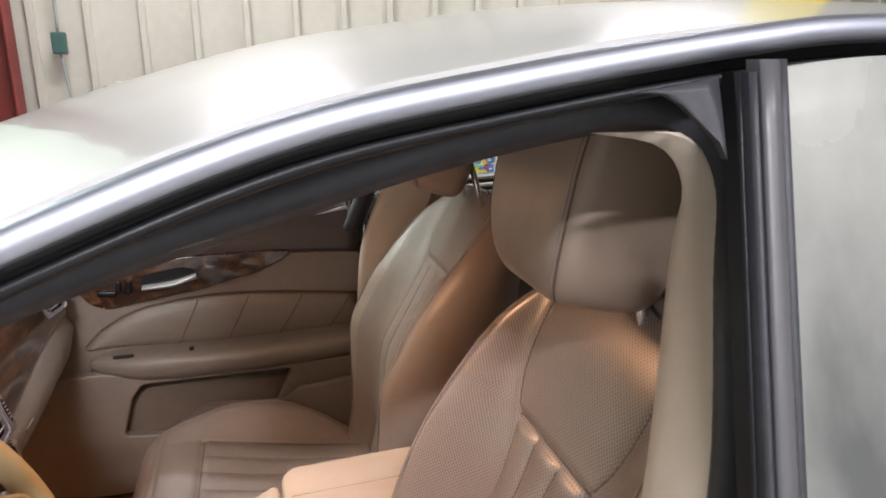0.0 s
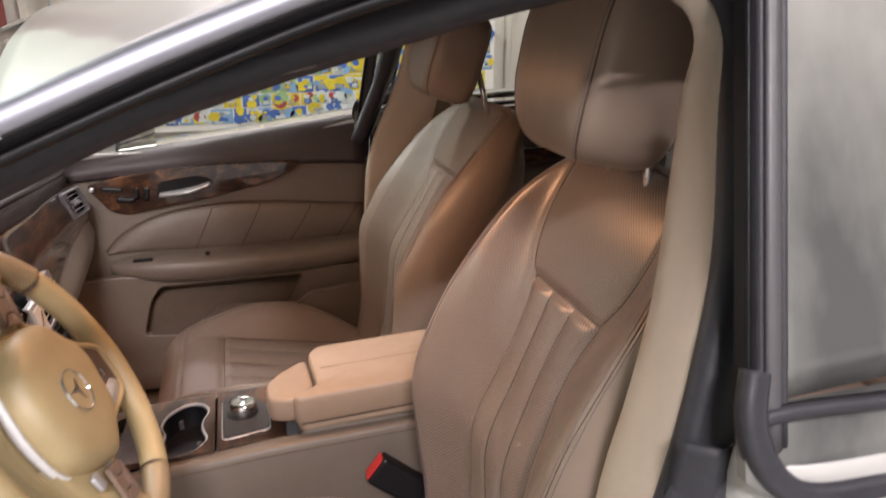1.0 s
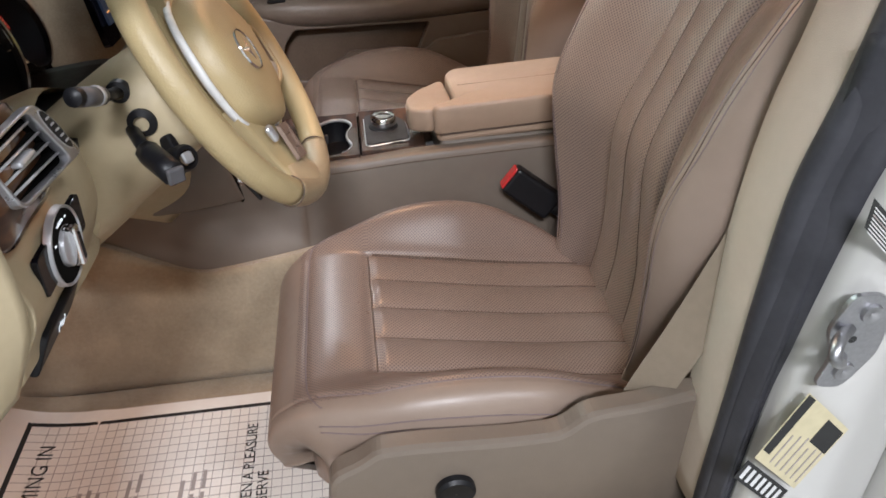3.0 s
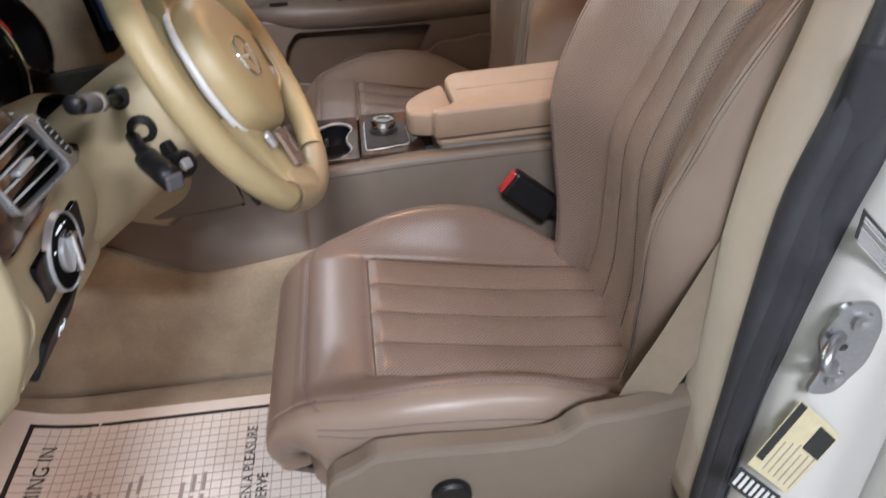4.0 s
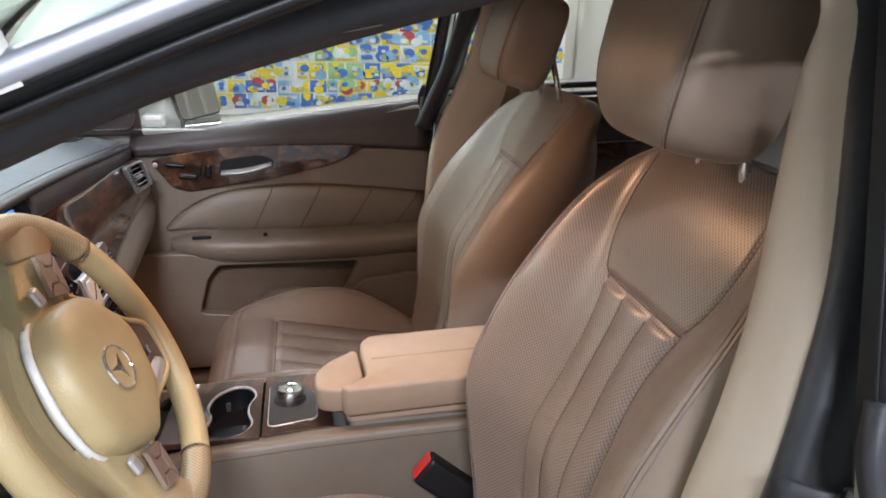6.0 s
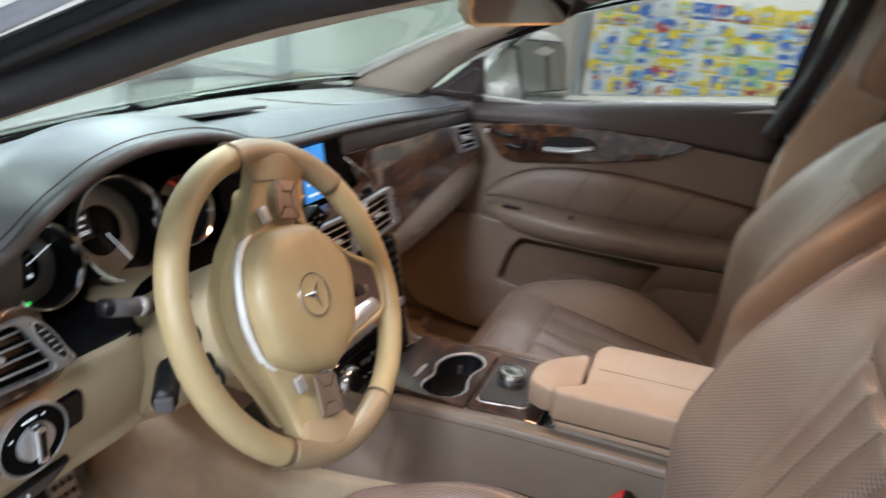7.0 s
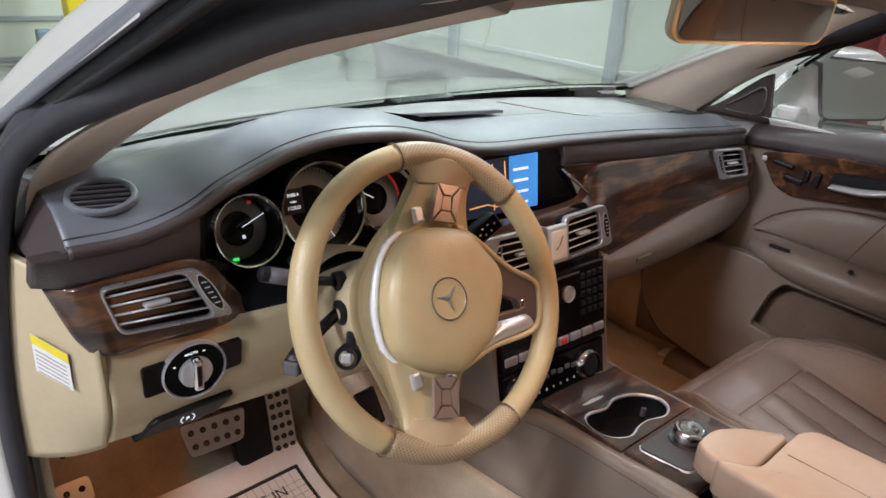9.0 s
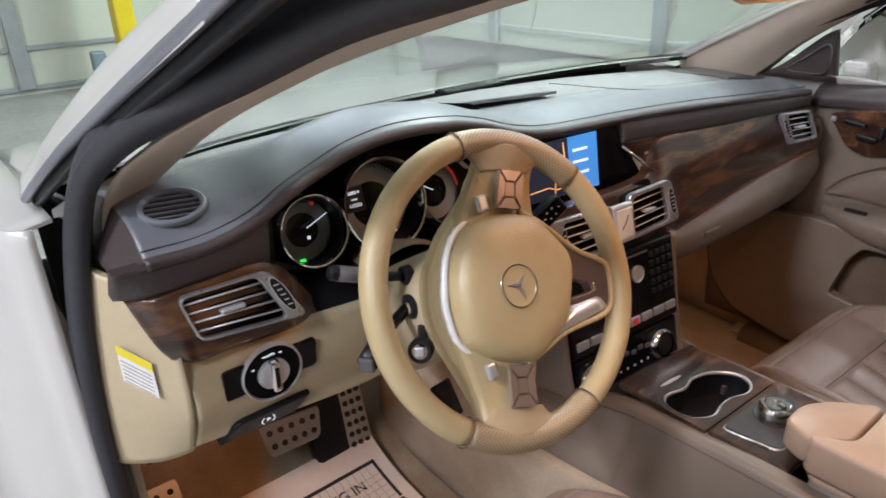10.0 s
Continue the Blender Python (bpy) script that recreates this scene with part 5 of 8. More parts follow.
# tan lower panel on the driver's side, with its underside
LOW = [[(-0.613, -0.748, 0.864), (-0.615, -0.69, 0.860), (-0.618, -0.64, 0.856), (-0.622, -0.58, 0.850), (-0.622, -0.50, 0.845), (-0.63, -0.46, 0.84)],
       [(-0.600, -0.745, 0.800), (-0.602, -0.69, 0.798), (-0.604, -0.64, 0.796), (-0.607, -0.58, 0.792), (-0.615, -0.50, 0.785), (-0.63, -0.46, 0.78)],
       [(-0.628, -0.745, 0.745), (-0.630, -0.69, 0.742), (-0.632, -0.64, 0.740), (-0.634, -0.58, 0.735), (-0.64, -0.50, 0.725), (-0.65, -0.46, 0.72)],
       [(-0.640, -0.750, 0.722), (-0.642, -0.69, 0.716), (-0.645, -0.64, 0.712), (-0.647, -0.58, 0.707), (-0.652, -0.50, 0.702), (-0.66, -0.46, 0.70)],
       [(-0.70, -0.750, 0.715), (-0.72, -0.69, 0.710), (-0.75, -0.64, 0.706), (-0.78, -0.58, 0.703), (-0.82, -0.50, 0.70), (-0.83, -0.46, 0.70)]]
sheet("lower_panel", LOW, 30, 40, M_PLAS, dash, "tan lower panel", thick=(-0.008, 0, 0.004))
# dash end cover with the airbag label
END = [[(-0.605, -0.755, 0.952), (-0.65, -0.782, 0.962), (-0.69, -0.806, 0.972), (-0.715, -0.82, 0.985)],
       [(-0.598, -0.752, 0.90), (-0.645, -0.785, 0.90), (-0.685, -0.812, 0.90), (-0.715, -0.832, 0.90)],
       [(-0.602, -0.750, 0.80), (-0.645, -0.786, 0.80), (-0.685, -0.818, 0.80), (-0.715, -0.838, 0.80)],
       [(-0.640, -0.752, 0.715), (-0.66, -0.786, 0.705), (-0.69, -0.82, 0.70), (-0.715, -0.84, 0.70)]]
sheet("end_cover", END, 30, 20, M_PLAS, dash, "tan dashboard end cover", thick=(-0.006, 0.006, 0))
en = Vector((0.63, -0.77, 0.02)).normalized()
ec = Vector((-0.647, -0.787, 0.858))
lab = empty("airbag_label", car)
tagged(lab, "white airbag label with a yellow head")
ux = Vector((0, 0, 1)).cross(en).normalized()
plate("sheet", [(-0.022, -0.020), (0.022, -0.040), (0.022, 0.009), (-0.022, 0.029)], ec + en * 0.005, en, 0.0006, M_LABEL, lab)
plate("head_bar", [(-0.022, 0.017), (0.022, -0.003), (0.022, 0.009), (-0.022, 0.029)], ec + en * 0.0057, en, 0.0005, M_YEL, lab, "yellow head bar")
for k in range(6):
    plate("lettering_bar", [(-0.019, 0.009 - 0.0055 * k), (0.018, -0.0080 - 0.0055 * k), (0.018, -0.0094 - 0.0055 * k), (-0.019, 0.0076 - 0.0055 * k)], ec + en * 0.0057, en, 0.0004, M_INKG, lab)


M_VOID = mat("black_duct", (0.004, 0.004, 0.004), 0.9, vary=0.1, spec=0.1)
M_SLAT = mat("bright_slat_edge", (0.62, 0.63, 0.65), 0.32, metal=0.35, vary=0.03)
M_FRAME = mat("vent_frame_silver", (0.42, 0.42, 0.44), 0.30, metal=0.8, vary=0.05)
M_KEYS = mat("satin_grey_keys", (0.42, 0.42, 0.44), 0.38, metal=0.6, vary=0.05)


# ---- vents ----
def vent(name, outline, origin, normal, nslat, label, wheel=None, up=(0, 0, 1), knob=True):
    """A framed air vent: outline in (across, up) metres."""
    v = empty(name, car)
    tagged(v, label)
    o = np.array(outline)
    c = o.mean(0)
    inner = [tuple(c + (p - c) * (0.90, 0.86)) for p in o]
    if wheel:
        inner = [tuple(p) for p in wheel]
    R_out, R_in = rounded(outline, 0.012), rounded(inner, 0.010)
    plate("frame", R_out, origin, normal, 0.010, M_FRAME, v, "satin silver frame", bevel=0.002, holes=(R_in,), up=up)
    u_, v_, n_ = basis(normal, up)
    O = Vector(origin)
    back = O - n_ * 0.04
    plate("duct", R_out, back, normal, 0.004, M_VOID, v, up=up)
    # side walls of the duct
    loop = [O + u_ * a + v_ * b for a, b in R_in]
    n = len(loop)
    verts = loop + [p - n_ * 0.038 for p in loop]
    mesh_part("duct_wall", verts, [(k, (k + 1) % n, n + (k + 1) % n, n + k) for k in range(n)], M_VOID, v)
    ins = np.array(inner)

    for k in range(nslat):
        f = (k + 0.75) / (nslat + 0.5)
        a, b = ins[0] + (ins[3] - ins[0]) * f, ins[1] + (ins[2] - ins[1]) * f
        A, B = O + u_ * a[0] + v_ * a[1] - n_ * 0.004, O + u_ * b[0] + v_ * b[1] - n_ * 0.004
        sweep("slat", [A, (A + B) / 2, B], [(-0.0020, -0.012), (0.0020, -0.012), (0.0026, 0.004), (0.0, 0.007), (-0.0026, 0.004)], M_VOID, v, up=tuple(n_), smooth=False)
        tube("slat_edge", [A + n_ * 0.0065, B + n_ * 0.0065], 0.0014, M_SLAT, v, "bright slat edge", n=6, up=tuple(n_))
    for k in range(3):
        f = (k + 1) / 4
        a, b = ins[0] + (ins[1] - ins[0]) * f, ins[3] + (ins[2] - ins[3]) * f
        A, B = O + u_ * a[0] + v_ * a[1] - n_ * 0.022, O + u_ * b[0] + v_ * b[1] - n_ * 0.022
        sweep("vane", [A, B], [(-0.001, -0.012), (0.001, -0.012), (0.001, 0.01), (-0.001, 0.01)], M_VOID, v, up=tuple(n_), smooth=False)
    if knob:
        m = ins.mean(0)
        rbox("vane_tab", O + u_ * float(m[0]) + v_ * float(m[1]) + n_ * 0.004, (0.030, 0.006, 0.012), M_SATIN, v, "satin vane tab", r=0.003, normal=n_, up=up)
    return v


def thumbwheel(parent, origin, normal, across, height, off, up=(0, 0, 1), lean=0.0):
    u_, v_, n_ = basis(normal, up)
    c = Vector(origin) + u_ * off[0] + v_ * off[1] + n_ * 0.009
    plate("wheel_rim", [(q[0] + lean * -q[1], q[1]) for q in oval(across / 2 + 0.0016, height / 2 + 0.0016, 20)], c - n_ * 0.0006, normal, 0.0018, M_SLAT, parent, "bright rim of the thumbwheel", up=up)
    plate("wheel_slot", [(q[0] + lean * -q[1], q[1]) for q in oval(across / 2, height / 2, 20)], c, normal, 0.002, M_BLACK, parent, "black thumbwheel slot", up=up)
    for k in range(5):
        z = (k - 2) * height * 0.15
        plate("wheel_ridge", [(-across * 0.22 - lean * z, z - 0.0008), (across * 0.22 - lean * z, z - 0.0008), (across * 0.22 - lean * z, z + 0.0008), (-across * 0.22 - lean * z, z + 0.0008)], c + n_ * 0.002, normal, 0.0012, M_SATIN, parent, up=up)


# outer vent, driver side; across runs +y to the right as seen from the seat
VN = (1, -0.05, 0.16)
VO = (-0.588, -0.675, 0.924)
v1 = vent("air_vent", [(-0.070, 0.031), (0.037, 0.032), (0.074, -0.035), (-0.056, -0.027)], VO, VN, 4, "silver framed air vent with bright slats", wheel=[(-0.0665, 0.0275), (0.021, 0.0290), (0.049, -0.0305), (-0.0525, -0.0235)])
thumbwheel(v1, VO, VN, 0.014, 0.046, (0.047, 0.000), lean=0.45)
# outer vent, passenger side
VO = (-0.614, 0.628, 0.886)
v2 = vent("air_vent", [(-0.060, 0.035), (0.034, 0.033), (0.064, -0.034), (-0.034, -0.036)], VO, (1, -0.22, 0.12), 4, "silver framed air vent with bright slats", wheel=[(-0.038, 0.029), (0.028, 0.028), (0.056, -0.029), (-0.012, -0.030)])
thumbwheel(v2, VO, (1, -0.22, 0.12), 0.009, 0.044, (-0.036, 0.000), lean=0.5)
# centre vents with the clock between
CN = (1, -0.03, 0.20)
CO = (-0.560, -0.120, 0.858)
v3 = vent("air_vent", [(-0.085, 0.040), (0.060, 0.036), (0.060, -0.038), (-0.045, -0.040)], CO, CN, 4, "silver framed centre air vent", wheel=[(-0.052, 0.032), (0.052, 0.028), (0.052, -0.031), (-0.028, -0.032)])
thumbwheel(v3, CO, CN, 0.013, 0.046, (-0.056, 0.0), lean=-0.3)
CO2 = (-0.560, 0.048, 0.860)
v4 = vent("air_vent", [(-0.060, 0.038), (0.048, 0.042), (0.066, -0.034), (-0.060, -0.040)], CO2, CN, 4, "silver framed centre air vent", wheel=[(-0.052, 0.030), (0.028, 0.034), (0.038, -0.028), (-0.052, -0.033)])
thumbwheel(v4, CO2, CN, 0.013, 0.046, (0.047, 0.003), lean=0.15)
clock = empty("clock", car)
tagged(clock, "small analogue clock with a pale dial")
CC = Vector((-0.552, -0.037, 0.858))
rbox("case", CC, (0.048, 0.066, 0.014), M_SATIN, clock, r=0.004, normal=CN)
rbox("dial", CC + Vector(CN).normalized() * 0.0075, (0.036, 0.050, 0.002), M_LABEL, clock, "pale dial", r=0.001, normal=CN)
for a, ln in ((0.5, 0.016), (-2.3, 0.012)):
    u_, v_, n_ = basis(CN)
    d = u_ * math.sin(a) + v_ * math.cos(a)
    tube("clock_hand", [CC + n_ * 0.0092, CC + n_ * 0.0092 + d * ln], 0.0008, M_INK, clock, n=5, up=tuple(n_))

# small demister grille on the top pad
g = empty("demister_grille", car)
tagged(g, "oval brown speaker grille on the dashboard")
gn = (0.30, -0.10, 0.95)
gc = (-0.654, -0.712, 1.0335)
# bezel shares the top pad's colour with the sheen in it
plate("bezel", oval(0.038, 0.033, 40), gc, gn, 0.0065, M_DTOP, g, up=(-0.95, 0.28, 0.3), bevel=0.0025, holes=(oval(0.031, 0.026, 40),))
plate("well", oval(0.032, 0.027, 30), Vector(gc) - Vector(gn).normalized() * 0.002, gn, 0.003, M_BLACK, g, up=(-0.95, 0.28, 0.3))
for k in range(5):
    z = 0.018 - 0.009 * k
    w = 0.031 * math.sqrt(max(0.05, 1 - (z / 0.027) ** 2))
    plate("grille_bar", [(-w, z - 0.0011), (w, z - 0.0011), (w, z + 0.0011), (-w, z + 0.0011)], gc, gn, 0.0040, M_GUN, g, up=(-0.95, 0.28, 0.3), bevel=0.001)

# ---- instrument cluster ----
clu = empty("instrument_cluster", car)
tagged(clu, "black instrument cluster with three silver ringed dials")
bn = Vector((1, -0.02, 0.28)).normalized()
rows = []
for q, xx in ((0, 0.0), (0.5, -0.06), (1.0, -0.125)):
    rows.append([(lip_at(y)[0] - 0.006 + xx, y, lip_at(y)[1] - 0.008 - 0.03 * q) for y in np.linspace(-0.60, -0.12, 14)])
sheet("hood_lining", rows, 8, 40, M_BLACK, clu, thick=(0, 0, 0.003))
plate("backing", rounded([(-0.20, -0.16), (0.30, -0.16), (0.30, 0.10), (0.16, 0.125), (-0.05, 0.13), (-0.17, 0.09)], 0.03), (-0.815, -0.40, 0.925), bn, 0.004, M_GLOSS, clu)
sheet("cluster_wall", [[(-0.66, -0.568, 0.862), (-0.65, -0.600, 0.92), (-0.635, -0.605, 1.00)], [(-0.72, -0.568, 0.855), (-0.72, -0.600, 0.92), (-0.72, -0.610, 1.02)], [(-0.80, -0.565, 0.85), (-0.80, -0.60, 0.92), (-0.80, -0.60, 1.03)]], 8, 10, M_BLACK, clu, thick=(0, -0.01, 0))
sheet("cluster_sill", [[(x, y, z) for y in (-0.575, -0.48, -0.38, -0.28, -0.18)] for x, z in ((-0.628, 0.846), (-0.68, 0.850), (-0.80, 0.835))], 8, 16, M_BLACK, clu, thick=(0, 0, -0.01))
u_, v_, n_ = basis(bn)


def gauge(cy, cz, r, label, needle, third=False):
    gq = empty("gauge", car)
    tagged(gq, label)
    c = Vector((-0.771, cy, cz))
    lathe("cowl", c, bn, [(r * 0.90, -0.012), (r * 0.94, 0.025), (r, 0.040), (r * 1.04, 0.036), (r * 1.04, -0.012)], M_BLACK, gq, n=48)
    lathe("ring", c, bn, [(r * 0.955, 0.036), (r * 0.975, 0.044), (r * 1.02, 0.045), (r * 1.06, 0.034)], M_CHROME, gq, "chrome ring", n=48)
    lathe("scale_ring", c, bn, [(r * 0.50, -0.004), (r * 0.88, -0.001), (r * 0.90, -0.004)], M_DIAL, gq, "silver scale ring", n=48)
    lathe("dial", c, bn, [(0.0005, -0.006), (r * 0.52, -0.006), (r * 0.9, -0.007)], M_GLOSS, gq, n=32)
    for k in range(46):
        a = radians(-140 + 280 * k / 45)
        d = u_ * math.sin(a) + v_ * math.cos(a)
        p = c + n_ * 0.0008
        if 0.28 < k / 45 < 1.0:
            tube("scale_mark", [p + d * r * 0.80, p + d * r * 0.875], 0.0008, M_INK, gq, n=4, up=tuple(n_))
    a = radians(needle)
    d = u_ * math.sin(a) + v_ * math.cos(a)
    tube("needle", [c + n_ * 0.004 + d * r * 0.1, c + n_ * 0.004 + d * r * 0.85], 0.0008, M_LITE, gq, "white needle", n=6, up=tuple(n_))
    return c


c1 = gauge(-0.503, 0.910, 0.052, "left gauge with fuel and temperature scales", 68)
plate("warning_mark", oval(0.0032, 0.0028, 10), c1 + v_ * 0.036 + u_ * 0.022 + n_ * 0.001, bn, 0.001, M_REDG, clu)
plate("lamp_mark", [(-0.0045, -0.002), (0.0045, -0.002), (0.0045, 0.003), (-0.0045, 0.003)], c1 - v_ * 0.045 - u_ * 0.012 + n_ * 0.001, bn, 0.001, M_GREEN, clu, "green lamp symbol")
for dx, dz in ((-0.024, -0.02), (0.008, -0.014)):
    plate("symbol", [(-0.002, -0.0025), (0.0025, -0.0025), (0.0025, 0.0025), (-0.002, 0.0025)], c1 + u_ * dx + v_ * dz - n_ * 0.005, bn, 0.001, M_LITE, clu)
c2 = gauge(-0.379, 0.920, 0.071, "large speedometer with a small white display", 150)
rbox("display", c2 - u_ * 0.030 + v_ * 0.014 - n_ * 0.003, (0.036, 0.040, 0.002), M_GUN, clu, "small lit display", r=0.001, normal=bn)
rbox("display_glass", c2 - u_ * 0.030 + v_ * 0.014 - n_ * 0.0015, (0.033, 0.037, 0.002), M_INK, clu, r=0.001, normal=bn)
for words, dz in (("3080.4", 0.024), ("miles", 0.014), ("112323", 0.004)):
    text_part("reading", words, c2 - u_ * 0.030 + v_ * dz - n_ * 0.0002, bn, (0, 0, 1), 0.0055 if words != "miles" else 0.004, M_LITE, clu)
c3 = gauge(-0.258, 0.912, 0.054, "right rev counter", -60)
plate("red_arc", [(0.045 * math.sin(a), 0.045 * math.cos(a)) for a in np.linspace(0.5, 1.6, 10)] + [(0.052 * math.sin(a), 0.052 * math.cos(a)) for a in np.linspace(1.6, 0.5, 10)], c3, bn, 0.001, M_REDG, clu)

# ---- light switch and parking brake handle ----
lsw = empty("light_switch", car)
tagged(lsw, "rotary light switch, satin knob on a black panel")
ln = Vector((1, 0.0, -0.06)).normalized()
plate("panel", rounded([(-0.062, -0.024), (0.062, -0.020), (0.064, 0.020), (-0.062, 0.018)], 0.006), (-0.604, -0.648, 0.818), ln, 0.006, M_GLOSS, lsw, bevel=0.001)
lc = Vector((-0.598, -0.648, 0.813))
lathe("ring", lc, ln, [(0.0005, 0.001), (0.0378, 0.001), (0.0388, 0.0036), (0.0402, 0.0030), (0.041, -0.004)], M_SATIN, lsw, "satin ring", n=40)
lathe("dial", lc, ln, [(0.0005, 0.0022), (0.0372, 0.0018), (0.0376, 0.0)], M_VOID, lsw, n=40)
lathe("knob", lc, ln, [(0.0005, 0.009), (0.017, 0.0085), (0.0205, 0.007), (0.021, 0.001)], M_SATIN, lsw, "satin knob", n=36)
rbox("knob_grip", lc + ln * 0.009, (0.012, 0.044, 0.014), M_CHROME, lsw, r=0.003, normal=ln)
rbox("grip_face", lc + ln * 0.0155, (0.006, 0.030, 0.003), M_GLOSS, lsw, r=0.001, normal=ln)
uu, vv, nn = basis(ln)
for a in (-60, -20, 25):
    d = uu * math.sin(radians(a)) + vv * math.cos(radians(a))
    rbox("dial_mark", lc + ln * 0.0028 + d * 0.029, (0.0030, 0.0014, 0.001), M_LITE, lsw, r=0.0, normal=ln)
text_part("dial_word", "AUTO", lc + ln * 0.0030 + vv * 0.0275 - uu * 0.002, ln, (0, 0, 1), 0.0034, M_LITE, lsw)
pb = empty("parking_brake_handle", car)
tagged(pb, "black parking brake release handle with a white symbol")
pn = Vector((1, 0.0, -0.42)).normalized()
plate("handle", rounded([(-0.068, -0.016), (0.045, -0.012), (0.068, 0.020), (-0.040, 0.016)], 0.008), (-0.641, -0.655, 0.727), pn, 0.012, M_BLACK, pb, bevel=0.003)
text_part("symbol", "P", Vector((-0.6405, -0.652, 0.727)) + pn * 0.0125, pn, (0, 0, 1), 0.0075, M_LITE, pb)
for sg in (-1, 1):
    plate("symbol_arc", [(sg * 0.0085 * math.cos(a), 0.0085 * math.sin(a)) for a in np.linspace(-0.9, 0.9, 8)] + [(sg * 0.0098 * math.cos(a), 0.0098 * math.sin(a)) for a in np.linspace(0.9, -0.9, 8)], Vector((-0.6405, -0.652, 0.727)) + pn * 0.0122, pn, 0.0006, M_LITE, pb)

# ---- centre display, radio and climate panels ----
dsp = empty("centre_display", car)
tagged(dsp, "lit navigation display with map and blue list")
dn = Vector((1, -0.06, 0.16)).normalized()
plate("surround", rounded([(-0.15, -0.075), (0.155, -0.070), (0.080, 0.060), (-0.14, 0.062)], 0.008), (-0.668, -0.02, 0.935), dn, 0.010, M_GLOSS, dsp)
dc = Vector((-0.656, -0.068, 0.938))
rbox("screen_map", dc - basis(dn)[0] * 0.038, (0.094, 0.095, 0.004), M_MAP, dsp, "dark map half of the screen", r=0.0, normal=dn)
rbox("screen_list", dc + basis(dn)[0] * 0.044, (0.066, 0.095, 0.004), M_SCREEN, dsp, "blue list half of the screen", r=0.0, normal=dn)
du, dv, dw = basis(dn)
for k in range(4):
    rbox("list_bar", dc + du * 0.036 + dv * (0.024 - 0.02 * k) + dw * 0.0028, (0.034, 0.004, 0.001), M_LITE, dsp, r=0.0, normal=dn)
for pts in ([(-0.08, -0.03), (-0.04, -0.028), (-0.02, -0.035), (0.005, -0.03)], [(-0.03, 0.04), (-0.022, 0.0), (-0.026, -0.04)], [(-0.002, 0.042), (0.0, 0.01), (-0.006, -0.04)]):
    tube("map_road", [dc + du * a + dv * b + dw * 0.003 for a, b in pts], 0.0011, M_ROADS, dsp, n=5, up=tuple(dw))
tube("bright_edge", [(-0.648, 0.070, 0.948), (-0.630, 0.105, 0.917), (-0.617, 0.135, 0.890)], 0.0030, M_CHROME, dsp, "chrome edge", n=8)
plate("wood_corner", rounded([(-0.078, 0.034), (0.060, 0.028), (0.075, 0.0), (0.055, -0.024), (0.006, -0.036)], 0.006), (-0.645, 0.150, 0.915), (1, -0.10, 0.25), 0.006, M_WOOD, dash, "burl walnut beside the display")
rad = empty("radio_panel", car)
tagged(rad, "gloss black radio panel with keypad and silver keys")
rn = Vector((1, -0.03, 0.22)).normalized()
ru, rv, rw = basis(rn)
rc = Vector((-0.552, -0.03, 0.722))
rbox("face", rc, (0.268, 0.150, 0.03), M_GLOSS, rad, r=0.004, normal=rn)
for i in range(4):
    for j in range(5):
        rbox("key", rc + ru * (0.072 + 0.016 * i) + rv * (0.055 - 0.017 * j) + rw * 0.016, (0.012, 0.011, 0.004), M_BLACK, rad, r=0.002, normal=rn)
for i in range(8):
    rbox("silver_key", rc + ru * (-0.112 + 0.032 * i) + rv * -0.052 + rw * 0.016, (0.029, 0.016, 0.006), M_KEYS, rad, r=0.003, normal=rn)
lathe("rocker_pad", rc + ru * 0.034 + rv * 0.030 + rw * 0.015, rn, [(0.0005, 0.003), (0.0125, 0.003), (0.0135, 0.005), (0.015, 0.004), (0.015, 0)], M_SATIN, rad, n=28)
rbox("hazard_key", rc + ru * 0.016 + rv * -0.052 + rw * 0.018, (0.014, 0.012, 0.005), M_RED, rad, "red hazard key", r=0.002, normal=rn)
rbox("disc_slot", rc + ru * -0.01 + rv * 0.064 + rw * 0.015, (0.15, 0.004, 0.003), M_GUN, rad, r=0.001, normal=rn)
cl = empty("climate_panel", car)
tagged(cl, "black climate panel with two chrome ringed knobs")
cc = Vector((-0.530, -0.030, 0.606))
rbox("face", cc, (0.262, 0.078, 0.03), M_GLOSS, cl, r=0.004, normal=rn)
for y in (-0.094, 0.080):
    k0 = cc + ru * y + rw * 0.014
    lathe("knob", k0, rn, [(0.0005, 0.014), (0.019, 0.014), (0.021, 0.011), (0.023, 0.0)], M_BLACK, cl, n=32)
    lathe("knob_ring", k0, rn, [(0.0235, 0.014), (0.026, 0.012), (0.030, 0.004), (0.030, 0.0)], M_CHROME, cl, "chrome ring", n=32)
for i in range(6):
    rbox("key", cc + ru * (-0.045 + 0.018 * i) + rv * (0.012 - 0.003 * (i % 2)) + rw * 0.016, (0.013, 0.009, 0.004), M_GUN, cl, r=0.002, normal=rn)
    rbox("key_mark", cc + ru * (-0.045 + 0.018 * i) + rv * -0.016 + rw * 0.0155, (0.003, 0.004, 0.001), M_LABEL, cl, r=0.0, normal=rn)
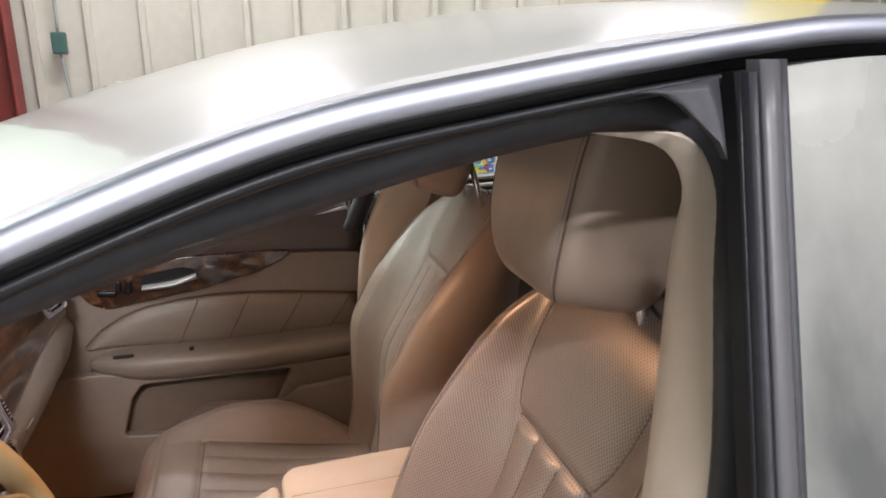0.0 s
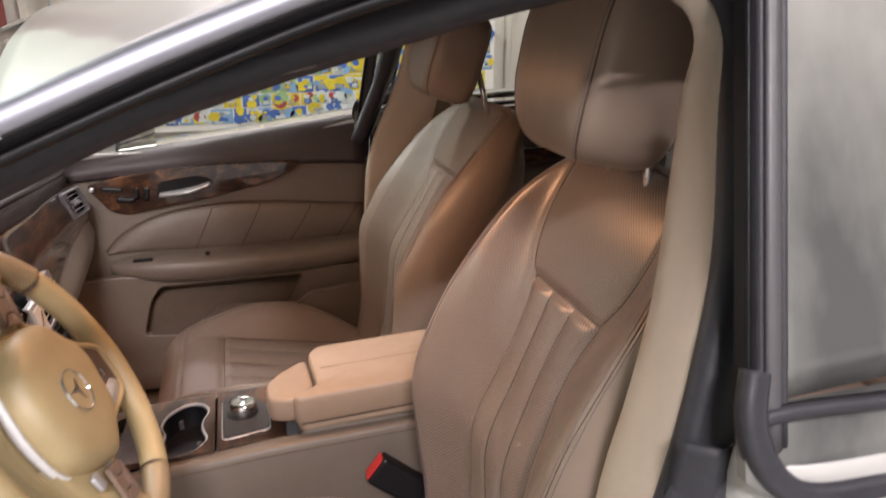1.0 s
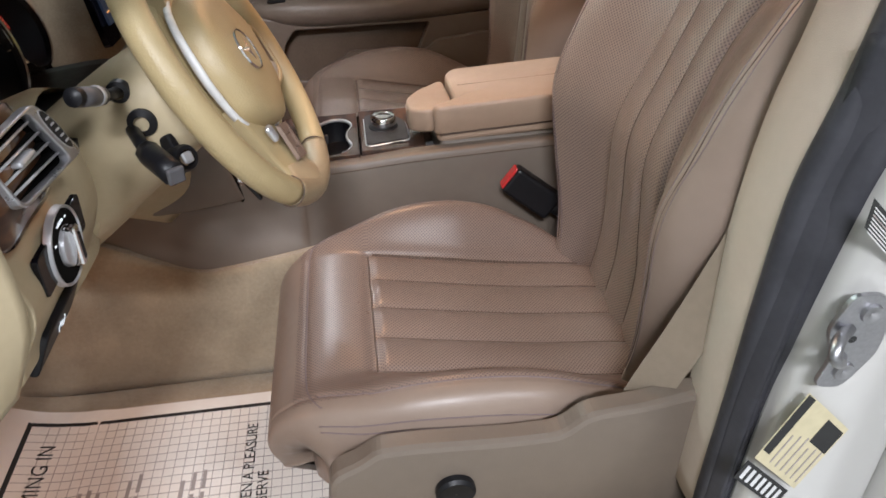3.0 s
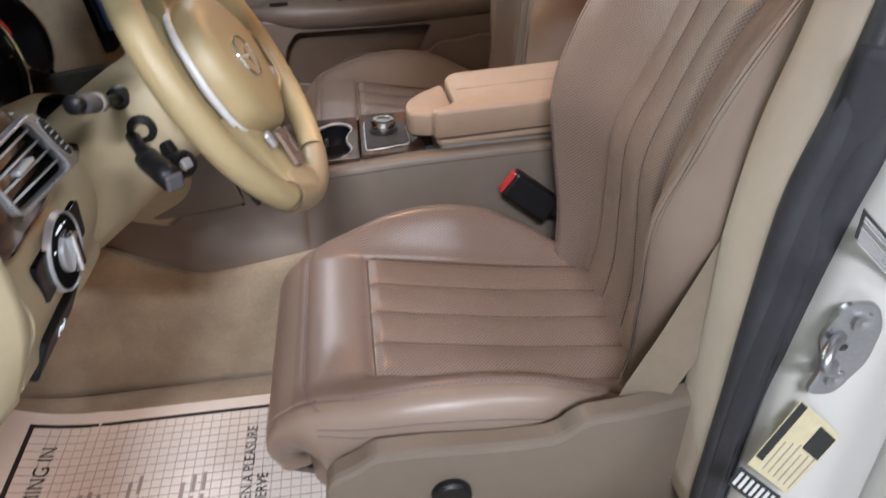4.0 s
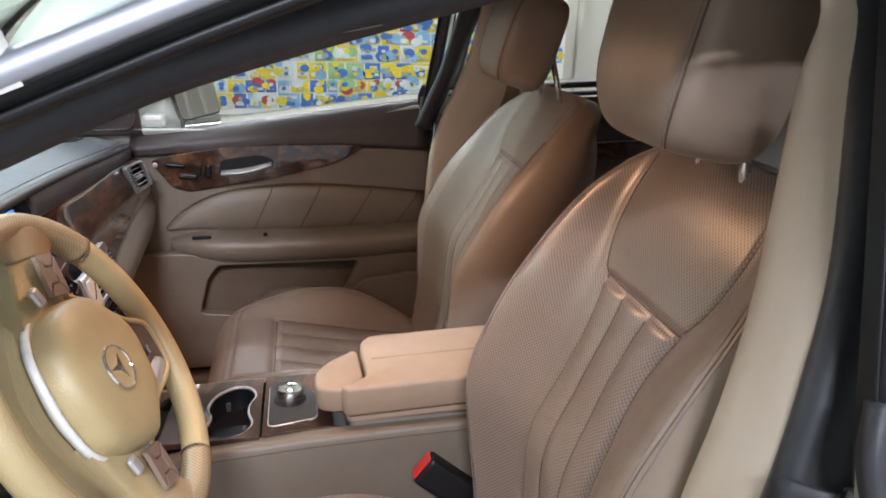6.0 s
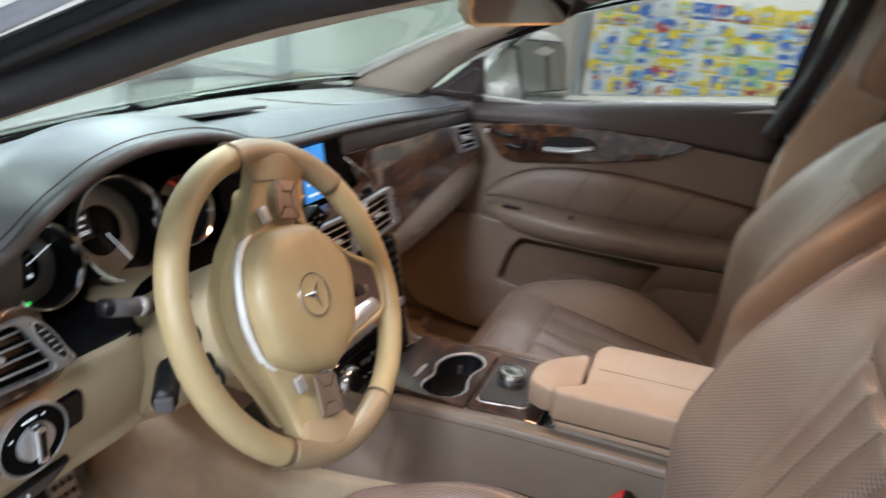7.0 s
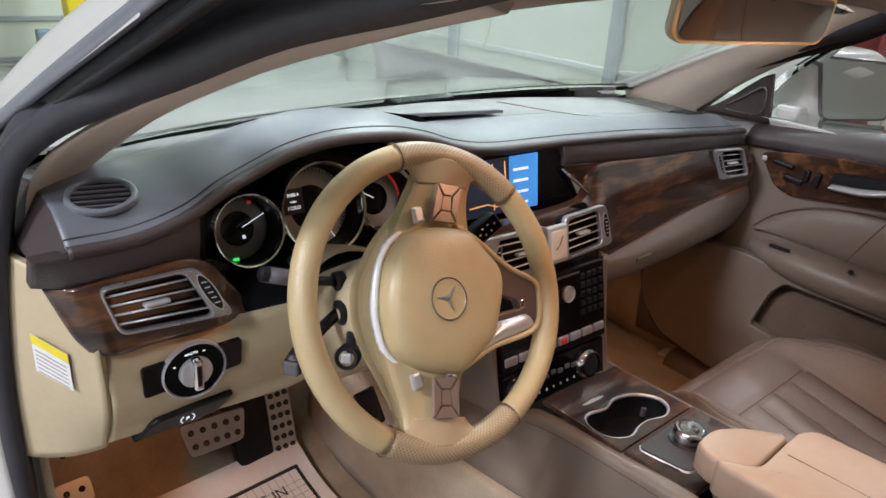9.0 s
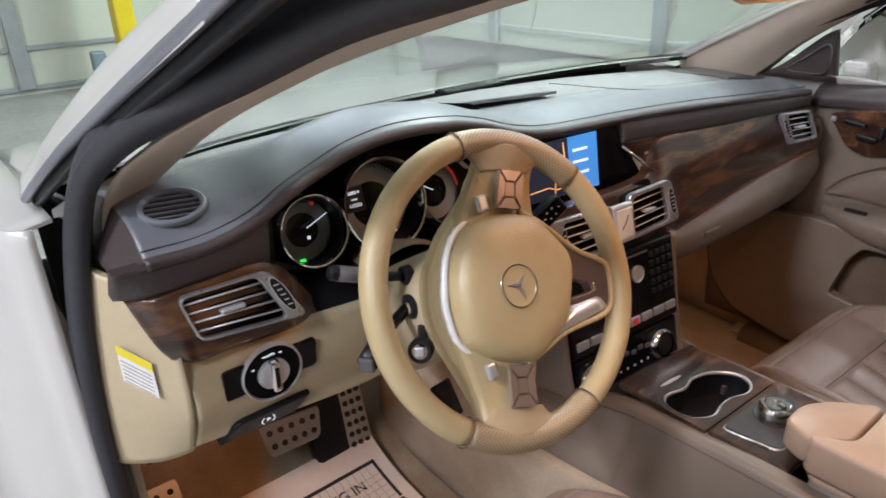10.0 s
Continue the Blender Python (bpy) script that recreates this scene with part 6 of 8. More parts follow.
# tan flanks of the centre stack
for sg in (-1, 1):
    y0 = -0.030 + sg * 0.138
    yl = y0 + sg * 0.05
    rows = [[(-0.555, y0, 0.800), (-0.545, y0, 0.72), (-0.525, y0, 0.62), (-0.50, y0 - sg * 0.01, 0.56)], [(-0.565, y0 + sg * 0.022, 0.795), (-0.552, y0 + sg * 0.018, 0.72), (-0.53, y0 + sg * 0.014, 0.62), (-0.50, y0 + sg * 0.006, 0.55)],
            [(-0.70, yl, 0.78), (-0.68, yl, 0.70), (-0.66, yl - sg * 0.01, 0.60), (-0.60, yl - sg * 0.02, 0.50)]]
    if sg < 0:
        rows = [r[:3] + [(r[3][0] - 0.02, r[3][1], 0.585)] for r in rows]
    sheet("stack_flank", rows, 10, 20, M_TRIM, dash, "tan centre stack flank", thick=(-0.006, 0, 0))
# glove box
GL = [[(-0.615, 0.13, 0.772), (-0.603, 0.25, 0.768), (-0.610, 0.40, 0.782), (-0.614, 0.55, 0.798), (-0.610, 0.70, 0.808), (-0.61, 0.745, 0.812)],
      [(-0.600, 0.13, 0.74), (-0.588, 0.25, 0.735), (-0.590, 0.40, 0.742), (-0.595, 0.55, 0.752), (-0.598, 0.70, 0.762), (-0.60, 0.745, 0.77)],
      [(-0.62, 0.13, 0.69), (-0.610, 0.25, 0.688), (-0.612, 0.40, 0.688), (-0.616, 0.55, 0.692), (-0.62, 0.70, 0.70), (-0.63, 0.745, 0.71)],
      [(-0.70, 0.13, 0.66), (-0.70, 0.25, 0.655), (-0.70, 0.40, 0.655), (-0.70, 0.55, 0.655), (-0.70, 0.70, 0.66), (-0.70, 0.745, 0.67)],
      [(-0.86, 0.13, 0.64), (-0.86, 0.25, 0.64), (-0.86, 0.40, 0.64), (-0.86, 0.55, 0.64), (-0.86, 0.70, 0.64), (-0.86, 0.745, 0.64)]]
sheet("glove_box", GL, 24, 30, M_TRIM, dash, "tan glove box", thick=(-0.01, 0, 0.004))
rbox("glove_latch", (-0.587, 0.30, 0.735), (0.05, 0.012, 0.006), M_TRIM, dash, r=0.003)
# sensor pod, matt mat and airbag line on top
sheet("top_mat", [[(-0.975, -0.16, 1.0105), (-0.975, -0.02, 1.0105), (-0.965, 0.085, 1.0085)], [(-0.90, -0.17, 1.0215), (-0.90, -0.02, 1.0175), (-0.89, 0.095, 1.0145)], [(-0.84, -0.165, 1.0315), (-0.84, -0.02, 1.0215), (-0.835, 0.095, 1.0150)]], 8, 16, M_DMAT, dash, "matt grey mat", thick=(0, 0, -0.006))
rbox("sensor_pod", (-1.02, 0.03, 1.004), (0.16, 0.05, 0.014), M_GLOSS, dash, "glossy black sensor pod", r=0.006, normal=(0.1, 0, 1), up=(-1, 0, 0))
tube("airbag_seam", spline([(-0.93, 0.17, 1.006), (-0.80, 0.25, 1.000), (-0.745, 0.36, 0.990), (-0.735, 0.50, 0.976), (-0.75, 0.575, 0.972), (-0.80, 0.60, 0.974), (-0.92, 0.58, 0.976)], 60), 0.0010, M_SEAM, dash, "fine airbag seam", n=5)
for k in range(5):
    rbox("demist_slot", (-0.76 + 0.0 * k, 0.625 + 0.014 * k, 0.972 - 0.001 * k), (0.006, 0.05, 0.004), M_BLACK, dash, r=0.001, normal=(0, 0, 1), up=(1, 0.3, 0))

# ---- steering wheel (turned a quarter to the left) and column ----
sw = empty("steering_wheel", car)
tagged(sw, "tan leather steering wheel with bright trim, turned a quarter")
SN = Vector((math.cos(radians(27.8)) * math.cos(radians(1.6)), -math.cos(radians(27.8)) * math.sin(radians(1.6)), math.sin(radians(27.8))))
SC = Vector((-0.4532, -0.3803, 0.8975))
cu0, cv0, sn = basis(SN)
TURN = radians(17.5)
su, sv = cu0 * math.cos(TURN) - cv0 * math.sin(TURN), cu0 * math.sin(TURN) + cv0 * math.cos(TURN)


def wp(a, b, h=0.0):
    """A place on the wheel: across, up, towards the driver."""
    return SC + su * a + sv * b + sn * h


RIM = 0.1878


def rim_arc(name, a0, a1, material, label, n=40, r=0.0180, fat=0.0):
    pts, ups = [], []
    for a in np.linspace(radians(a0), radians(a1), n):
        d = su * math.sin(a) + sv * math.cos(a)
        pts.append(SC + d * RIM)
        ups.append(tuple(d))
    sweep(name, pts, ring_profile(r, r * 0.92, 18), material, sw, label, up=np.array(ups))


# smooth leather left and right, punched leather at the grips
rim_arc("rim_leather", -156.5, -22, M_WHEEL, "smooth tan leather rim", 50)
rim_arc("rim_leather", 36, 142, M_WHEEL, "smooth tan leather rim", 50)
rim_arc("rim_grip", -22, 36, M_WHEELP, "punched tan leather grip", 30, 0.0187)
rim_arc("rim_grip", 142, 203.5, M_WHEELP, "punched tan leather grip", 30, 0.0187)
for a in (-22, 36, 142, 203.5):
    d = su * math.sin(radians(a)) + sv * math.cos(radians(a))
    ring = [SC + d * (RIM + 0.0187 * math.cos(t)) + sn * (0.0177 * math.sin(t)) for t in np.linspace(0, 2 * math.pi, 20, endpoint=False)]
    tube("rim_seam", ring, 0.0011, M_SEAM, sw, closed=True, n=5, up=tuple(su * math.cos(radians(a)) - sv * math.sin(radians(a))))

# hub cover: a domed shield, flat towards the lower edge before the wheel was turned
hub = [(-0.087, -0.008), (-0.0845, 0.022), (-0.078, 0.048), (-0.056, 0.077), (-0.019, 0.0905), (0.020, 0.0935), (0.040, 0.090), (0.065, 0.071), (0.087, 0.052), (0.0955, 0.034), (0.0955, 0.012), (0.086, -0.037), (0.076, -0.054), (0.056, -0.072), (0.030, -0.093), (0.008, -0.0955), (-0.030, -0.0905), (-0.068, -0.070), (-0.0825, -0.037)]
outline = spline(hub, 72, True)
verts, faces = [], []
levels = [(1.0, -0.030), (1.0, 0.004), (0.990, 0.012), (0.965, 0.020), (0.92, 0.026), (0.84, 0.0305), (0.7, 0.0335), (0.5, 0.0352), (0.25, 0.0362), (0.05, 0.0365)]
for f, h in levels:
    for a, b in outline:
        verts.append(wp(a * f, b * f, h - 0.006))
nn_ = len(outline)
faces = grid_faces(len(levels), nn_, True) + [tuple((len(levels) - 1) * nn_ + k for k in range(nn_))]
mesh_part("airbag_cover", verts, faces, M_WHEEL, sw, "tan domed airbag cover")
M_BAND = mat("polished_wheel_trim", (0.78, 0.78, 0.77), 0.28, vary=0.02)
# bright trim round the cover, broad on the left
ring = [wp(a * 1.015, b * 1.015, -0.006) for a, b in outline]
tube("trim_line", ring, 0.0018, M_SATIN, sw, "thin bright trim line", closed=True, n=8, up=tuple(sn))
arc = spline([(0.030, 0.0955), (-0.020, 0.0935), (-0.062, 0.0775), (-0.0845, 0.046), (-0.0915, -0.006), (-0.087, -0.040), (-0.070, -0.0735), (-0.024, -0.0945), (0.020, -0.099)], 48)
pts = [wp(a, b, -0.006) for a, b in arc]
sc = np.interp(np.linspace(0, 1, 48), [0, 0.25, 0.5, 0.75, 1], [0.3, 0.7, 1.0, 0.8, 0.3])
sweep("bright_band", pts, [(-0.0048, -0.004), (0.0048, -0.004), (0.0044, 0.004), (0, 0.0055), (-0.0044, 0.004)], M_BAND, sw, "satin silver band", up=tuple(sn), scale=sc)
plate("hub_skirt", rounded([(-0.026, 0.156), (-0.0377, 0.123), (-0.079, 0.071), (-0.1055, 0.013), (-0.104, -0.027), (-0.0865, -0.070), (-0.0566, -0.1145), (-0.032, -0.156), (0.02, -0.12), (0.05, 0.0), (0.02, 0.12)], 0.02), SC - sn * 0.046, sn, 0.032, M_WHEEL, sw, "tan shell round the hub", up=tuple(sv), bevel=0.010)


# emblem: ring with a three-armed relief
def emblem_at(c, n, r):
    lathe("emblem_ring", c, n, [(r * 0.90, 0.0), (r * 0.93, 0.0022), (r * 0.98, 0.0022), (r, 0.0)], M_CHROME, sw, "chrome emblem ring", n=40)
    lathe("emblem_base", c, n, [(0.0005, 0.0008), (r * 0.9, 0.0008), (r * 1.02, -0.002)], M_WHEEL, sw, n=40)
    for k in range(3):
        a = radians(-90 + 120 * k)
        d, e = su * math.sin(a) + sv * math.cos(a), su * math.cos(a) - sv * math.sin(a)
        mesh_part("emblem_arm", [c + d * r * 0.92, c + e * r * 0.17 + d * r * 0.05, c - e * r * 0.17 + d * r * 0.05, c + sn * 0.004 + d * r * 0.02], [(0, 1, 3), (0, 3, 2), (1, 2, 3)], M_CHROME, sw, "chrome emblem arm", smooth=False)


emblem_at(wp(-0.007, -0.002, 0.0305), sn, 0.0275)

# spokes: shell, upper and lower key pads, the open spoke on the right
def spoke_sheet(name, cols, m, lab="", h=0.0, thick=0.02):
    rows = [[wp(a, b, c + h) for a, b, c in r] for r in cols]
    return sheet(name, [[tuple(p) for p in r] for r in rows], 10, 14, m, sw, lab, thick=tuple(-sn * thick))


spoke_sheet("upper_spoke", [[(-0.075, 0.060, -0.004), (-0.058, 0.105, -0.004), (-0.040, 0.145, -0.003), (-0.035, 0.170, 0.004)], [(-0.01, 0.08, 0.002), (-0.005, 0.11, 0.004), (0.0, 0.14, 0.006), (0.002, 0.172, 0.012)], [(0.055, 0.070, -0.004), (0.046, 0.105, -0.003), (0.045, 0.140, -0.002), (0.05, 0.168, 0.004)]], M_WHEEL, "tan upper spoke")
spoke_sheet("lower_spoke", [[(-0.085, -0.055, -0.004), (-0.066, -0.100, -0.004), (-0.052, -0.140, -0.003), (-0.05, -0.168, 0.004)], [(-0.01, -0.085, 0.002), (-0.005, -0.11, 0.004), (0.0, -0.14, 0.006), (0.002, -0.172, 0.012)], [(0.040, -0.085, -0.004), (0.036, -0.110, -0.003), (0.030, -0.140, -0.002), (0.035, -0.170, 0.004)]], M_WHEEL, "tan lower spoke")
# punched skirts at the rim
for sg in (1, -1):
    spoke_sheet("grip_skirt", [[(-0.066, 0.170 * sg, 0.008), (-0.046, 0.160 * sg, 0.004), (-0.036, 0.147 * sg, 0.002)], [(0.0, 0.182 * sg, 0.0175), (0.0, 0.165 * sg, 0.0135), (0.0, 0.149 * sg, 0.009)], [(0.070, 0.168 * sg, 0.008), (0.050, 0.160 * sg, 0.004), (0.040, 0.149 * sg, 0.002)]], M_WHEELP, "punched grip skirt", thick=0.008)


def key_pad(cx, cz, sg):
    u2 = lambda a, b, h=0.0: wp(cx + a + b * 0.10 * sg, cz + b, 0.009 + h)
    q = [(-0.020, -0.026), (0.020, -0.026), (0.022, 0.026), (-0.016, 0.026)]
    inner = [(-0.007, -0.010), (0.009, -0.010), (0.009, 0.010), (-0.005, 0.010)]
    for k in range(4):
        a, b, c, d = q[k], q[(k + 1) % 4], inner[(k + 1) % 4], inner[k]
        m = np.mean([a, b, c, d], axis=0)
        pts = [tuple(m + (np.array(p) - m) * 0.94) for p in (a, b, c, d)]
        bm = bmesh.new()
        vs = [bm.verts.new(u2(*p, 0.0)) for p in pts] + [bm.verts.new(u2(*(m + (np.array(p) - m) * 0.9), 0.005)) for p in pts]
        bm.faces.new(vs[4:])
        for i in range(4):
            bm.faces.new((vs[i], vs[(i + 1) % 4], vs[4 + (i + 1) % 4], vs[4 + i]))
        part("pad_key", bm, M_PADK, sw, "brown satin pad key")
    bm = bmesh.new()
    vs = [bm.verts.new(u2(*p, 0.0)) for p in inner] + [bm.verts.new(u2(p[0] * 0.9, p[1] * 0.9, 0.004)) for p in inner]
    bm.faces.new(vs[4:])
    for i in range(4):
        bm.faces.new((vs[i], vs[(i + 1) % 4], vs[4 + (i + 1) % 4], vs[4 + i]))
    part("pad_key", bm, M_PADK, sw, "brown satin pad key")
    rbox("silver_key", wp(cx - 0.040, cz - 0.020 * sg, 0.008), (0.016, 0.022, 0.008), M_SATIN, sw, "satin silver key", r=0.004, normal=sn)


M_PADK = mat("satin_brown_keys", (0.30, 0.22, 0.175), 0.36, metal=0.35, vary=0.08)
key_pad(0.000, 0.123, 1)
key_pad(0.002, -0.123, -1)
# the open right spoke: dark frame above, bright lower blade
M_BROWNG = mat("satin_brown_trim", (0.13, 0.095, 0.085), 0.36, metal=0.4, vary=0.08)
so = [(0.020, 0.097), (0.052, 0.084), (0.094, 0.059), (0.118, 0.047), (0.150, 0.038), (0.164, 0.029), (0.168, 0.012), (0.168, -0.016), (0.161, -0.031), (0.140, -0.042), (0.085, -0.059), (0.050, -0.079), (0.018, -0.098), (0.030, -0.060), (0.064, -0.030), (0.070, 0.010), (0.060, 0.050), (0.030, 0.070)]
hole_ = rounded([(0.086, 0.012), (0.128, 0.006), (0.135, -0.006), (0.086, -0.018)], 0.004)
plate("spoke_frame", rounded(so, 0.008), SC - sn * 0.010, sn, 0.014, M_BROWNG, sw, "brown satin spoke frame", up=tuple(sv), bevel=0.002, holes=(hole_,))
tube("spoke_edge", spline([wp(a, b, 0.004) for a, b in so[:13]], 60), 0.0042, M_WHEEL, sw, "tan leather spoke edge", n=8, up=tuple(sn))
spoke_sheet("spoke_blade", [[(0.137, -0.008, -0.002), (0.112, -0.015, -0.002), (0.088, -0.023, -0.002), (0.070, -0.047, 0.002), (0.042, -0.073, 0.004), (0.012, -0.092, 0.004)],
                            [(0.148, -0.017, 0.008), (0.112, -0.032, 0.012), (0.088, -0.040, 0.014), (0.064, -0.060, 0.012), (0.038, -0.080, 0.010), (0.010, -0.096, 0.008)],
                            [(0.160, -0.028, 0.005), (0.118, -0.044, 0.007), (0.088, -0.054, 0.008), (0.060, -0.070, 0.007), (0.034, -0.086, 0.006), (0.008, -0.100, 0.004)]], M_SATIN, "bright satin spoke blade", thick=0.008)
rbox("spoke_clip", wp(0.138, 0.0, 0.0), (0.006, 0.012, 0.012), M_CHROME, sw, r=0.002, normal=sn, up=tuple(sv))
rbox("shift_paddle", wp(-0.078, -0.136, -0.035), (0.030, 0.048, 0.006), M_GLOSS, sw, "gloss black shift paddle", r=0.003, normal=sn, up=tuple((sv - su * 0.45).normalized()))
# hub shell behind
lathe("hub_shell", SC - sn * 0.055, sn, [(0.060, -0.02), (0.078, 0.0), (0.086, 0.025), (0.086, 0.038), (0.05, 0.045)], M_WHEEL, sw, n=48)
# column shroud, stalks
colm = empty("steering_column", car)
tagged(colm, "tan steering column shroud with black stalks")
rows = []
for d, w, h, dz in ((0.050, 0.082, 0.062, 0.004), (0.09, 0.090, 0.070, 0.004), (0.14, 0.092, 0.074, 0.0), (0.20, 0.094, 0.078, -0.008), (0.30, 0.096, 0.082, -0.02)):
    c = SC - sn * d
    ring = []
    for a in np.linspace(0, 2 * math.pi, 24, endpoint=False):
        sg = lambda v, e=0.7: math.copysign(abs(v) ** e, v)
        ring.append(c + cu0 * (w * sg(math.cos(a))) + cv0 * (h * sg(math.sin(a)) + dz))
    rows.append(ring)
verts = [p for r in rows for p in r]
mesh_part("shroud", verts, grid_faces(5, 24, True) + [tuple(range(23, -1, -1))], M_PLAS, colm, "tan plastic shroud")
lathe("boot", SC - sn * 0.24, sn, [(0.115, -0.12), (0.11, -0.06), (0.10, 0.0), (0.088, 0.02)], M_PLAS, colm, n=30)


def cp(a, b, d):
    return SC + cu0 * a + cv0 * b - sn * d


st1 = empty("indicator_stalk", car)
tagged(st1, "black and grey indicator stalk")
tube("stem", [cp(-0.075, 0.050, 0.10), cp(-0.11, 0.058, 0.097), cp(-0.135, 0.067, 0.094)], 0.0065, M_BLACK, st1, n=12, up=tuple(sn))
lathe("base_ring", cp(-0.083, 0.052, 0.10), -cu0, [(0.013, -0.008), (0.013, 0.003), (0.008, 0.005)], M_BLACK, st1, n=20)
tube("grip", [cp(-0.130, 0.065, 0.095), cp(-0.155, 0.074, 0.093), cp(-0.180, 0.083, 0.090)], 0.0105, M_GUN, st1, "grey turning grip", n=14, up=tuple(sn))
lathe("tip", cp(-0.181, 0.0835, 0.090), (-cu0 + cv0 * 0.35).normalized(), [(0.0107, -0.003), (0.010, 0.006), (0.006, 0.009), (0.0005, 0.009)], M_BLACK, st1, n=16)
tube("collar", [cp(-0.137, 0.068, 0.0945), cp(-0.144, 0.070, 0.094)], 0.0112, M_SATIN, st1, n=14, up=tuple(sn))
st2 = empty("cruise_stalk", car)
tagged(st2, "black cruise control stalk with a thick end")
tube("stem", [cp(-0.085, 0.010, 0.118), cp(-0.118, -0.002, 0.105), cp(-0.145, -0.012, 0.092)], 0.008, M_BLACK, st2, n=12, up=tuple(sn))
lathe("base_ring", cp(-0.090, 0.011, 0.10), -cu0, [(0.017, -0.010), (0.017, 0.002), (0.009, 0.005)], M_BLACK, st2, n=20)
tube("grip", [cp(-0.138, -0.009, 0.096), cp(-0.150, -0.014, 0.089), cp(-0.170, -0.024, 0.076), cp(-0.186, -0.032, 0.066)], 0.0140, M_BLACK, st2, n=8, up=tuple(sn))
rbox("end_cap", cp(-0.189, -0.0335, 0.064), (0.020, 0.020, 0.006), M_GUN, st2, "grey end cap", r=0.004, normal=(-cu0 * 0.8 - cv0 * 0.4 + sn * 0.5).normalized())
st3 = empty("adjust_knob", car)
tagged(st3, "round black column adjuster with a grey cap")
kd = (sn * 0.8 - cu0 * 0.6).normalized()
lathe("ring", cp(-0.103, -0.046, 0.085), kd, [(0.0165, -0.02), (0.0165, 0.004), (0.014, 0.008), (0.010, 0.008)], M_BLACK, st3, n=24)
rbox("cap", cp(-0.103, -0.046, 0.085) + kd * 0.008, (0.014, 0.014, 0.006), M_SATIN, st3, "grey cap", r=0.003, normal=kd)
rbox("column_slot", cp(-0.088, -0.030, 0.095), (0.012, 0.030, 0.02), M_BLACK, colm, r=0.003, normal=(sn - cu0 * 0.5))
st4 = empty("gear_selector", car)
tagged(st4, "black column gear selector with white marks")
tube("stem", [cp(0.07, 0.045, 0.085), cp(0.105, 0.060, 0.072), cp(0.125, 0.066, 0.062)], 0.008, M_BLACK, st4, n=12, up=tuple(sn))
gd = (cu0 * 0.80 + cv0 * 0.42 + sn * 0.25).normalized()
gcn = cp(0.143, 0.072, 0.055)
rbox("grip", gcn, (0.028, 0.050, 0.034), M_BLACK, st4, r=0.006, normal=(sn * 0.9 - cu0 * 0.30 - cv0 * 0.1).normalized(), up=tuple(gd))
gf = (sn * 0.9 - cu0 * 0.30 - cv0 * 0.1).normalized()
rbox("face", gcn + gf * 0.0155, (0.022, 0.046, 0.004), M_GLOSS, st4, "gloss black face", r=0.002, normal=gf, up=tuple(gd))
gu, gv, gw = basis(gf, tuple(gd))
for k, (a, b) in enumerate(((0, 0.014), (-0.005, 0.004), (0.005, 0.004), (-0.005, -0.006), (0.005, -0.006), (0, -0.014))):
    rbox("mark", gcn + gf * 0.0180 + gu * a + gv * b, (0.0022, 0.003, 0.001), M_LABEL, st4, r=0.0, normal=gf, up=tuple(gd))
ig = empty("ignition_slot", car)
tagged(ig, "round ignition slot with a red key light")
lathe("ring", (-0.605, -0.268, 0.79), (1, 0, 0.1), [(0.020, -0.01), (0.020, 0.004), (0.016, 0.007), (0.012, 0.004), (0.0005, 0.003)], M_GLOSS, ig, n=24)
rbox("red_tab", (-0.596, -0.268, 0.79), (0.012, 0.018, 0.008), M_RED, ig, r=0.003)
# knee panel right of the column
sheet("knee_panel", [[(-0.63, -0.46, 0.84), (-0.62, -0.36, 0.84), (-0.60, -0.26, 0.835), (-0.575, -0.175, 0.815)], [(-0.63, -0.46, 0.775), (-0.62, -0.36, 0.765), (-0.60, -0.26, 0.75), (-0.57, -0.165, 0.73)], [(-0.66, -0.46, 0.70), (-0.66, -0.36, 0.68), (-0.63, -0.26, 0.66), (-0.57, -0.165, 0.62)], [(-0.80, -0.46, 0.69), (-0.78, -0.36, 0.66), (-0.72, -0.26, 0.63), (-0.64, -0.18, 0.56)]], 16, 20, M_PLAS, dash, "tan knee panel", thick=(-0.008, 0, 0))

# ---- centre console ----
con = empty("centre_console", car)
tagged(con, "tan leather centre console with burl walnut top")
YM = -0.030
top = [(-0.51, 0.575, 0.118), (-0.47, 0.605, 0.115), (-0.40, 0.617, 0.112), (-0.30, 0.622, 0.108), (-0.20, 0.628, 0.108), (0.0, 0.632, 0.105), (0.20, 0.635, 0.105)]
for sg in (-1, 1):
    rows = []
    for q in range(6):
        row = []
        for x, z, w in top:
            spec = [(w - 0.012, z + 0.001), (w, z), (w + 0.008, z - 0.010), (w + 0.020, z - 0.06), (w + 0.038 + 0.02 * (x < -0.3), z - 0.16), (w + 0.045 + 0.03 * (x < -0.3), 0.26)][q]
            if sg < 0 and x < -0.5 and q >= 2:
                row.append((-0.90, -0.150 - 0.015 * q, (0.66, 0.60, 0.50, 0.26)[q - 2]))
                continue
            row.append((x - (0.10 if q >= 4 and x < -0.5 else 0), YM + sg * spec[0], spec[1]))
        rows.append(row)
    sheet("console_flank", rows, 24, 30, M_TRIM, con, "tan leather console flank", thick=(0, -sg * 0.008, 0))
    tube("flank_seam", spline([(x, YM + sg * (w + 0.009), z - 0.013) for x, z, w in top[1:]], 50), 0.0010, M_SEAM, con, n=5)
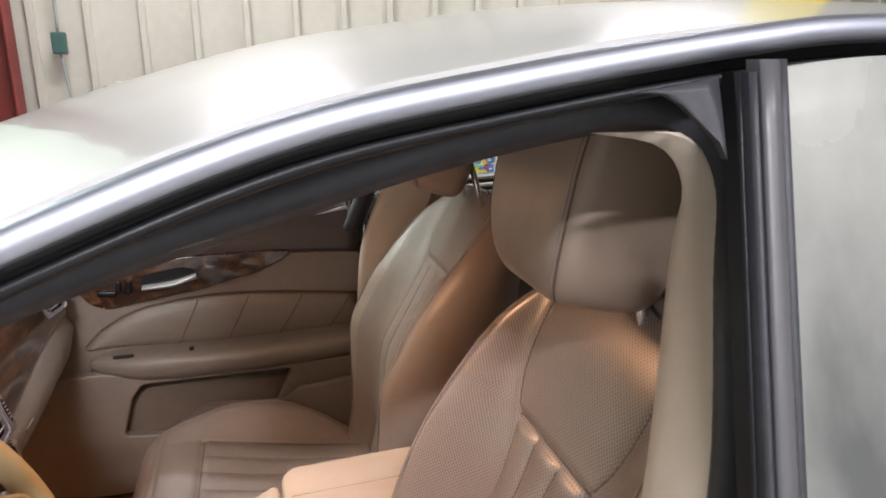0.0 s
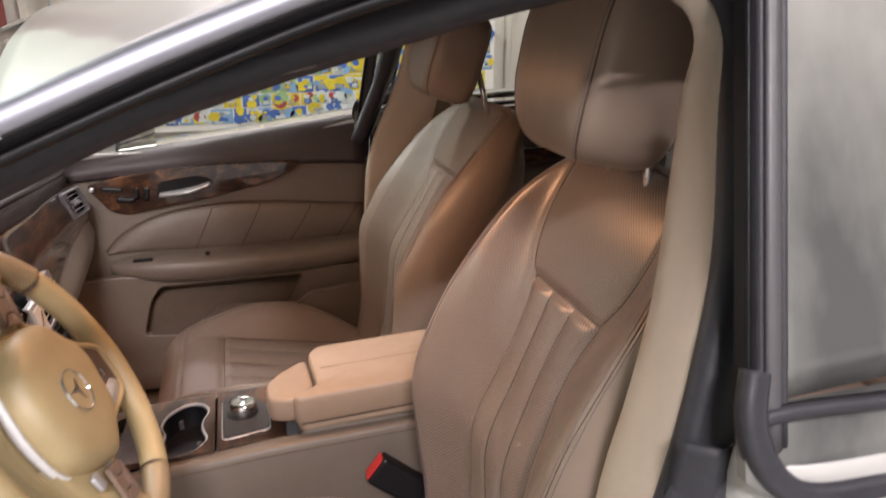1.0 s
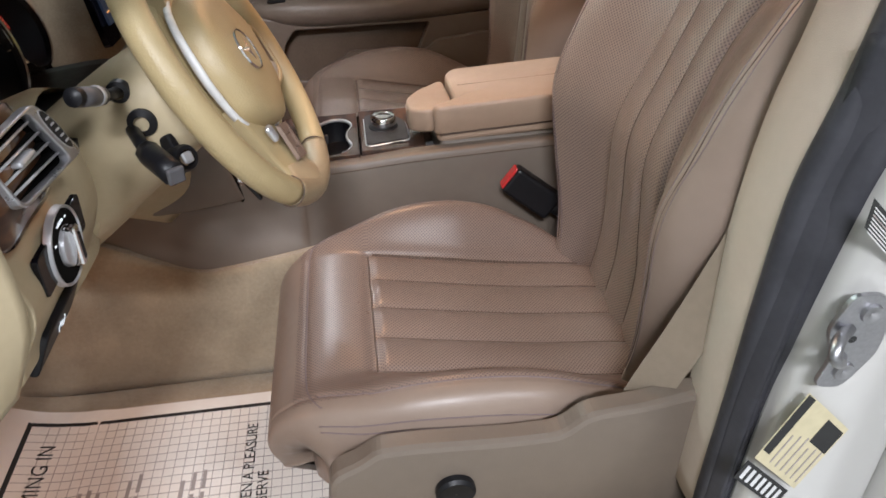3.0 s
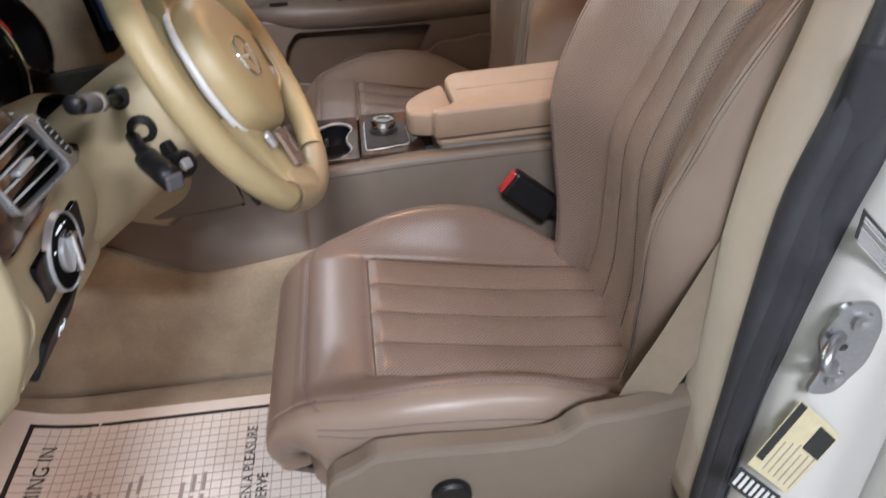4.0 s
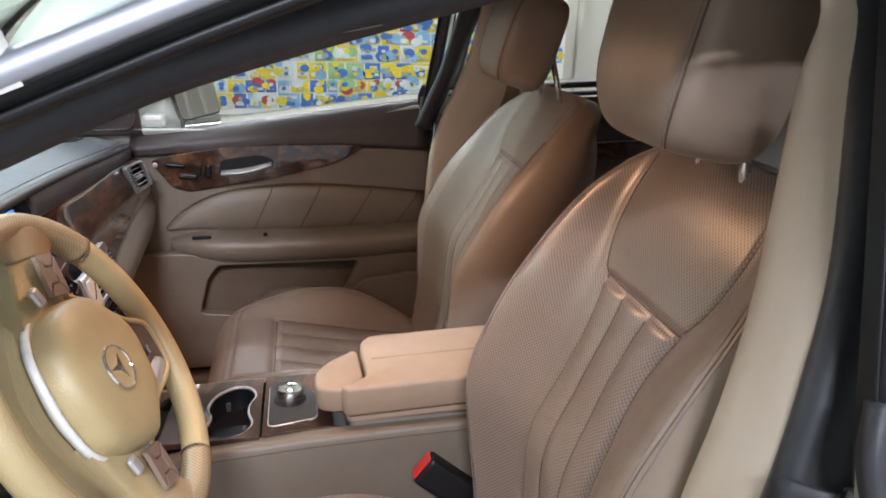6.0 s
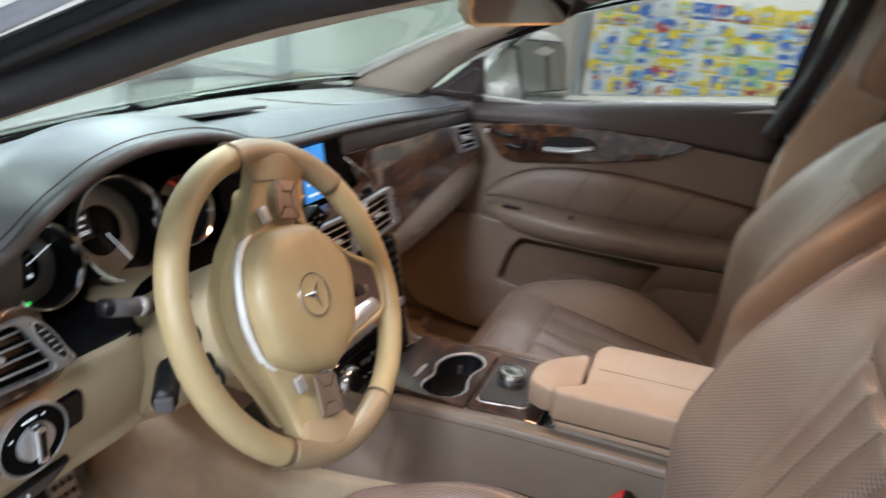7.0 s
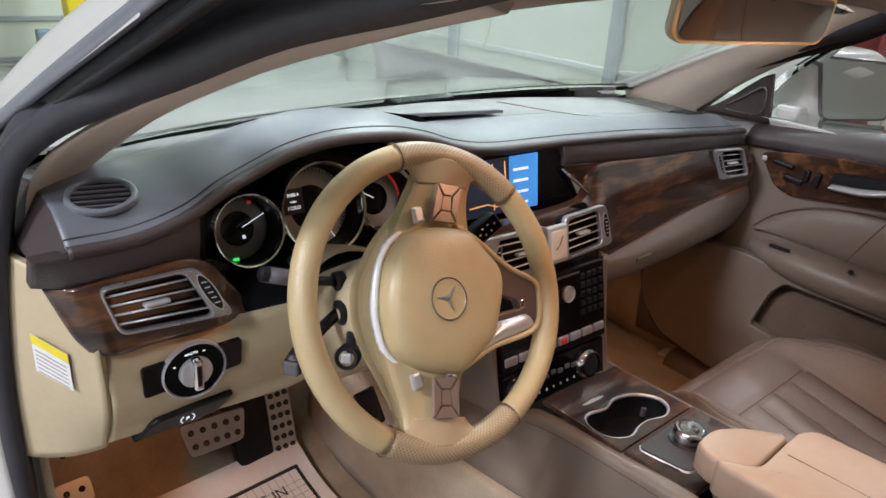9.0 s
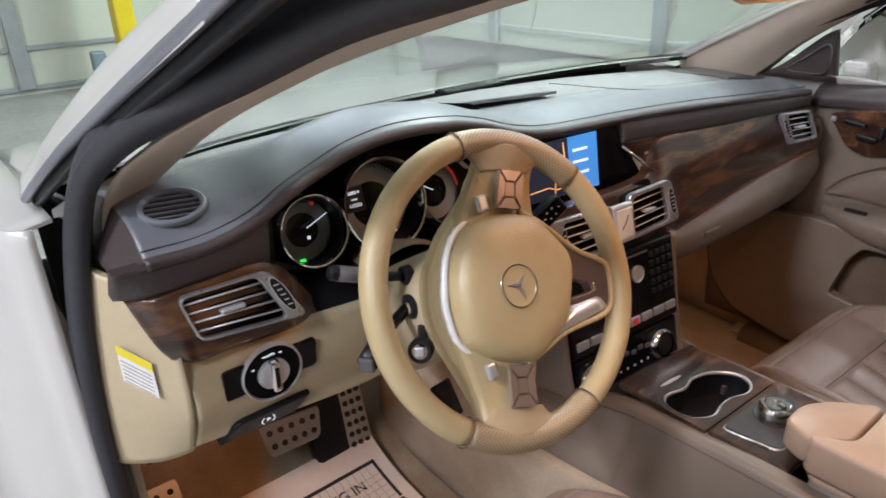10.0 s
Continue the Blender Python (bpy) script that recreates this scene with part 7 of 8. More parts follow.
# carpeted tunnel ahead of the console
for sg in (-1, 1):
    wt = 0.125 if sg < 0 else 0.16
    rows = [[(-1.05, YM + sg * 0.12, z), (-0.85, YM + sg * wt, z), (-0.65, YM + sg * wt, z), (-0.48, YM + sg * wt, z - 0.02)] for z in (0.60, 0.50, 0.40, 0.26)]
    for k, r in enumerate(rows):
        rows[k] = [(x, y + sg * 0.012 * k, z) for x, y, z in r]
    sheet("tunnel_side", rows, 10, 12, M_TRIM, con, "tan tunnel side", thick=(0, -sg * 0.006, 0))
LINE = [(-1.05, 0.600), (-0.85, 0.578), (-0.755, 0.546), (-0.67, 0.498), (-0.597, 0.470), (-0.475, 0.483), (-0.358, 0.503), (-0.24, 0.515)]
sheet("tunnel_carpet", [[(x, -0.213 - 0.030 * f, z + (0.245 - z) * f) for x, z in LINE] for f in (0.0, 0.33, 0.66, 1.0)], 14, 50, M_CARPET, con, "beige carpet on the tunnel", thick=(0, 0.012, 0))
rbox("tunnel_core", (-0.30, YM, 0.40), (0.19, 0.36, 1.2), M_BLACK, con, r=0.01)
# wood top plates: cup holder surround and controller surround


loop = spline([(-0.386, -0.112), (-0.397, -0.090), (-0.390, -0.055), (-0.398, -0.022), (-0.387, 0.017), (-0.356, 0.043), (-0.328, 0.036), (-0.316, 0.009), (-0.325, -0.023), (-0.325, -0.050), (-0.318, -0.082), (-0.333, -0.110), (-0.360, -0.119)], 60, True)
up_c = (-1, 0, 0)


def flat_plate(name, pts, z, depth, m, parent, lab="", holes=(), bevel=0.0):
    return plate(name, [(y, -x) for x, y in pts], (0, 0, z), (0.02, 0, 1), depth, m, parent, lab, up=up_c, bevel=bevel, holes=[[(y, -x) for x, y in h] for h in holes])


flat_plate("wood_top", [(-0.462, -0.128), (-0.456, 0.056), (-0.306, 0.064), (-0.306, -0.124)], 0.612, 0.010, M_WOOD, con, "burl walnut console top", holes=[list(map(tuple, loop))])
flat_plate("wood_top", [(-0.302, -0.122), (-0.302, 0.064), (-0.185, 0.068), (-0.185, -0.116)], 0.616, 0.010, M_WOOD, con, "burl walnut console top", bevel=0.002)
ch = empty("cup_holder", car)
tagged(ch, "double black cup holder with a chrome rim")
tube("rim", [(x, y, 0.6250) for x, y in loop], 0.0036, M_SATIN, ch, "chrome rim", closed=True, n=8)
nlp = len(loop)
verts = [(x, y, 0.622) for x, y in loop] + [(x * 0.98 - 0.006, y * 0.96, 0.53) for x, y in loop]
mesh_part("well", verts, [(k, (k + 1) % nlp, nlp + (k + 1) % nlp, nlp + k) for k in range(nlp)] + [tuple(range(nlp, 2 * nlp))], M_BLACK, ch, "black well")
for x, y in ((-0.40, -0.05), (-0.37, 0.035), (-0.335, -0.05)):
    rbox("grip_tab", (x, y, 0.592), (0.012, 0.018, 0.008), M_GUN, ch, r=0.002, normal=(1, 0, 0))
tube("tray_handle", [(-0.414, -0.098, 0.6245), (-0.412, -0.06, 0.6285), (-0.410, -0.022, 0.6245)], 0.0042, M_SATIN, con, "satin tray handle", steps=12)
rbox("tray_line", (-0.428, -0.03, 0.6225), (0.17, 0.0015, 0.002), M_INK, con, r=0.0, normal=(0, 0, 1), up=(1, 0, 0))
# rotary controller
M_PANEL = mat("dark_satin_panel", (0.035, 0.032, 0.033), 0.5, vary=0.1, spec=0.35)
ctl = empty("rotary_controller", car)
tagged(ctl, "chrome rotary controller on a black panel with a bright rim")
cpts = [(-0.292, -0.104), (-0.292, 0.028), (-0.262, 0.040), (-0.235, 0.024), (-0.214, -0.008), (-0.212, -0.088)]
r2 = rounded([(y, -x) for x, y in cpts], 0.012)
plate("panel", r2, (0, 0, 0.626), (0.02, 0, 1), 0.004, M_PANEL, ctl, "dark satin panel", up=up_c)
tube("panel_rim", [(-b, a, 0.6305 + 0.0) for a, b in r2], 0.0024, M_SATIN, ctl, "bright rim", closed=True, n=8)
kc = (-0.257, -0.026, 0.630)
lathe("knob_base", kc, (0.05, 0, 1), [(0.030, 0), (0.028, 0.006), (0.022, 0.008)], M_BLACK, ctl, n=32)
lathe("knob", kc, (0.05, 0, 1), [(0.022, 0.006), (0.0235, 0.012), (0.0235, 0.024), (0.021, 0.027), (0.019, 0.026), (0.010, 0.0275), (0.0005, 0.028)], M_CHROME, ctl, "chrome ribbed knob", n=40)
for y in (-0.086, -0.060):
    rbox("key", (-0.240, y, 0.6305), (0.024, 0.030, 0.003), M_BLACK, ctl, r=0.002, normal=(0, 0, 1), up=up_c)
rbox("key", (-0.280, -0.066, 0.6305), (0.03, 0.010, 0.003), M_BLACK, ctl, r=0.002, normal=(0, 0, 1), up=up_c)
rbox("key_line", (-0.272, -0.080, 0.6312), (0.022, 0.002, 0.002), M_LITE, ctl, r=0.0, normal=(0, 0, 1), up=up_c)
# armrest in two lids
arm = empty("armrest", car)
tagged(arm, "tan leather armrest in two padded lids")


def pad(name, outline, z0, z1, r, lab="padded tan leather lid"):
    """A lid: upright sides, rounded upper edge and a flat, faintly crowned top."""
    bm = bmesh.new()
    pts = np.array(rounded(outline, r, 6))
    ahead, behind = np.roll(pts, -1, axis=0) - pts, pts - np.roll(pts, 1, axis=0)
    tang = ahead / np.linalg.norm(ahead, axis=1)[:, None] + behind / np.linalg.norm(behind, axis=1)[:, None]
    inw = np.c_[-tang[:, 1], tang[:, 0]]
    inw /= np.linalg.norm(inw, axis=1)[:, None]
    c = pts.mean(axis=0)
    if np.sum((c - pts) * inw) < 0:
        inw = -inw
    rows = []
    for d, z in ((0.003, z0), (0.0, z0 + 0.004), (0.0, z1 - 0.009), (0.0004, z1 - 0.006), (0.0016, z1 - 0.0028), (0.0034, z1 - 0.0008), (0.0052, z1)):
        rows.append([bm.verts.new((q[0], q[1], z + 0.012 * (q[0] + 0.2) / 0.35)) for q in pts + inw * d])
    m = len(pts)
    for a, b in zip(rows, rows[1:]):
        for k in range(m):
            bm.faces.new((a[k], a[(k + 1) % m], b[(k + 1) % m], b[k]))
    for row, z in ((rows[-1], z1 + 0.0005), (rows[0], z0)):
        mid = bm.verts.new((c[0], c[1], z + 0.012 * (c[0] + 0.2) / 0.35))
        for k in range(m):
            bm.faces.new((row[k], row[(k + 1) % m], mid))
    bmesh.ops.recalc_face_normals(bm, faces=bm.faces)
    return part(name, bm, M_ARM, arm, lab, smooth=True)


M_ARM = leather("armrest_leather", (0.40, 0.285, 0.205), 0.45, grain=500, strength=0.2)
pad("front_lid", [(-0.212, -0.096), (-0.214, -0.045), (-0.190, -0.008), (-0.145, 0.026), (-0.134, 0.020), (-0.130, -0.080), (-0.172, -0.112)], 0.650, 0.694, 0.016)
pad("rear_lid", [(-0.172, -0.112), (-0.163, -0.124), (0.22, -0.122), (0.22, 0.064), (-0.112, 0.062), (-0.130, 0.036), (-0.126, -0.084)], 0.649, 0.702, 0.016)
pad("lid_body", [(-0.165, -0.119), (0.22, -0.119), (0.22, 0.058), (-0.165, 0.058)], 0.632, 0.651, 0.02)
tube("lid_seam", [(x, -0.030, 0.7016 + 0.012 * (x + 0.2) / 0.35) for x in (-0.114, 0.0, 0.1, 0.21)], 0.0013, M_SEAM, arm, n=5)
tube("lid_gap", spline([(-0.160, -0.1225, 0.6510), (-0.1, -0.1225, 0.653), (0.2, -0.121, 0.663)], 20), 0.0016, M_SEAM, arm, n=5)
rbox("bin", (0.02, YM - 0.005, 0.60), (0.17, 0.08, 0.36), M_TRIM, con, r=0.01)

# ---- floor, pedals, paper mat ----
pan = empty("car_floor", car)
tagged(pan, "beige carpeted car floor")
rbox("pedal_housing", (-1.005, -0.405, 0.37), (0.085, 0.20, 0.04), M_BLACK, pan, "black plastic pedal housing", r=0.012, normal=(1, 0, 0.35))
sheet("floor_carpet", [[(x, y, z + 0.004 * math.sin(9 * x + 5 * y)) for y in (-0.80, -0.5, -0.2, 0.1, 0.4, 0.80)] for x, z in ((-1.22, 0.52), (-1.14, 0.38), (-1.02, 0.275), (-0.85, 0.245), (-0.4, 0.24), (0.2, 0.24), (0.8, 0.24), (1.25, 0.25))], 40, 30, M_CARPET, pan, "beige carpet", thick=(0, 0, -0.02))
sheet("bulkhead", [[(-1.18, y, z) for y in (-0.80, -0.3, 0.25, 0.74)] for z in (0.42, 0.7, 0.95)], 6, 8, M_BLACK, pan, thick=(-0.01, 0, 0))
for sg in (-1, 1):
    yk = YC + sg * (0.775 if sg < 0 else 0.822)
    sheet("kick_panel", [[(x, yk, z) for x in ((-1.20, -0.95, -0.72) if sg < 0 else (-1.20, -0.95, -0.58))] for z in ((0.24, 0.5, 0.72) if sg < 0 else (0.24, 0.5, 0.82))], 6, 6, M_CARPET, pan, "beige kick panel", thick=(0, sg * 0.01, 0))
    yk = YC + sg * 0.775
    # passenger sill takes the darker trim colour in place of the footwell's shade
    sheet("inner_sill", [[(x, yk + sg * d, z) for x in (-0.72, -0.2, 0.5, 1.1)] for d, z in (((-0.05, 0.24), (-0.045, 0.36), (-0.03, 0.405), (0.05, 0.412)) if sg < 0 else ((-0.02, 0.24), (-0.015, 0.262), (0.0, 0.276), (0.06, 0.280)))], 8, 10, M_PLAS if sg < 0 else M_TRIM, pan, "beige sill trim" if sg < 0 else "sill trim with footwell shade in its colour", thick=(0, 0, -0.006))


def pedal(name, lab, corners, n, rows_, cols):
    p = empty(name, car)
    tagged(p, lab)
    o = Vector(np.mean(corners, axis=0))
    u2, v2, n2 = basis(n)
    out = [((Vector(c) - o).dot(u2), (Vector(c) - o).dot(v2)) for c in corners]
    plate("plate", rounded(out, 0.012), o, n, 0.008, M_PEDAL, p, "brushed steel plate", bevel=0.002)
    q = np.array(out)
    for i in range(rows_):
        for j in range(cols):
            f, g2 = (i + 0.7) / (rows_ + 0.4), (j + 0.7) / (cols + 0.4)
            a = (q[0] * (1 - g2) + q[1] * g2) * (1 - f) + (q[3] * (1 - g2) + q[2] * g2) * f
            lathe("rubber_stud", o + u2 * float(a[0]) + v2 * float(a[1]) + n2 * 0.008, n, [(0.0062, 0), (0.0055, 0.003), (0.0005, 0.0035)], M_TYRE, p, n=10)
    tube("arm", [o - n2 * 0.002, o - n2 * 0.06 + Vector((-0.03, 0, 0.10)), o + Vector((-0.16, 0, 0.28))], 0.011, M_BLACK, p, steps=10)


pedal("accelerator_pedal", "long brushed accelerator pedal with black rubber studs", [(-0.965, -0.372, 0.29), (-0.965, -0.315, 0.285), (-1.01, -0.312, 0.43), (-1.01, -0.366, 0.43)], (1, 0, 0.33), 6, 3)
pedal("brake_pedal", "wide brushed brake pedal with black rubber studs", [(-0.93, -0.555, 0.400), (-0.93, -0.450, 0.398), (-0.955, -0.436, 0.455), (-0.955, -0.565, 0.462)], (1, 0, 0.40), 2, 5)
pedal("foot_rest", "brushed footrest with black rubber studs", [(-1.00, -0.765, 0.215), (-1.00, -0.700, 0.215), (-1.09, -0.700, 0.325), (-1.09, -0.765, 0.325)], (1, 0, 0.8), 4, 2)
rbox("pedal_box", (-1.08, -0.40, 0.40), (0.05, 0.22, 0.08), M_BLACK, pan, r=0.02)

pm = empty("paper_floor_mat")
tagged(pm, "white printed paper floor mat lying in the footwell", "floor mat")


def mat_z(x, y):
    lift = float(np.interp(x, [-1.02, -0.96, -0.90, -0.84, -0.4], [0.335, 0.300, 0.276, 0.266, 0.262]))
    return lift + 0.006 * math.sin(7 * y + 3) * (1 if x < -0.8 else 0.4)


MY0, MY1, MX0, MX1 = -0.735, -0.315, -0.975, -0.36
xs, ys = np.linspace(MX0, MX1, 30), np.linspace(MY0, MY1, 22)


def on_mat(x, y, h):
    return (x, y, mat_z(x, y) + h)


def mat_patch(name, x0, x1, y0, y1, h, m, lab="", nx=12, ny=8):
    X, Y = np.linspace(x0, x1, nx), np.linspace(y0, y1, ny)
    v = [on_mat(x, y, h) for x in X for y in Y] + [on_mat(x, y, h - 0.0006) for x in X for y in Y]
    f = grid_faces(nx, ny)
    k = nx * ny
    f = [tuple(reversed(q)) for q in f] + [tuple(a + k for a in q) for q in f]
    return mesh_part(name, v, f, m, pm, lab)


mat_patch("sheet", MX0, MX1, MY0, MY1, 0.0, M_PAPER, "white paper", 30, 22)
bw = 0.007
x0, x1, y0, y1 = MX0 + 0.058, MX1 - 0.03, MY0 + 0.03, MY1 - 0.027
for a in ((x0, x0 + bw, y0, y1), (x1 - bw, x1, y0, y1), (x0 + bw, x1 - bw, y0, y0 + bw), (x0 + bw, x1 - bw, y1 - bw, y1)):
    mat_patch("border_bar", *a, 0.0012, M_INK, "black printed border", 14, 10)
gx = np.arange(x0 + 0.018, x1 - 0.01, 0.016)
for x in gx:
    mat_patch("grid_line", x, x + 0.0009, y0 + bw, y1 - bw, 0.0009, M_INKG, "", 2, 10)
for y in np.arange(y0 + 0.018, y1 - 0.01, 0.016):
    mat_patch("grid_line", x0 + bw, x1 - bw, y, y + 0.0009, 0.0009, M_INKG, "", 14, 2)


def mat_words(words, x, y, height, turn):
    ob = text_part("printed_line", words, (0, 0, 0), (0, 0, 1), (0, 1, 0), height, M_INK, pm, depth=0.0002, align="RIGHT", stretch=0.88)
    for v in ob.data.vertices:
        a, b = v.co.x, v.co.y
        if turn:
            px, py = x - b, y + a
        else:
            px, py = x + a, y + b
        v.co = (px, py, mat_z(px, py) + 0.0016)
    return ob


mat_words("COMING IN", -0.872, -0.389, 0.025, True)
mat_words("BEEN A PLEASURE", -0.536, -0.389, 0.018, True)
mat_words("SERVE", -0.512, -0.492, 0.018, True)
for x, end in ((-0.800, -0.492), (-0.786, -0.488), (-0.772, -0.496), (-0.726, -0.480), (-0.711, -0.468), (-0.642, -0.492), (-0.625, -0.478), (-0.609, -0.476)):
    for a, b in ((0.0, 0.035), (0.042, 0.058), (0.065, 0.112), (0.119, 0.150)):
        mat_patch("lettering_bar", x, x + 0.006, end - b, end - a, 0.0014, M_INKG, "", 2, 4)

# ---- passenger door inside ----
pd = empty("passenger_door", car)
tagged(pd, "closed passenger door with tan leather, dark top and burl walnut")
PN = (0, -1, 0)


def py(z):
    """Depth of the door's inner face by height."""
    return float(np.interp(z, [0.30, 0.45, 0.60, 0.68, 0.80, 0.92, 1.04], [0.775, 0.775, 0.775, 0.770, 0.778, 0.785, 0.815]))


def on_door(name, outline, out, depth, m, lab="", bevel=0.0, holes=(), r=0.006):
    """A piece of trim by an outline of (x, z), standing out from the door."""
    zc = np.mean([z for _, z in outline])
    pts = rounded([(x, z) for x, z in outline], r)
    return plate(name, pts, (0, py(zc) - out, 0), PN, depth, m, pd, lab, bevel=bevel, holes=holes)


DX = (-0.865, -0.66, -0.5, -0.3, -0.1, 0.06, 0.135)
rows = []
for z, off in ((0.28, 0.01), (0.40, 0.0), (0.55, 0.0), (0.66, 0.0), (0.78, 0.0), (0.86, 0.002), (0.92, 0.0)):
    rows.append([(x, py(z) + off, z) for x in DX])
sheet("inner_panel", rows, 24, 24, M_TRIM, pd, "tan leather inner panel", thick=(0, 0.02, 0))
TOPB = [[(-0.655, py(0.90), 0.902), (-0.50, py(0.91), 0.912), (-0.3, py(0.92), 0.922), (-0.1, py(0.92), 0.924), (0.125, py(0.91), 0.908)],
        [(-0.655, 0.782, 0.925), (-0.50, 0.785, 0.94), (-0.3, 0.79, 0.955), (-0.1, 0.792, 0.967), (0.132, 0.795, 0.975)],
        [(-0.655, 0.80, 0.945), (-0.50, 0.803, 0.962), (-0.3, 0.81, 0.988), (-0.1, 0.815, 1.013), (0.140, 0.82, 1.040)],
        [(-0.655, 0.83, 0.95), (-0.50, 0.835, 0.966), (-0.3, 0.84, 0.992), (-0.1, 0.845, 1.017), (0.140, 0.85, 1.044)]]
TOPB = [[(x, y - (0.012 if k < 2 else 0.006), z) for x, y, z in r] for k, r in enumerate(TOPB)]
sheet("upper_band", TOPB, 14, 24, M_BROWN, pd, "dark brown leather upper band", thick=(0, 0.012, 0))
on_door("wood_trim", [(-0.608, 0.893), (-0.560, 0.825), (-0.520, 0.810), (-0.293, 0.842), (-0.150, 0.872), (-0.075, 0.907), (-0.056, 0.928), (-0.12, 0.932), (-0.28, 0.933), (-0.42, 0.926), (-0.54, 0.911)], 0.010, 0.010, M_WOOD, "burl walnut door trim", bevel=0.003, r=0.014)
tube("ambient_strip", spline([(-0.53, py(0.81) - 0.008, 0.812), (-0.40, py(0.82) - 0.008, 0.828), (-0.293, py(0.84) - 0.008, 0.845), (-0.15, py(0.87) - 0.008, 0.874)], 20), 0.0008, M_AMBER, pd, "glowing amber light line", n=6)
on_door("handle_recess", [(-0.440, 0.852), (-0.300, 0.870), (-0.290, 0.890), (-0.330, 0.905), (-0.430, 0.893)], 0.0215, 0.002, M_BLACK, "black handle recess", r=0.012)
sheet("door_handle", [[(-0.430, py(.87) - 0.028, 0.866), (-0.36, py(.87) - 0.034, 0.875), (-0.300, py(.87) - 0.030, 0.888)], [(-0.432, py(.87) - 0.036, 0.858), (-0.36, py(.87) - 0.044, 0.866), (-0.298, py(.87) - 0.036, 0.882)], [(-0.430, py(.87) - 0.028, 0.852), (-0.36, py(.87) - 0.034, 0.858), (-0.300, py(.87) - 0.028, 0.872)]], 8, 14, M_SATIN, pd, "polished chrome inner handle", thick=(0, 0.006, 0))
for x, z, w, h in ((-0.545, 0.882, 0.05, 0.010), (-0.515, 0.852, 0.045, 0.014), (-0.487, 0.868, 0.012, 0.030), (-0.463, 0.865, 0.014, 0.036)):
    rbox("seat_key", (x, py(.87) - 0.0235, z), (w, h, 0.012), M_BLACK, pd, "black seat adjuster key", r=0.004, normal=PN, up=(0.1, 0, 1))
rbox("memory_key", (-0.594, py(.87) - 0.022, 0.884), (0.012, 0.012, 0.008), M_SATIN, pd, r=0.003, normal=PN)
tube("door_edge_seal", spline([(-0.80, 0.768, 0.62), (-0.850, 0.767, 0.55), (-0.862, 0.767, 0.47), (-0.832, 0.767, 0.388), (-0.764, 0.767, 0.318), (-0.612, 0.766, 0.292), (-0.40, 0.766, 0.286)], 50), 0.008, M_RUBBER, pd, "black rubber edge seal", n=8)
# quilted inset
QT = [(-0.585, 0.708), (-0.540, 0.752), (-0.455, 0.795), (-0.340, 0.815), (-0.17, 0.818), (0.115, 0.790)]
QB = [(-0.565, 0.704), (-0.47, 0.698), (-0.38, 0.692), (-0.24, 0.684), (-0.07, 0.682), (0.115, 0.684)]
rows = [[(lerp(b[0], t[0], q), 0.776 - 0.016 * math.sin(math.pi * q) ** 0.6, lerp(b[1], t[1], q)) for b, t in zip(QB, QT)] for q in np.linspace(0, 1, 7)]
sheet("quilted_inset", rows, 16, 60, M_TRIM, pd, "tan leather quilted inset", thick=(0, 0.01, 0))
tube("inset_seam", spline([(x, 0.7735, z + 0.002) for x, z in QT], 40), 0.0022, M_SEAM, pd, n=6)
for x, lean in ((-0.36, 0.06), (-0.24, 0.07), (-0.11, 0.08), (0.02, 0.08)):
    z0_, z1_ = float(np.interp(x, [p[0] for p in QB], [p[1] for p in QB])), float(np.interp(x + lean, [p[0] for p in QT], [p[1] for p in QT]))
    tube("quilt_seam", [(lerp(x, x + lean, q), 0.776 - 0.0165 * math.sin(math.pi * q) ** 0.6, lerp(z0_, z1_, q)) for q in np.linspace(0.04, 0.96, 9)], 0.0016, M_SEAM, pd, n=5)
# armrest shelf
rows = []
for out, z in ((0.0, 0.700), (0.030, 0.698), (0.055, 0.690), (0.070, 0.672), (0.070, 0.645), (0.052, 0.622), (0.010, 0.606)):
    row = []
    for x, f, dz in ((-0.575, 0.35, 0.010), (-0.52, 0.75, 0.006), (-0.42, 1.0, 0), (-0.25, 1.0, -0.004), (-0.05, 1.0, 0.0), (0.12, 0.95, 0.010)):
        row.append((x, 0.772 - out * f, lerp(0.655, z, f) + dz))
    rows.append(row)
sheet("armrest_shelf", rows, 30, 40, M_TRIM, pd, "tan leather door armrest", thick=(0, 0.006, 0))
rbox("pull_slot", (-0.490, 0.722, 0.694), (0.05, 0.010, 0.006), M_BLACK, pd, r=0.003, normal=(0, -0.5, 1), up=(0, 1, 0))
rbox("pull_slot", (-0.325, 0.716, 0.699), (0.012, 0.012, 0.006), M_BLACK, pd, r=0.003, normal=(0, -0.5, 1), up=(0, 1, 0))
# lower pocket
# brown carpet darkened to carry the shade under the overhanging armrest
M_POCKET = mat("brown_pocket_carpet_shaded", (0.13, 0.095, 0.068), 0.9, vary=0.15, scale=12, bump=0.5, bump_scale=800)
POCKET = rounded([(-0.455, 0.612), (-0.484, 0.575), (-0.512, 0.475), (-0.352, 0.457), (-0.160, 0.487), (-0.122, 0.512), (-0.076, 0.610)], 0.012)
on_door("pocket_recess", [(-0.55, 0.43), (-0.52, 0.63), (-0.05, 0.63), (-0.10, 0.45)], 0.004, 0.003, M_POCKET, "brown map pocket with the recess's shade in its colour", r=0.02)
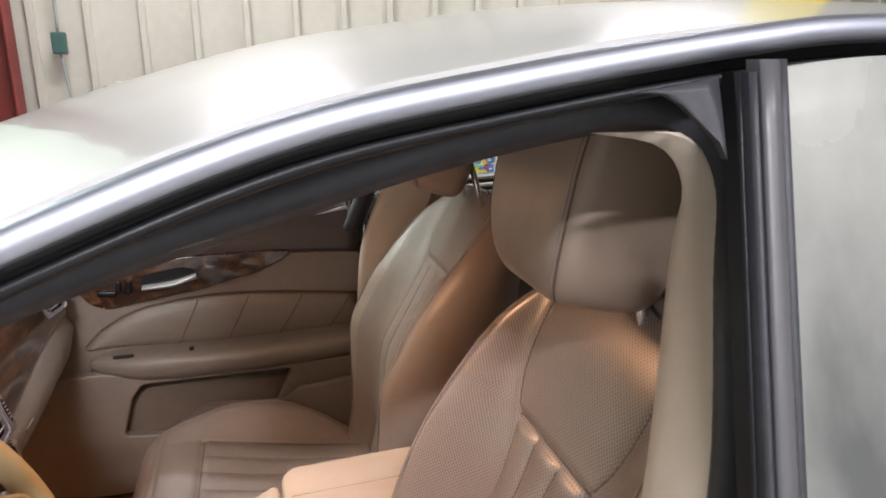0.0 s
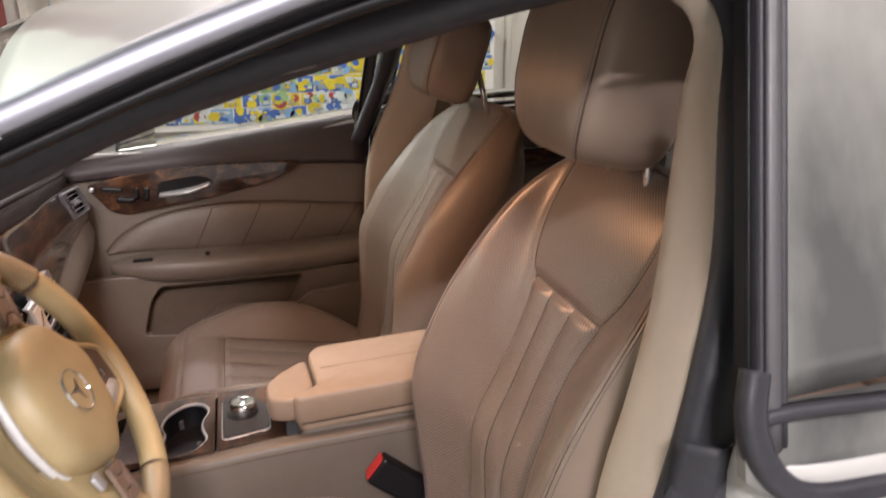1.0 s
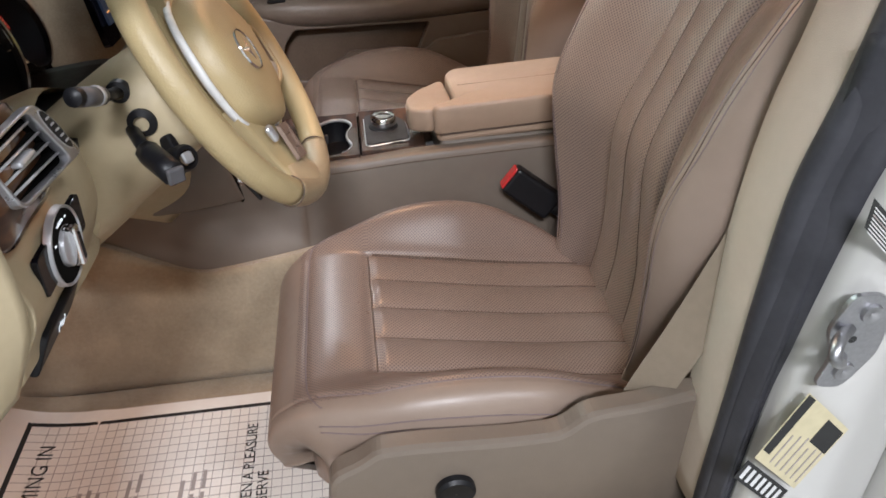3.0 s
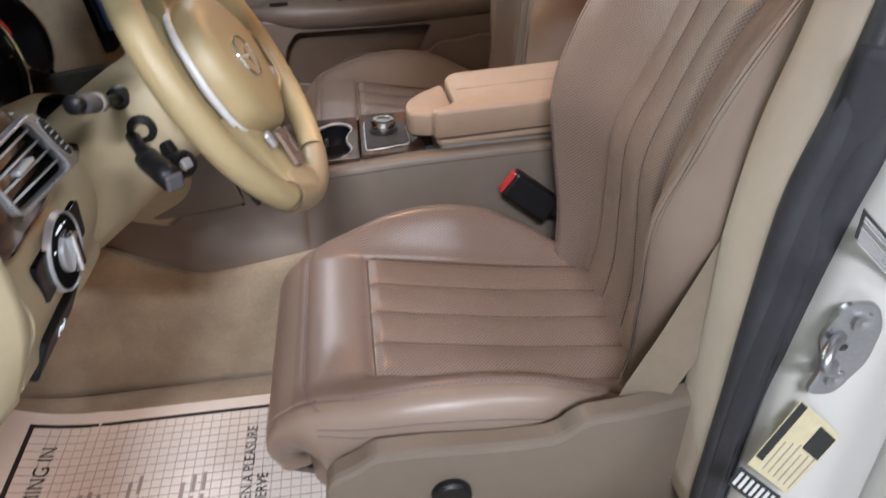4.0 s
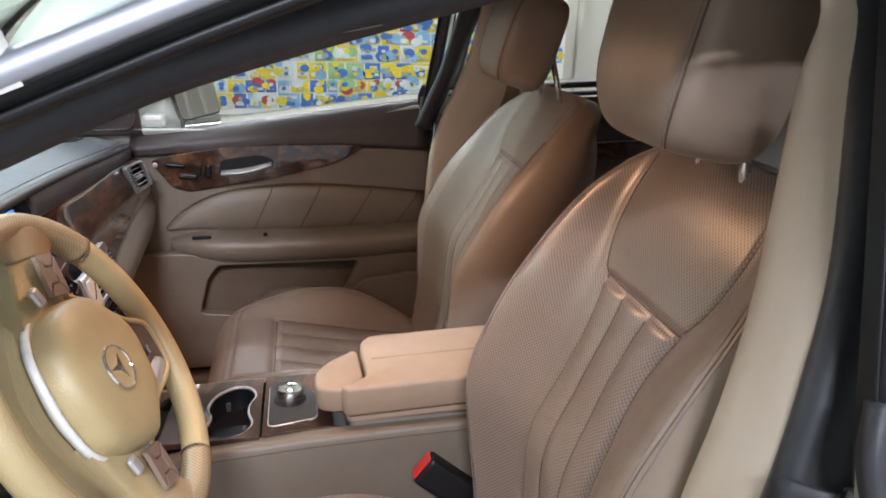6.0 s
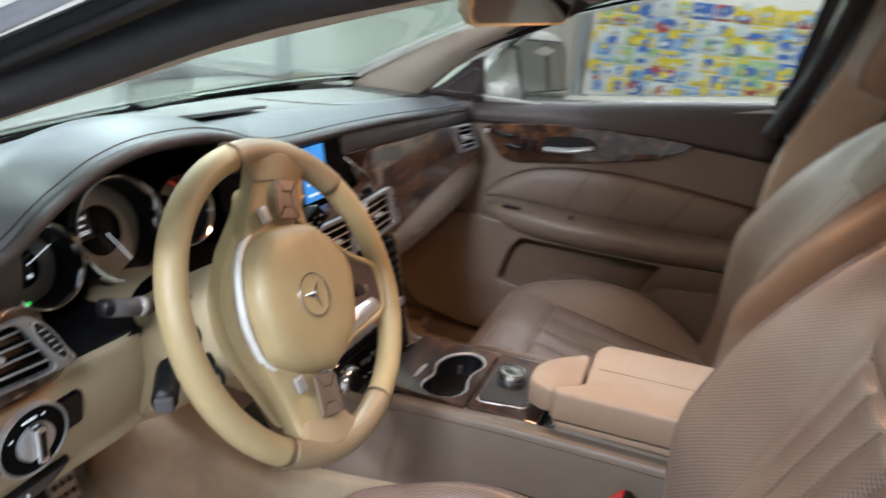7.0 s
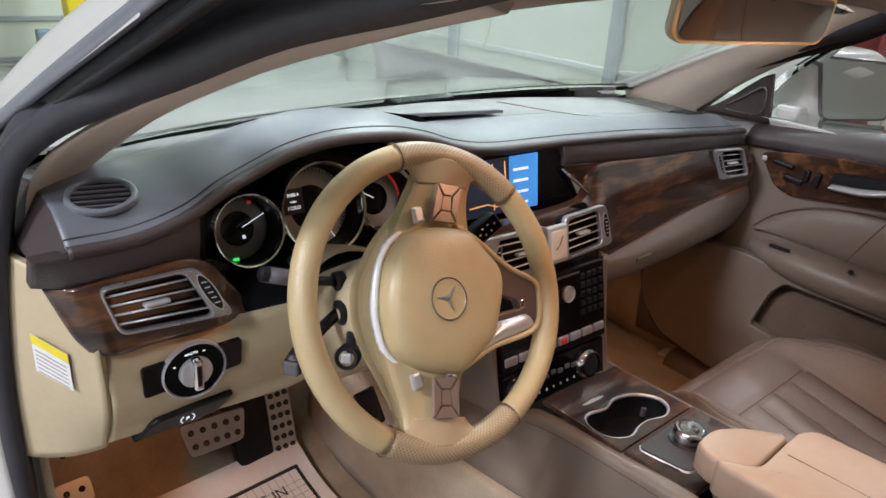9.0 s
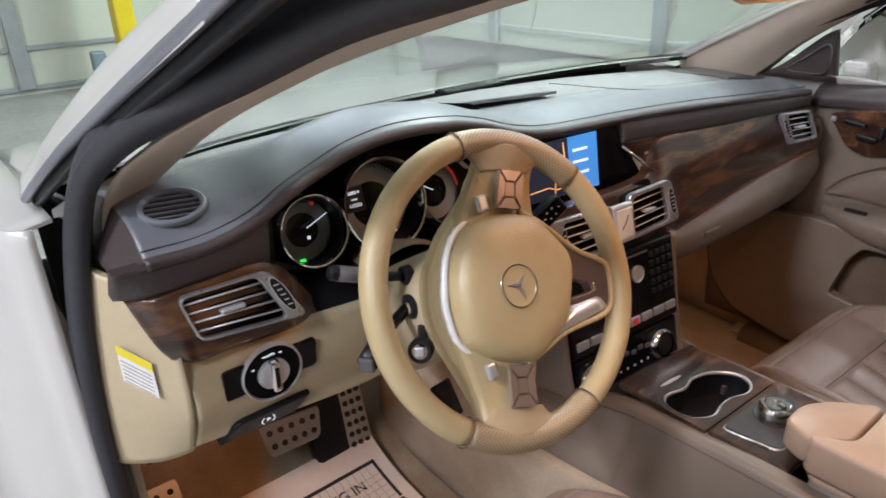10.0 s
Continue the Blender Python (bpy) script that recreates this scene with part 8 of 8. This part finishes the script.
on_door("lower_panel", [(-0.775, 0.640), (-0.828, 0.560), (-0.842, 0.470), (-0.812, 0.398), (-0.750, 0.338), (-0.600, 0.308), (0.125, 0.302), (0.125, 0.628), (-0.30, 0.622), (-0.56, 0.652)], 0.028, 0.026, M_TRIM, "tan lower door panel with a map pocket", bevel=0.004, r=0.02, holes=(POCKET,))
# chrome end cap, edge of the door, window and its frame
sheet("end_cap", [[(0.138, 0.785, 0.905), (0.143, 0.790, 0.975), (0.152, 0.805, 1.045)], [(0.150, 0.785, 0.905), (0.155, 0.790, 0.975), (0.164, 0.805, 1.045)]], 4, 10, M_CHROME, pd, "chrome end cap of the door top", thick=(0, 0.02, 0))
sheet("edge_seal", [[(0.133, 0.765, 0.30), (0.134, 0.765, 0.70), (0.152, 0.775, 0.92), (0.180, 0.785, 1.04), (0.205, 0.74, 1.20), (0.215, 0.69, 1.30)], [(0.178, 0.765, 0.30), (0.181, 0.765, 0.70), (0.188, 0.775, 0.92), (0.203, 0.785, 1.04), (0.228, 0.74, 1.20), (0.236, 0.69, 1.30)]], 4, 30, M_RUBBER, pd, "black rubber edge seal", thick=(0, 0.03, 0))
PW = [[(-0.72, 0.845, 0.942), (-0.3, 0.85, 0.985), (0.0, 0.852, 1.02), (0.17, 0.85, 1.04)], [(-0.62, 0.797, 1.075), (-0.25, 0.785, 1.13), (0.0, 0.78, 1.17), (0.18, 0.775, 1.19)], [(-0.46, 0.725, 1.195), (-0.2, 0.69, 1.275), (0.0, 0.675, 1.33), (0.19, 0.67, 1.345)]]
pg = sheet("window_pane", PW, 12, 20, M_GLASS, pd, "clear side window glass", thick=(0, 0.004, 0.001))
pg.visible_shadow = False
skin = []
for z, out in ((1.03, 0.0), (0.98, 0.02), (0.90, 0.045), (0.75, 0.06), (0.5, 0.055), (0.30, 0.04)):
    skin.append([(x, 0.80 + out, z + (0.0 if x > -0.2 or z < 0.9 else -0.06 * (z - 0.9) / 0.13 * 1.0)) for x in (-0.93, -0.6, -0.2, 0.1, 0.19)])
sheet("door_skin", skin, 20, 16, M_WHITE, pd, "white painted door skin", thick=(0, 0.012, 0))
# lock pin
tube("lock_pin", [(0.035, 0.815, 1.030), (0.035, 0.815, 1.065)], 0.004, M_BLACK, pd, "black lock pin", n=8)
# mirror triangle with its tweeter
tri = empty("mirror_triangle", car)
tagged(tri, "dark mirror triangle with a chrome edged speaker")
sheet("cover", [[(-0.81, 0.800, 0.950), (-0.71, 0.802, 0.952), (-0.625, 0.805, 0.954)], [(-0.745, 0.792, 0.99), (-0.68, 0.788, 1.006), (-0.626, 0.788, 1.02)], [(-0.665, 0.768, 1.053), (-0.645, 0.766, 1.068), (-0.626, 0.768, 1.078)]], 8, 8, M_BROWN, tri, thick=(0, 0.012, 0))
tube("chrome_edge", spline([(-0.742, 0.797, 0.973), (-0.700, 0.785, 1.004), (-0.650, 0.770, 1.040), (-0.634, 0.768, 1.040), (-0.634, 0.776, 1.012), (-0.648, 0.790, 0.977), (-0.690, 0.797, 0.970)], 40, True), 0.0022, M_CHROME, tri, closed=True, n=6)
# outside mirror, white
om = empty("outside_mirror", car)
tagged(om, "white outside mirror on the passenger door")
nu, nv = 32, 20
verts = []
sgn = lambda v, e: math.copysign(abs(v) ** e, v)
MF, ML, MCN = Vector((0.906, -0.423, 0)), Vector((0.423, 0.906, 0)), Vector((-0.590, 0.995, 1.050))
for i in range(nv):
    b = -math.pi / 2 + math.pi * i / (nv - 1)
    for j in range(nu):
        a = 2 * math.pi * j / nu
        d = (0.090 if math.cos(a) > 0 else 0.115) * sgn(math.cos(a), 0.4) * sgn(math.cos(b), 0.45 if math.cos(a) > 0 else 0.8)
        verts.append(MCN + MF * d + ML * (0.118 * sgn(math.cos(b), 0.45) * sgn(math.sin(a), 0.6)) + Vector((0, 0, 0.088 * sgn(math.sin(b), 0.6))))
MG = Vector((0.89, -0.416, 0.12)).normalized()
mesh_part("housing", verts, grid_faces(nv, nu, True), M_WHITE, om, "white painted housing")
plate("bezel", rounded([(-0.086, -0.076), (0.118, -0.078), (0.096, 0.062), (-0.118, 0.076)], 0.024), MCN + MF * 0.084, MG, 0.006, M_GUN, om)
plate("glass", rounded([(-0.082, -0.071), (0.112, -0.072), (0.090, 0.056), (-0.112, 0.070)], 0.022), MCN + MF * 0.084 + MG * 0.0055, MG, 0.003, M_MIRROR, om, "mirror glass")
rbox("foot", (-0.60, 0.875, 0.985), (0.10, 0.035, 0.06), M_WHITE, om, r=0.012)

# ---- rear-view mirror, overhead console ----
rm = empty("rear_view_mirror", car)
tagged(rm, "rear-view mirror with a tan frame")
mn = Vector((0.93, -0.34, -0.14)).normalized()
mc = Vector((-0.325, 0.005, 1.252))
mo = rounded([(-0.125, -0.020), (-0.110, -0.034), (0.118, -0.034), (0.128, -0.022), (0.128, 0.032), (-0.125, 0.034)], 0.012)
plate("frame", mo, mc, mn, 0.014, M_PLAS, rm, "tan frame", bevel=0.004)
plate("glass", rounded([(-0.117, -0.018), (-0.104, -0.028), (0.112, -0.028), (0.121, -0.018), (0.121, 0.026), (-0.118, 0.028)], 0.01), mc + mn * 0.0135, mn, 0.0025, M_MIRROR, rm, "mirror glass")
rbox("back_shell", mc - mn * 0.012, (0.22, 0.055, 0.03), M_PLAS, rm, r=0.012, normal=mn)
tube("stem", [mc - mn * 0.02, mc - mn * 0.05 + Vector((0, 0, 0.03)), Vector((-0.43, -0.03, 1.312))], 0.010, M_PLAS, rm, steps=10)
oc = empty("overhead_console", car)
tagged(oc, "beige overhead console with the amber dome light")
rbox("housing", (-0.20, -0.03, 1.330), (0.22, 0.16, 0.03), M_CLOTH, oc, r=0.012, normal=(0, 0, -1), up=(1, 0, 0))
rbox("dome_lens", (-0.20, -0.03, 1.3135), (0.10, 0.05, 0.004), M_AMBER, oc, "amber lens", r=0.002, normal=(0, 0, -1), up=(1, 0, 0))

# ---- centre pillar fittings on the driver's side ----
sk = empty("door_striker", car)
tagged(sk, "steel door striker bolted to the white pillar")
kn = Vector((-0.05, -1, 0)).normalized()
KC = Vector((0.098, -0.862, 0.770))
plate("plate", rounded([(-0.020, -0.052), (0.006, -0.056), (0.028, -0.018), (0.030, 0.022), (0.018, 0.048), (-0.010, 0.050), (-0.024, 0.014), (-0.012, -0.020)], 0.010), KC, kn, 0.005, M_STEEL, sk, bevel=0.001)
tube("loop", [KC + Vector((-0.004, -0.004, -0.018)), KC + Vector((-0.020, -0.022, -0.006)), KC + Vector((-0.034, -0.030, 0.010)), KC + Vector((-0.026, -0.020, 0.018)), KC + Vector((-0.006, -0.004, 0.014))], 0.0055, M_STEEL, sk, "bent steel loop", steps=24)
for a, b in ((0.008, 0.030), (0.002, -0.034)):
    lathe("bolt", KC + Vector((a, -0.005, b)), kn, [(0.010, 0), (0.009, 0.004), (0.005, 0.004), (0.0005, 0.001)], M_STEEL, sk, n=16)
lathe("hole", KC + Vector((0.0, -0.0052, 0.002)), kn, [(0.004, 0.0), (0.0005, 0.0006)], M_INK, sk, n=12)
l1 = empty("black_label", car)
tagged(l1, "black printed label on the white pillar")
n1 = Vector((-0.02, -1, 0.02))
plate("sheet", [(-0.025, 0.029), (0.030, -0.025), (0.031, -0.054), (-0.025, 0.003)], (0.103, -0.8605, 0.880), n1, 0.0006, M_INK, l1)
for k in range(8):
    ex = 0.026 - 0.005 * (k % 3)
    plate("lettering_bar", [(-0.022, 0.0215 - 0.0031 * k), (ex, 0.0215 - 0.98 * (ex + 0.022) - 0.0031 * k), (ex, 0.0203 - 0.98 * (ex + 0.022) - 0.0031 * k), (-0.022, 0.0203 - 0.0031 * k)], (0.103, -0.8612, 0.880), n1, 0.0004, M_LABEL if k != 2 else M_INKG, l1)
l2 = empty("tyre_label", car)
tagged(l2, "cream tyre pressure label on the white pillar")
lo = Vector((0.091, -0.8612, 0.637))


def lq(name, x0, x1, z0, z1, m, d, lab=""):
    sk_ = lambda x, z: (x * 0.9 + z * 0.42, z - x * 0.95)
    return plate(name, [sk_(x0, z0), sk_(x1, z0), sk_(x1, z1), sk_(x0, z1)], lo + Vector((0, -d, 0)), (0, -1, 0), 0.0004, m, l2, lab)


lq("sheet", -0.030, 0.032, -0.042, 0.040, M_TAG, 0.0)
lq("dark_strip", -0.029, -0.020, -0.030, 0.039, M_INK, 0.0006, "dark printed strip")
lq("dark_block", 0.006, 0.030, 0.006, 0.034, M_INK, 0.0006, "dark printed block")
for k in range(6):
    lq("lettering_bar", -0.014 + 0.008 * k, -0.0125 + 0.008 * k, -0.036, 0.0 + 0.004 * (k % 3), M_INKG, 0.0006)
lq("code_strip", -0.034, 0.028, -0.072, -0.048, M_INK, 0.0, "black and white code strip")
for k in range(7):
    lq("lettering_bar", -0.030 + 0.008 * k, -0.026 + 0.008 * k, -0.068, -0.052, M_LABEL, 0.0006)

# ---- rear doors inside, parcel shelf and rear window ----
for f, s_ in ((mirror_y, -1), (lambda p: p, 1)):
    ri = empty("rear_door_trim", car)
    tagged(ri, "tan rear door trim with a dark top and walnut strip")
    X = (0.24, 0.5, 0.8, 1.12)
    sheet("inner_panel", [f([(x, -0.832 + 0.01 * (z > 0.9), z) for x in X]) for z in (0.28, 0.5, 0.7, 0.88)], 8, 10, M_TRIM, ri, "tan leather inner panel", thick=(0, -0.01 * s_, 0))
    sheet("upper_band", [f([(x, y, z + 0.01 * k) for k, x in enumerate(X)]) for y, z in ((-0.818, 0.915), (-0.815, 0.965), (-0.83, 1.035), (-0.85, 1.04))], 10, 10, M_BROWN, ri, "dark brown upper band", thick=(0, -0.004 * s_, 0))
    sheet("wood_strip", [f([(x, -0.815, z + 0.01 * k) for k, x in enumerate(X)]) for z in (0.862, 0.89, 0.912)], 6, 10, M_WOOD, ri, "walnut strip", thick=(0, -0.008 * s_, 0))
rows = [[(x, YC + 0.62 * k, z) for k in (-1, 0, 1)] for x, z in ((1.42, 1.03), (1.6, 1.03), (1.8, 1.02))]
sheet("parcel_shelf", rows, 6, 6, M_BROWN, car, "dark brown parcel shelf", thick=(0, 0, -0.02))
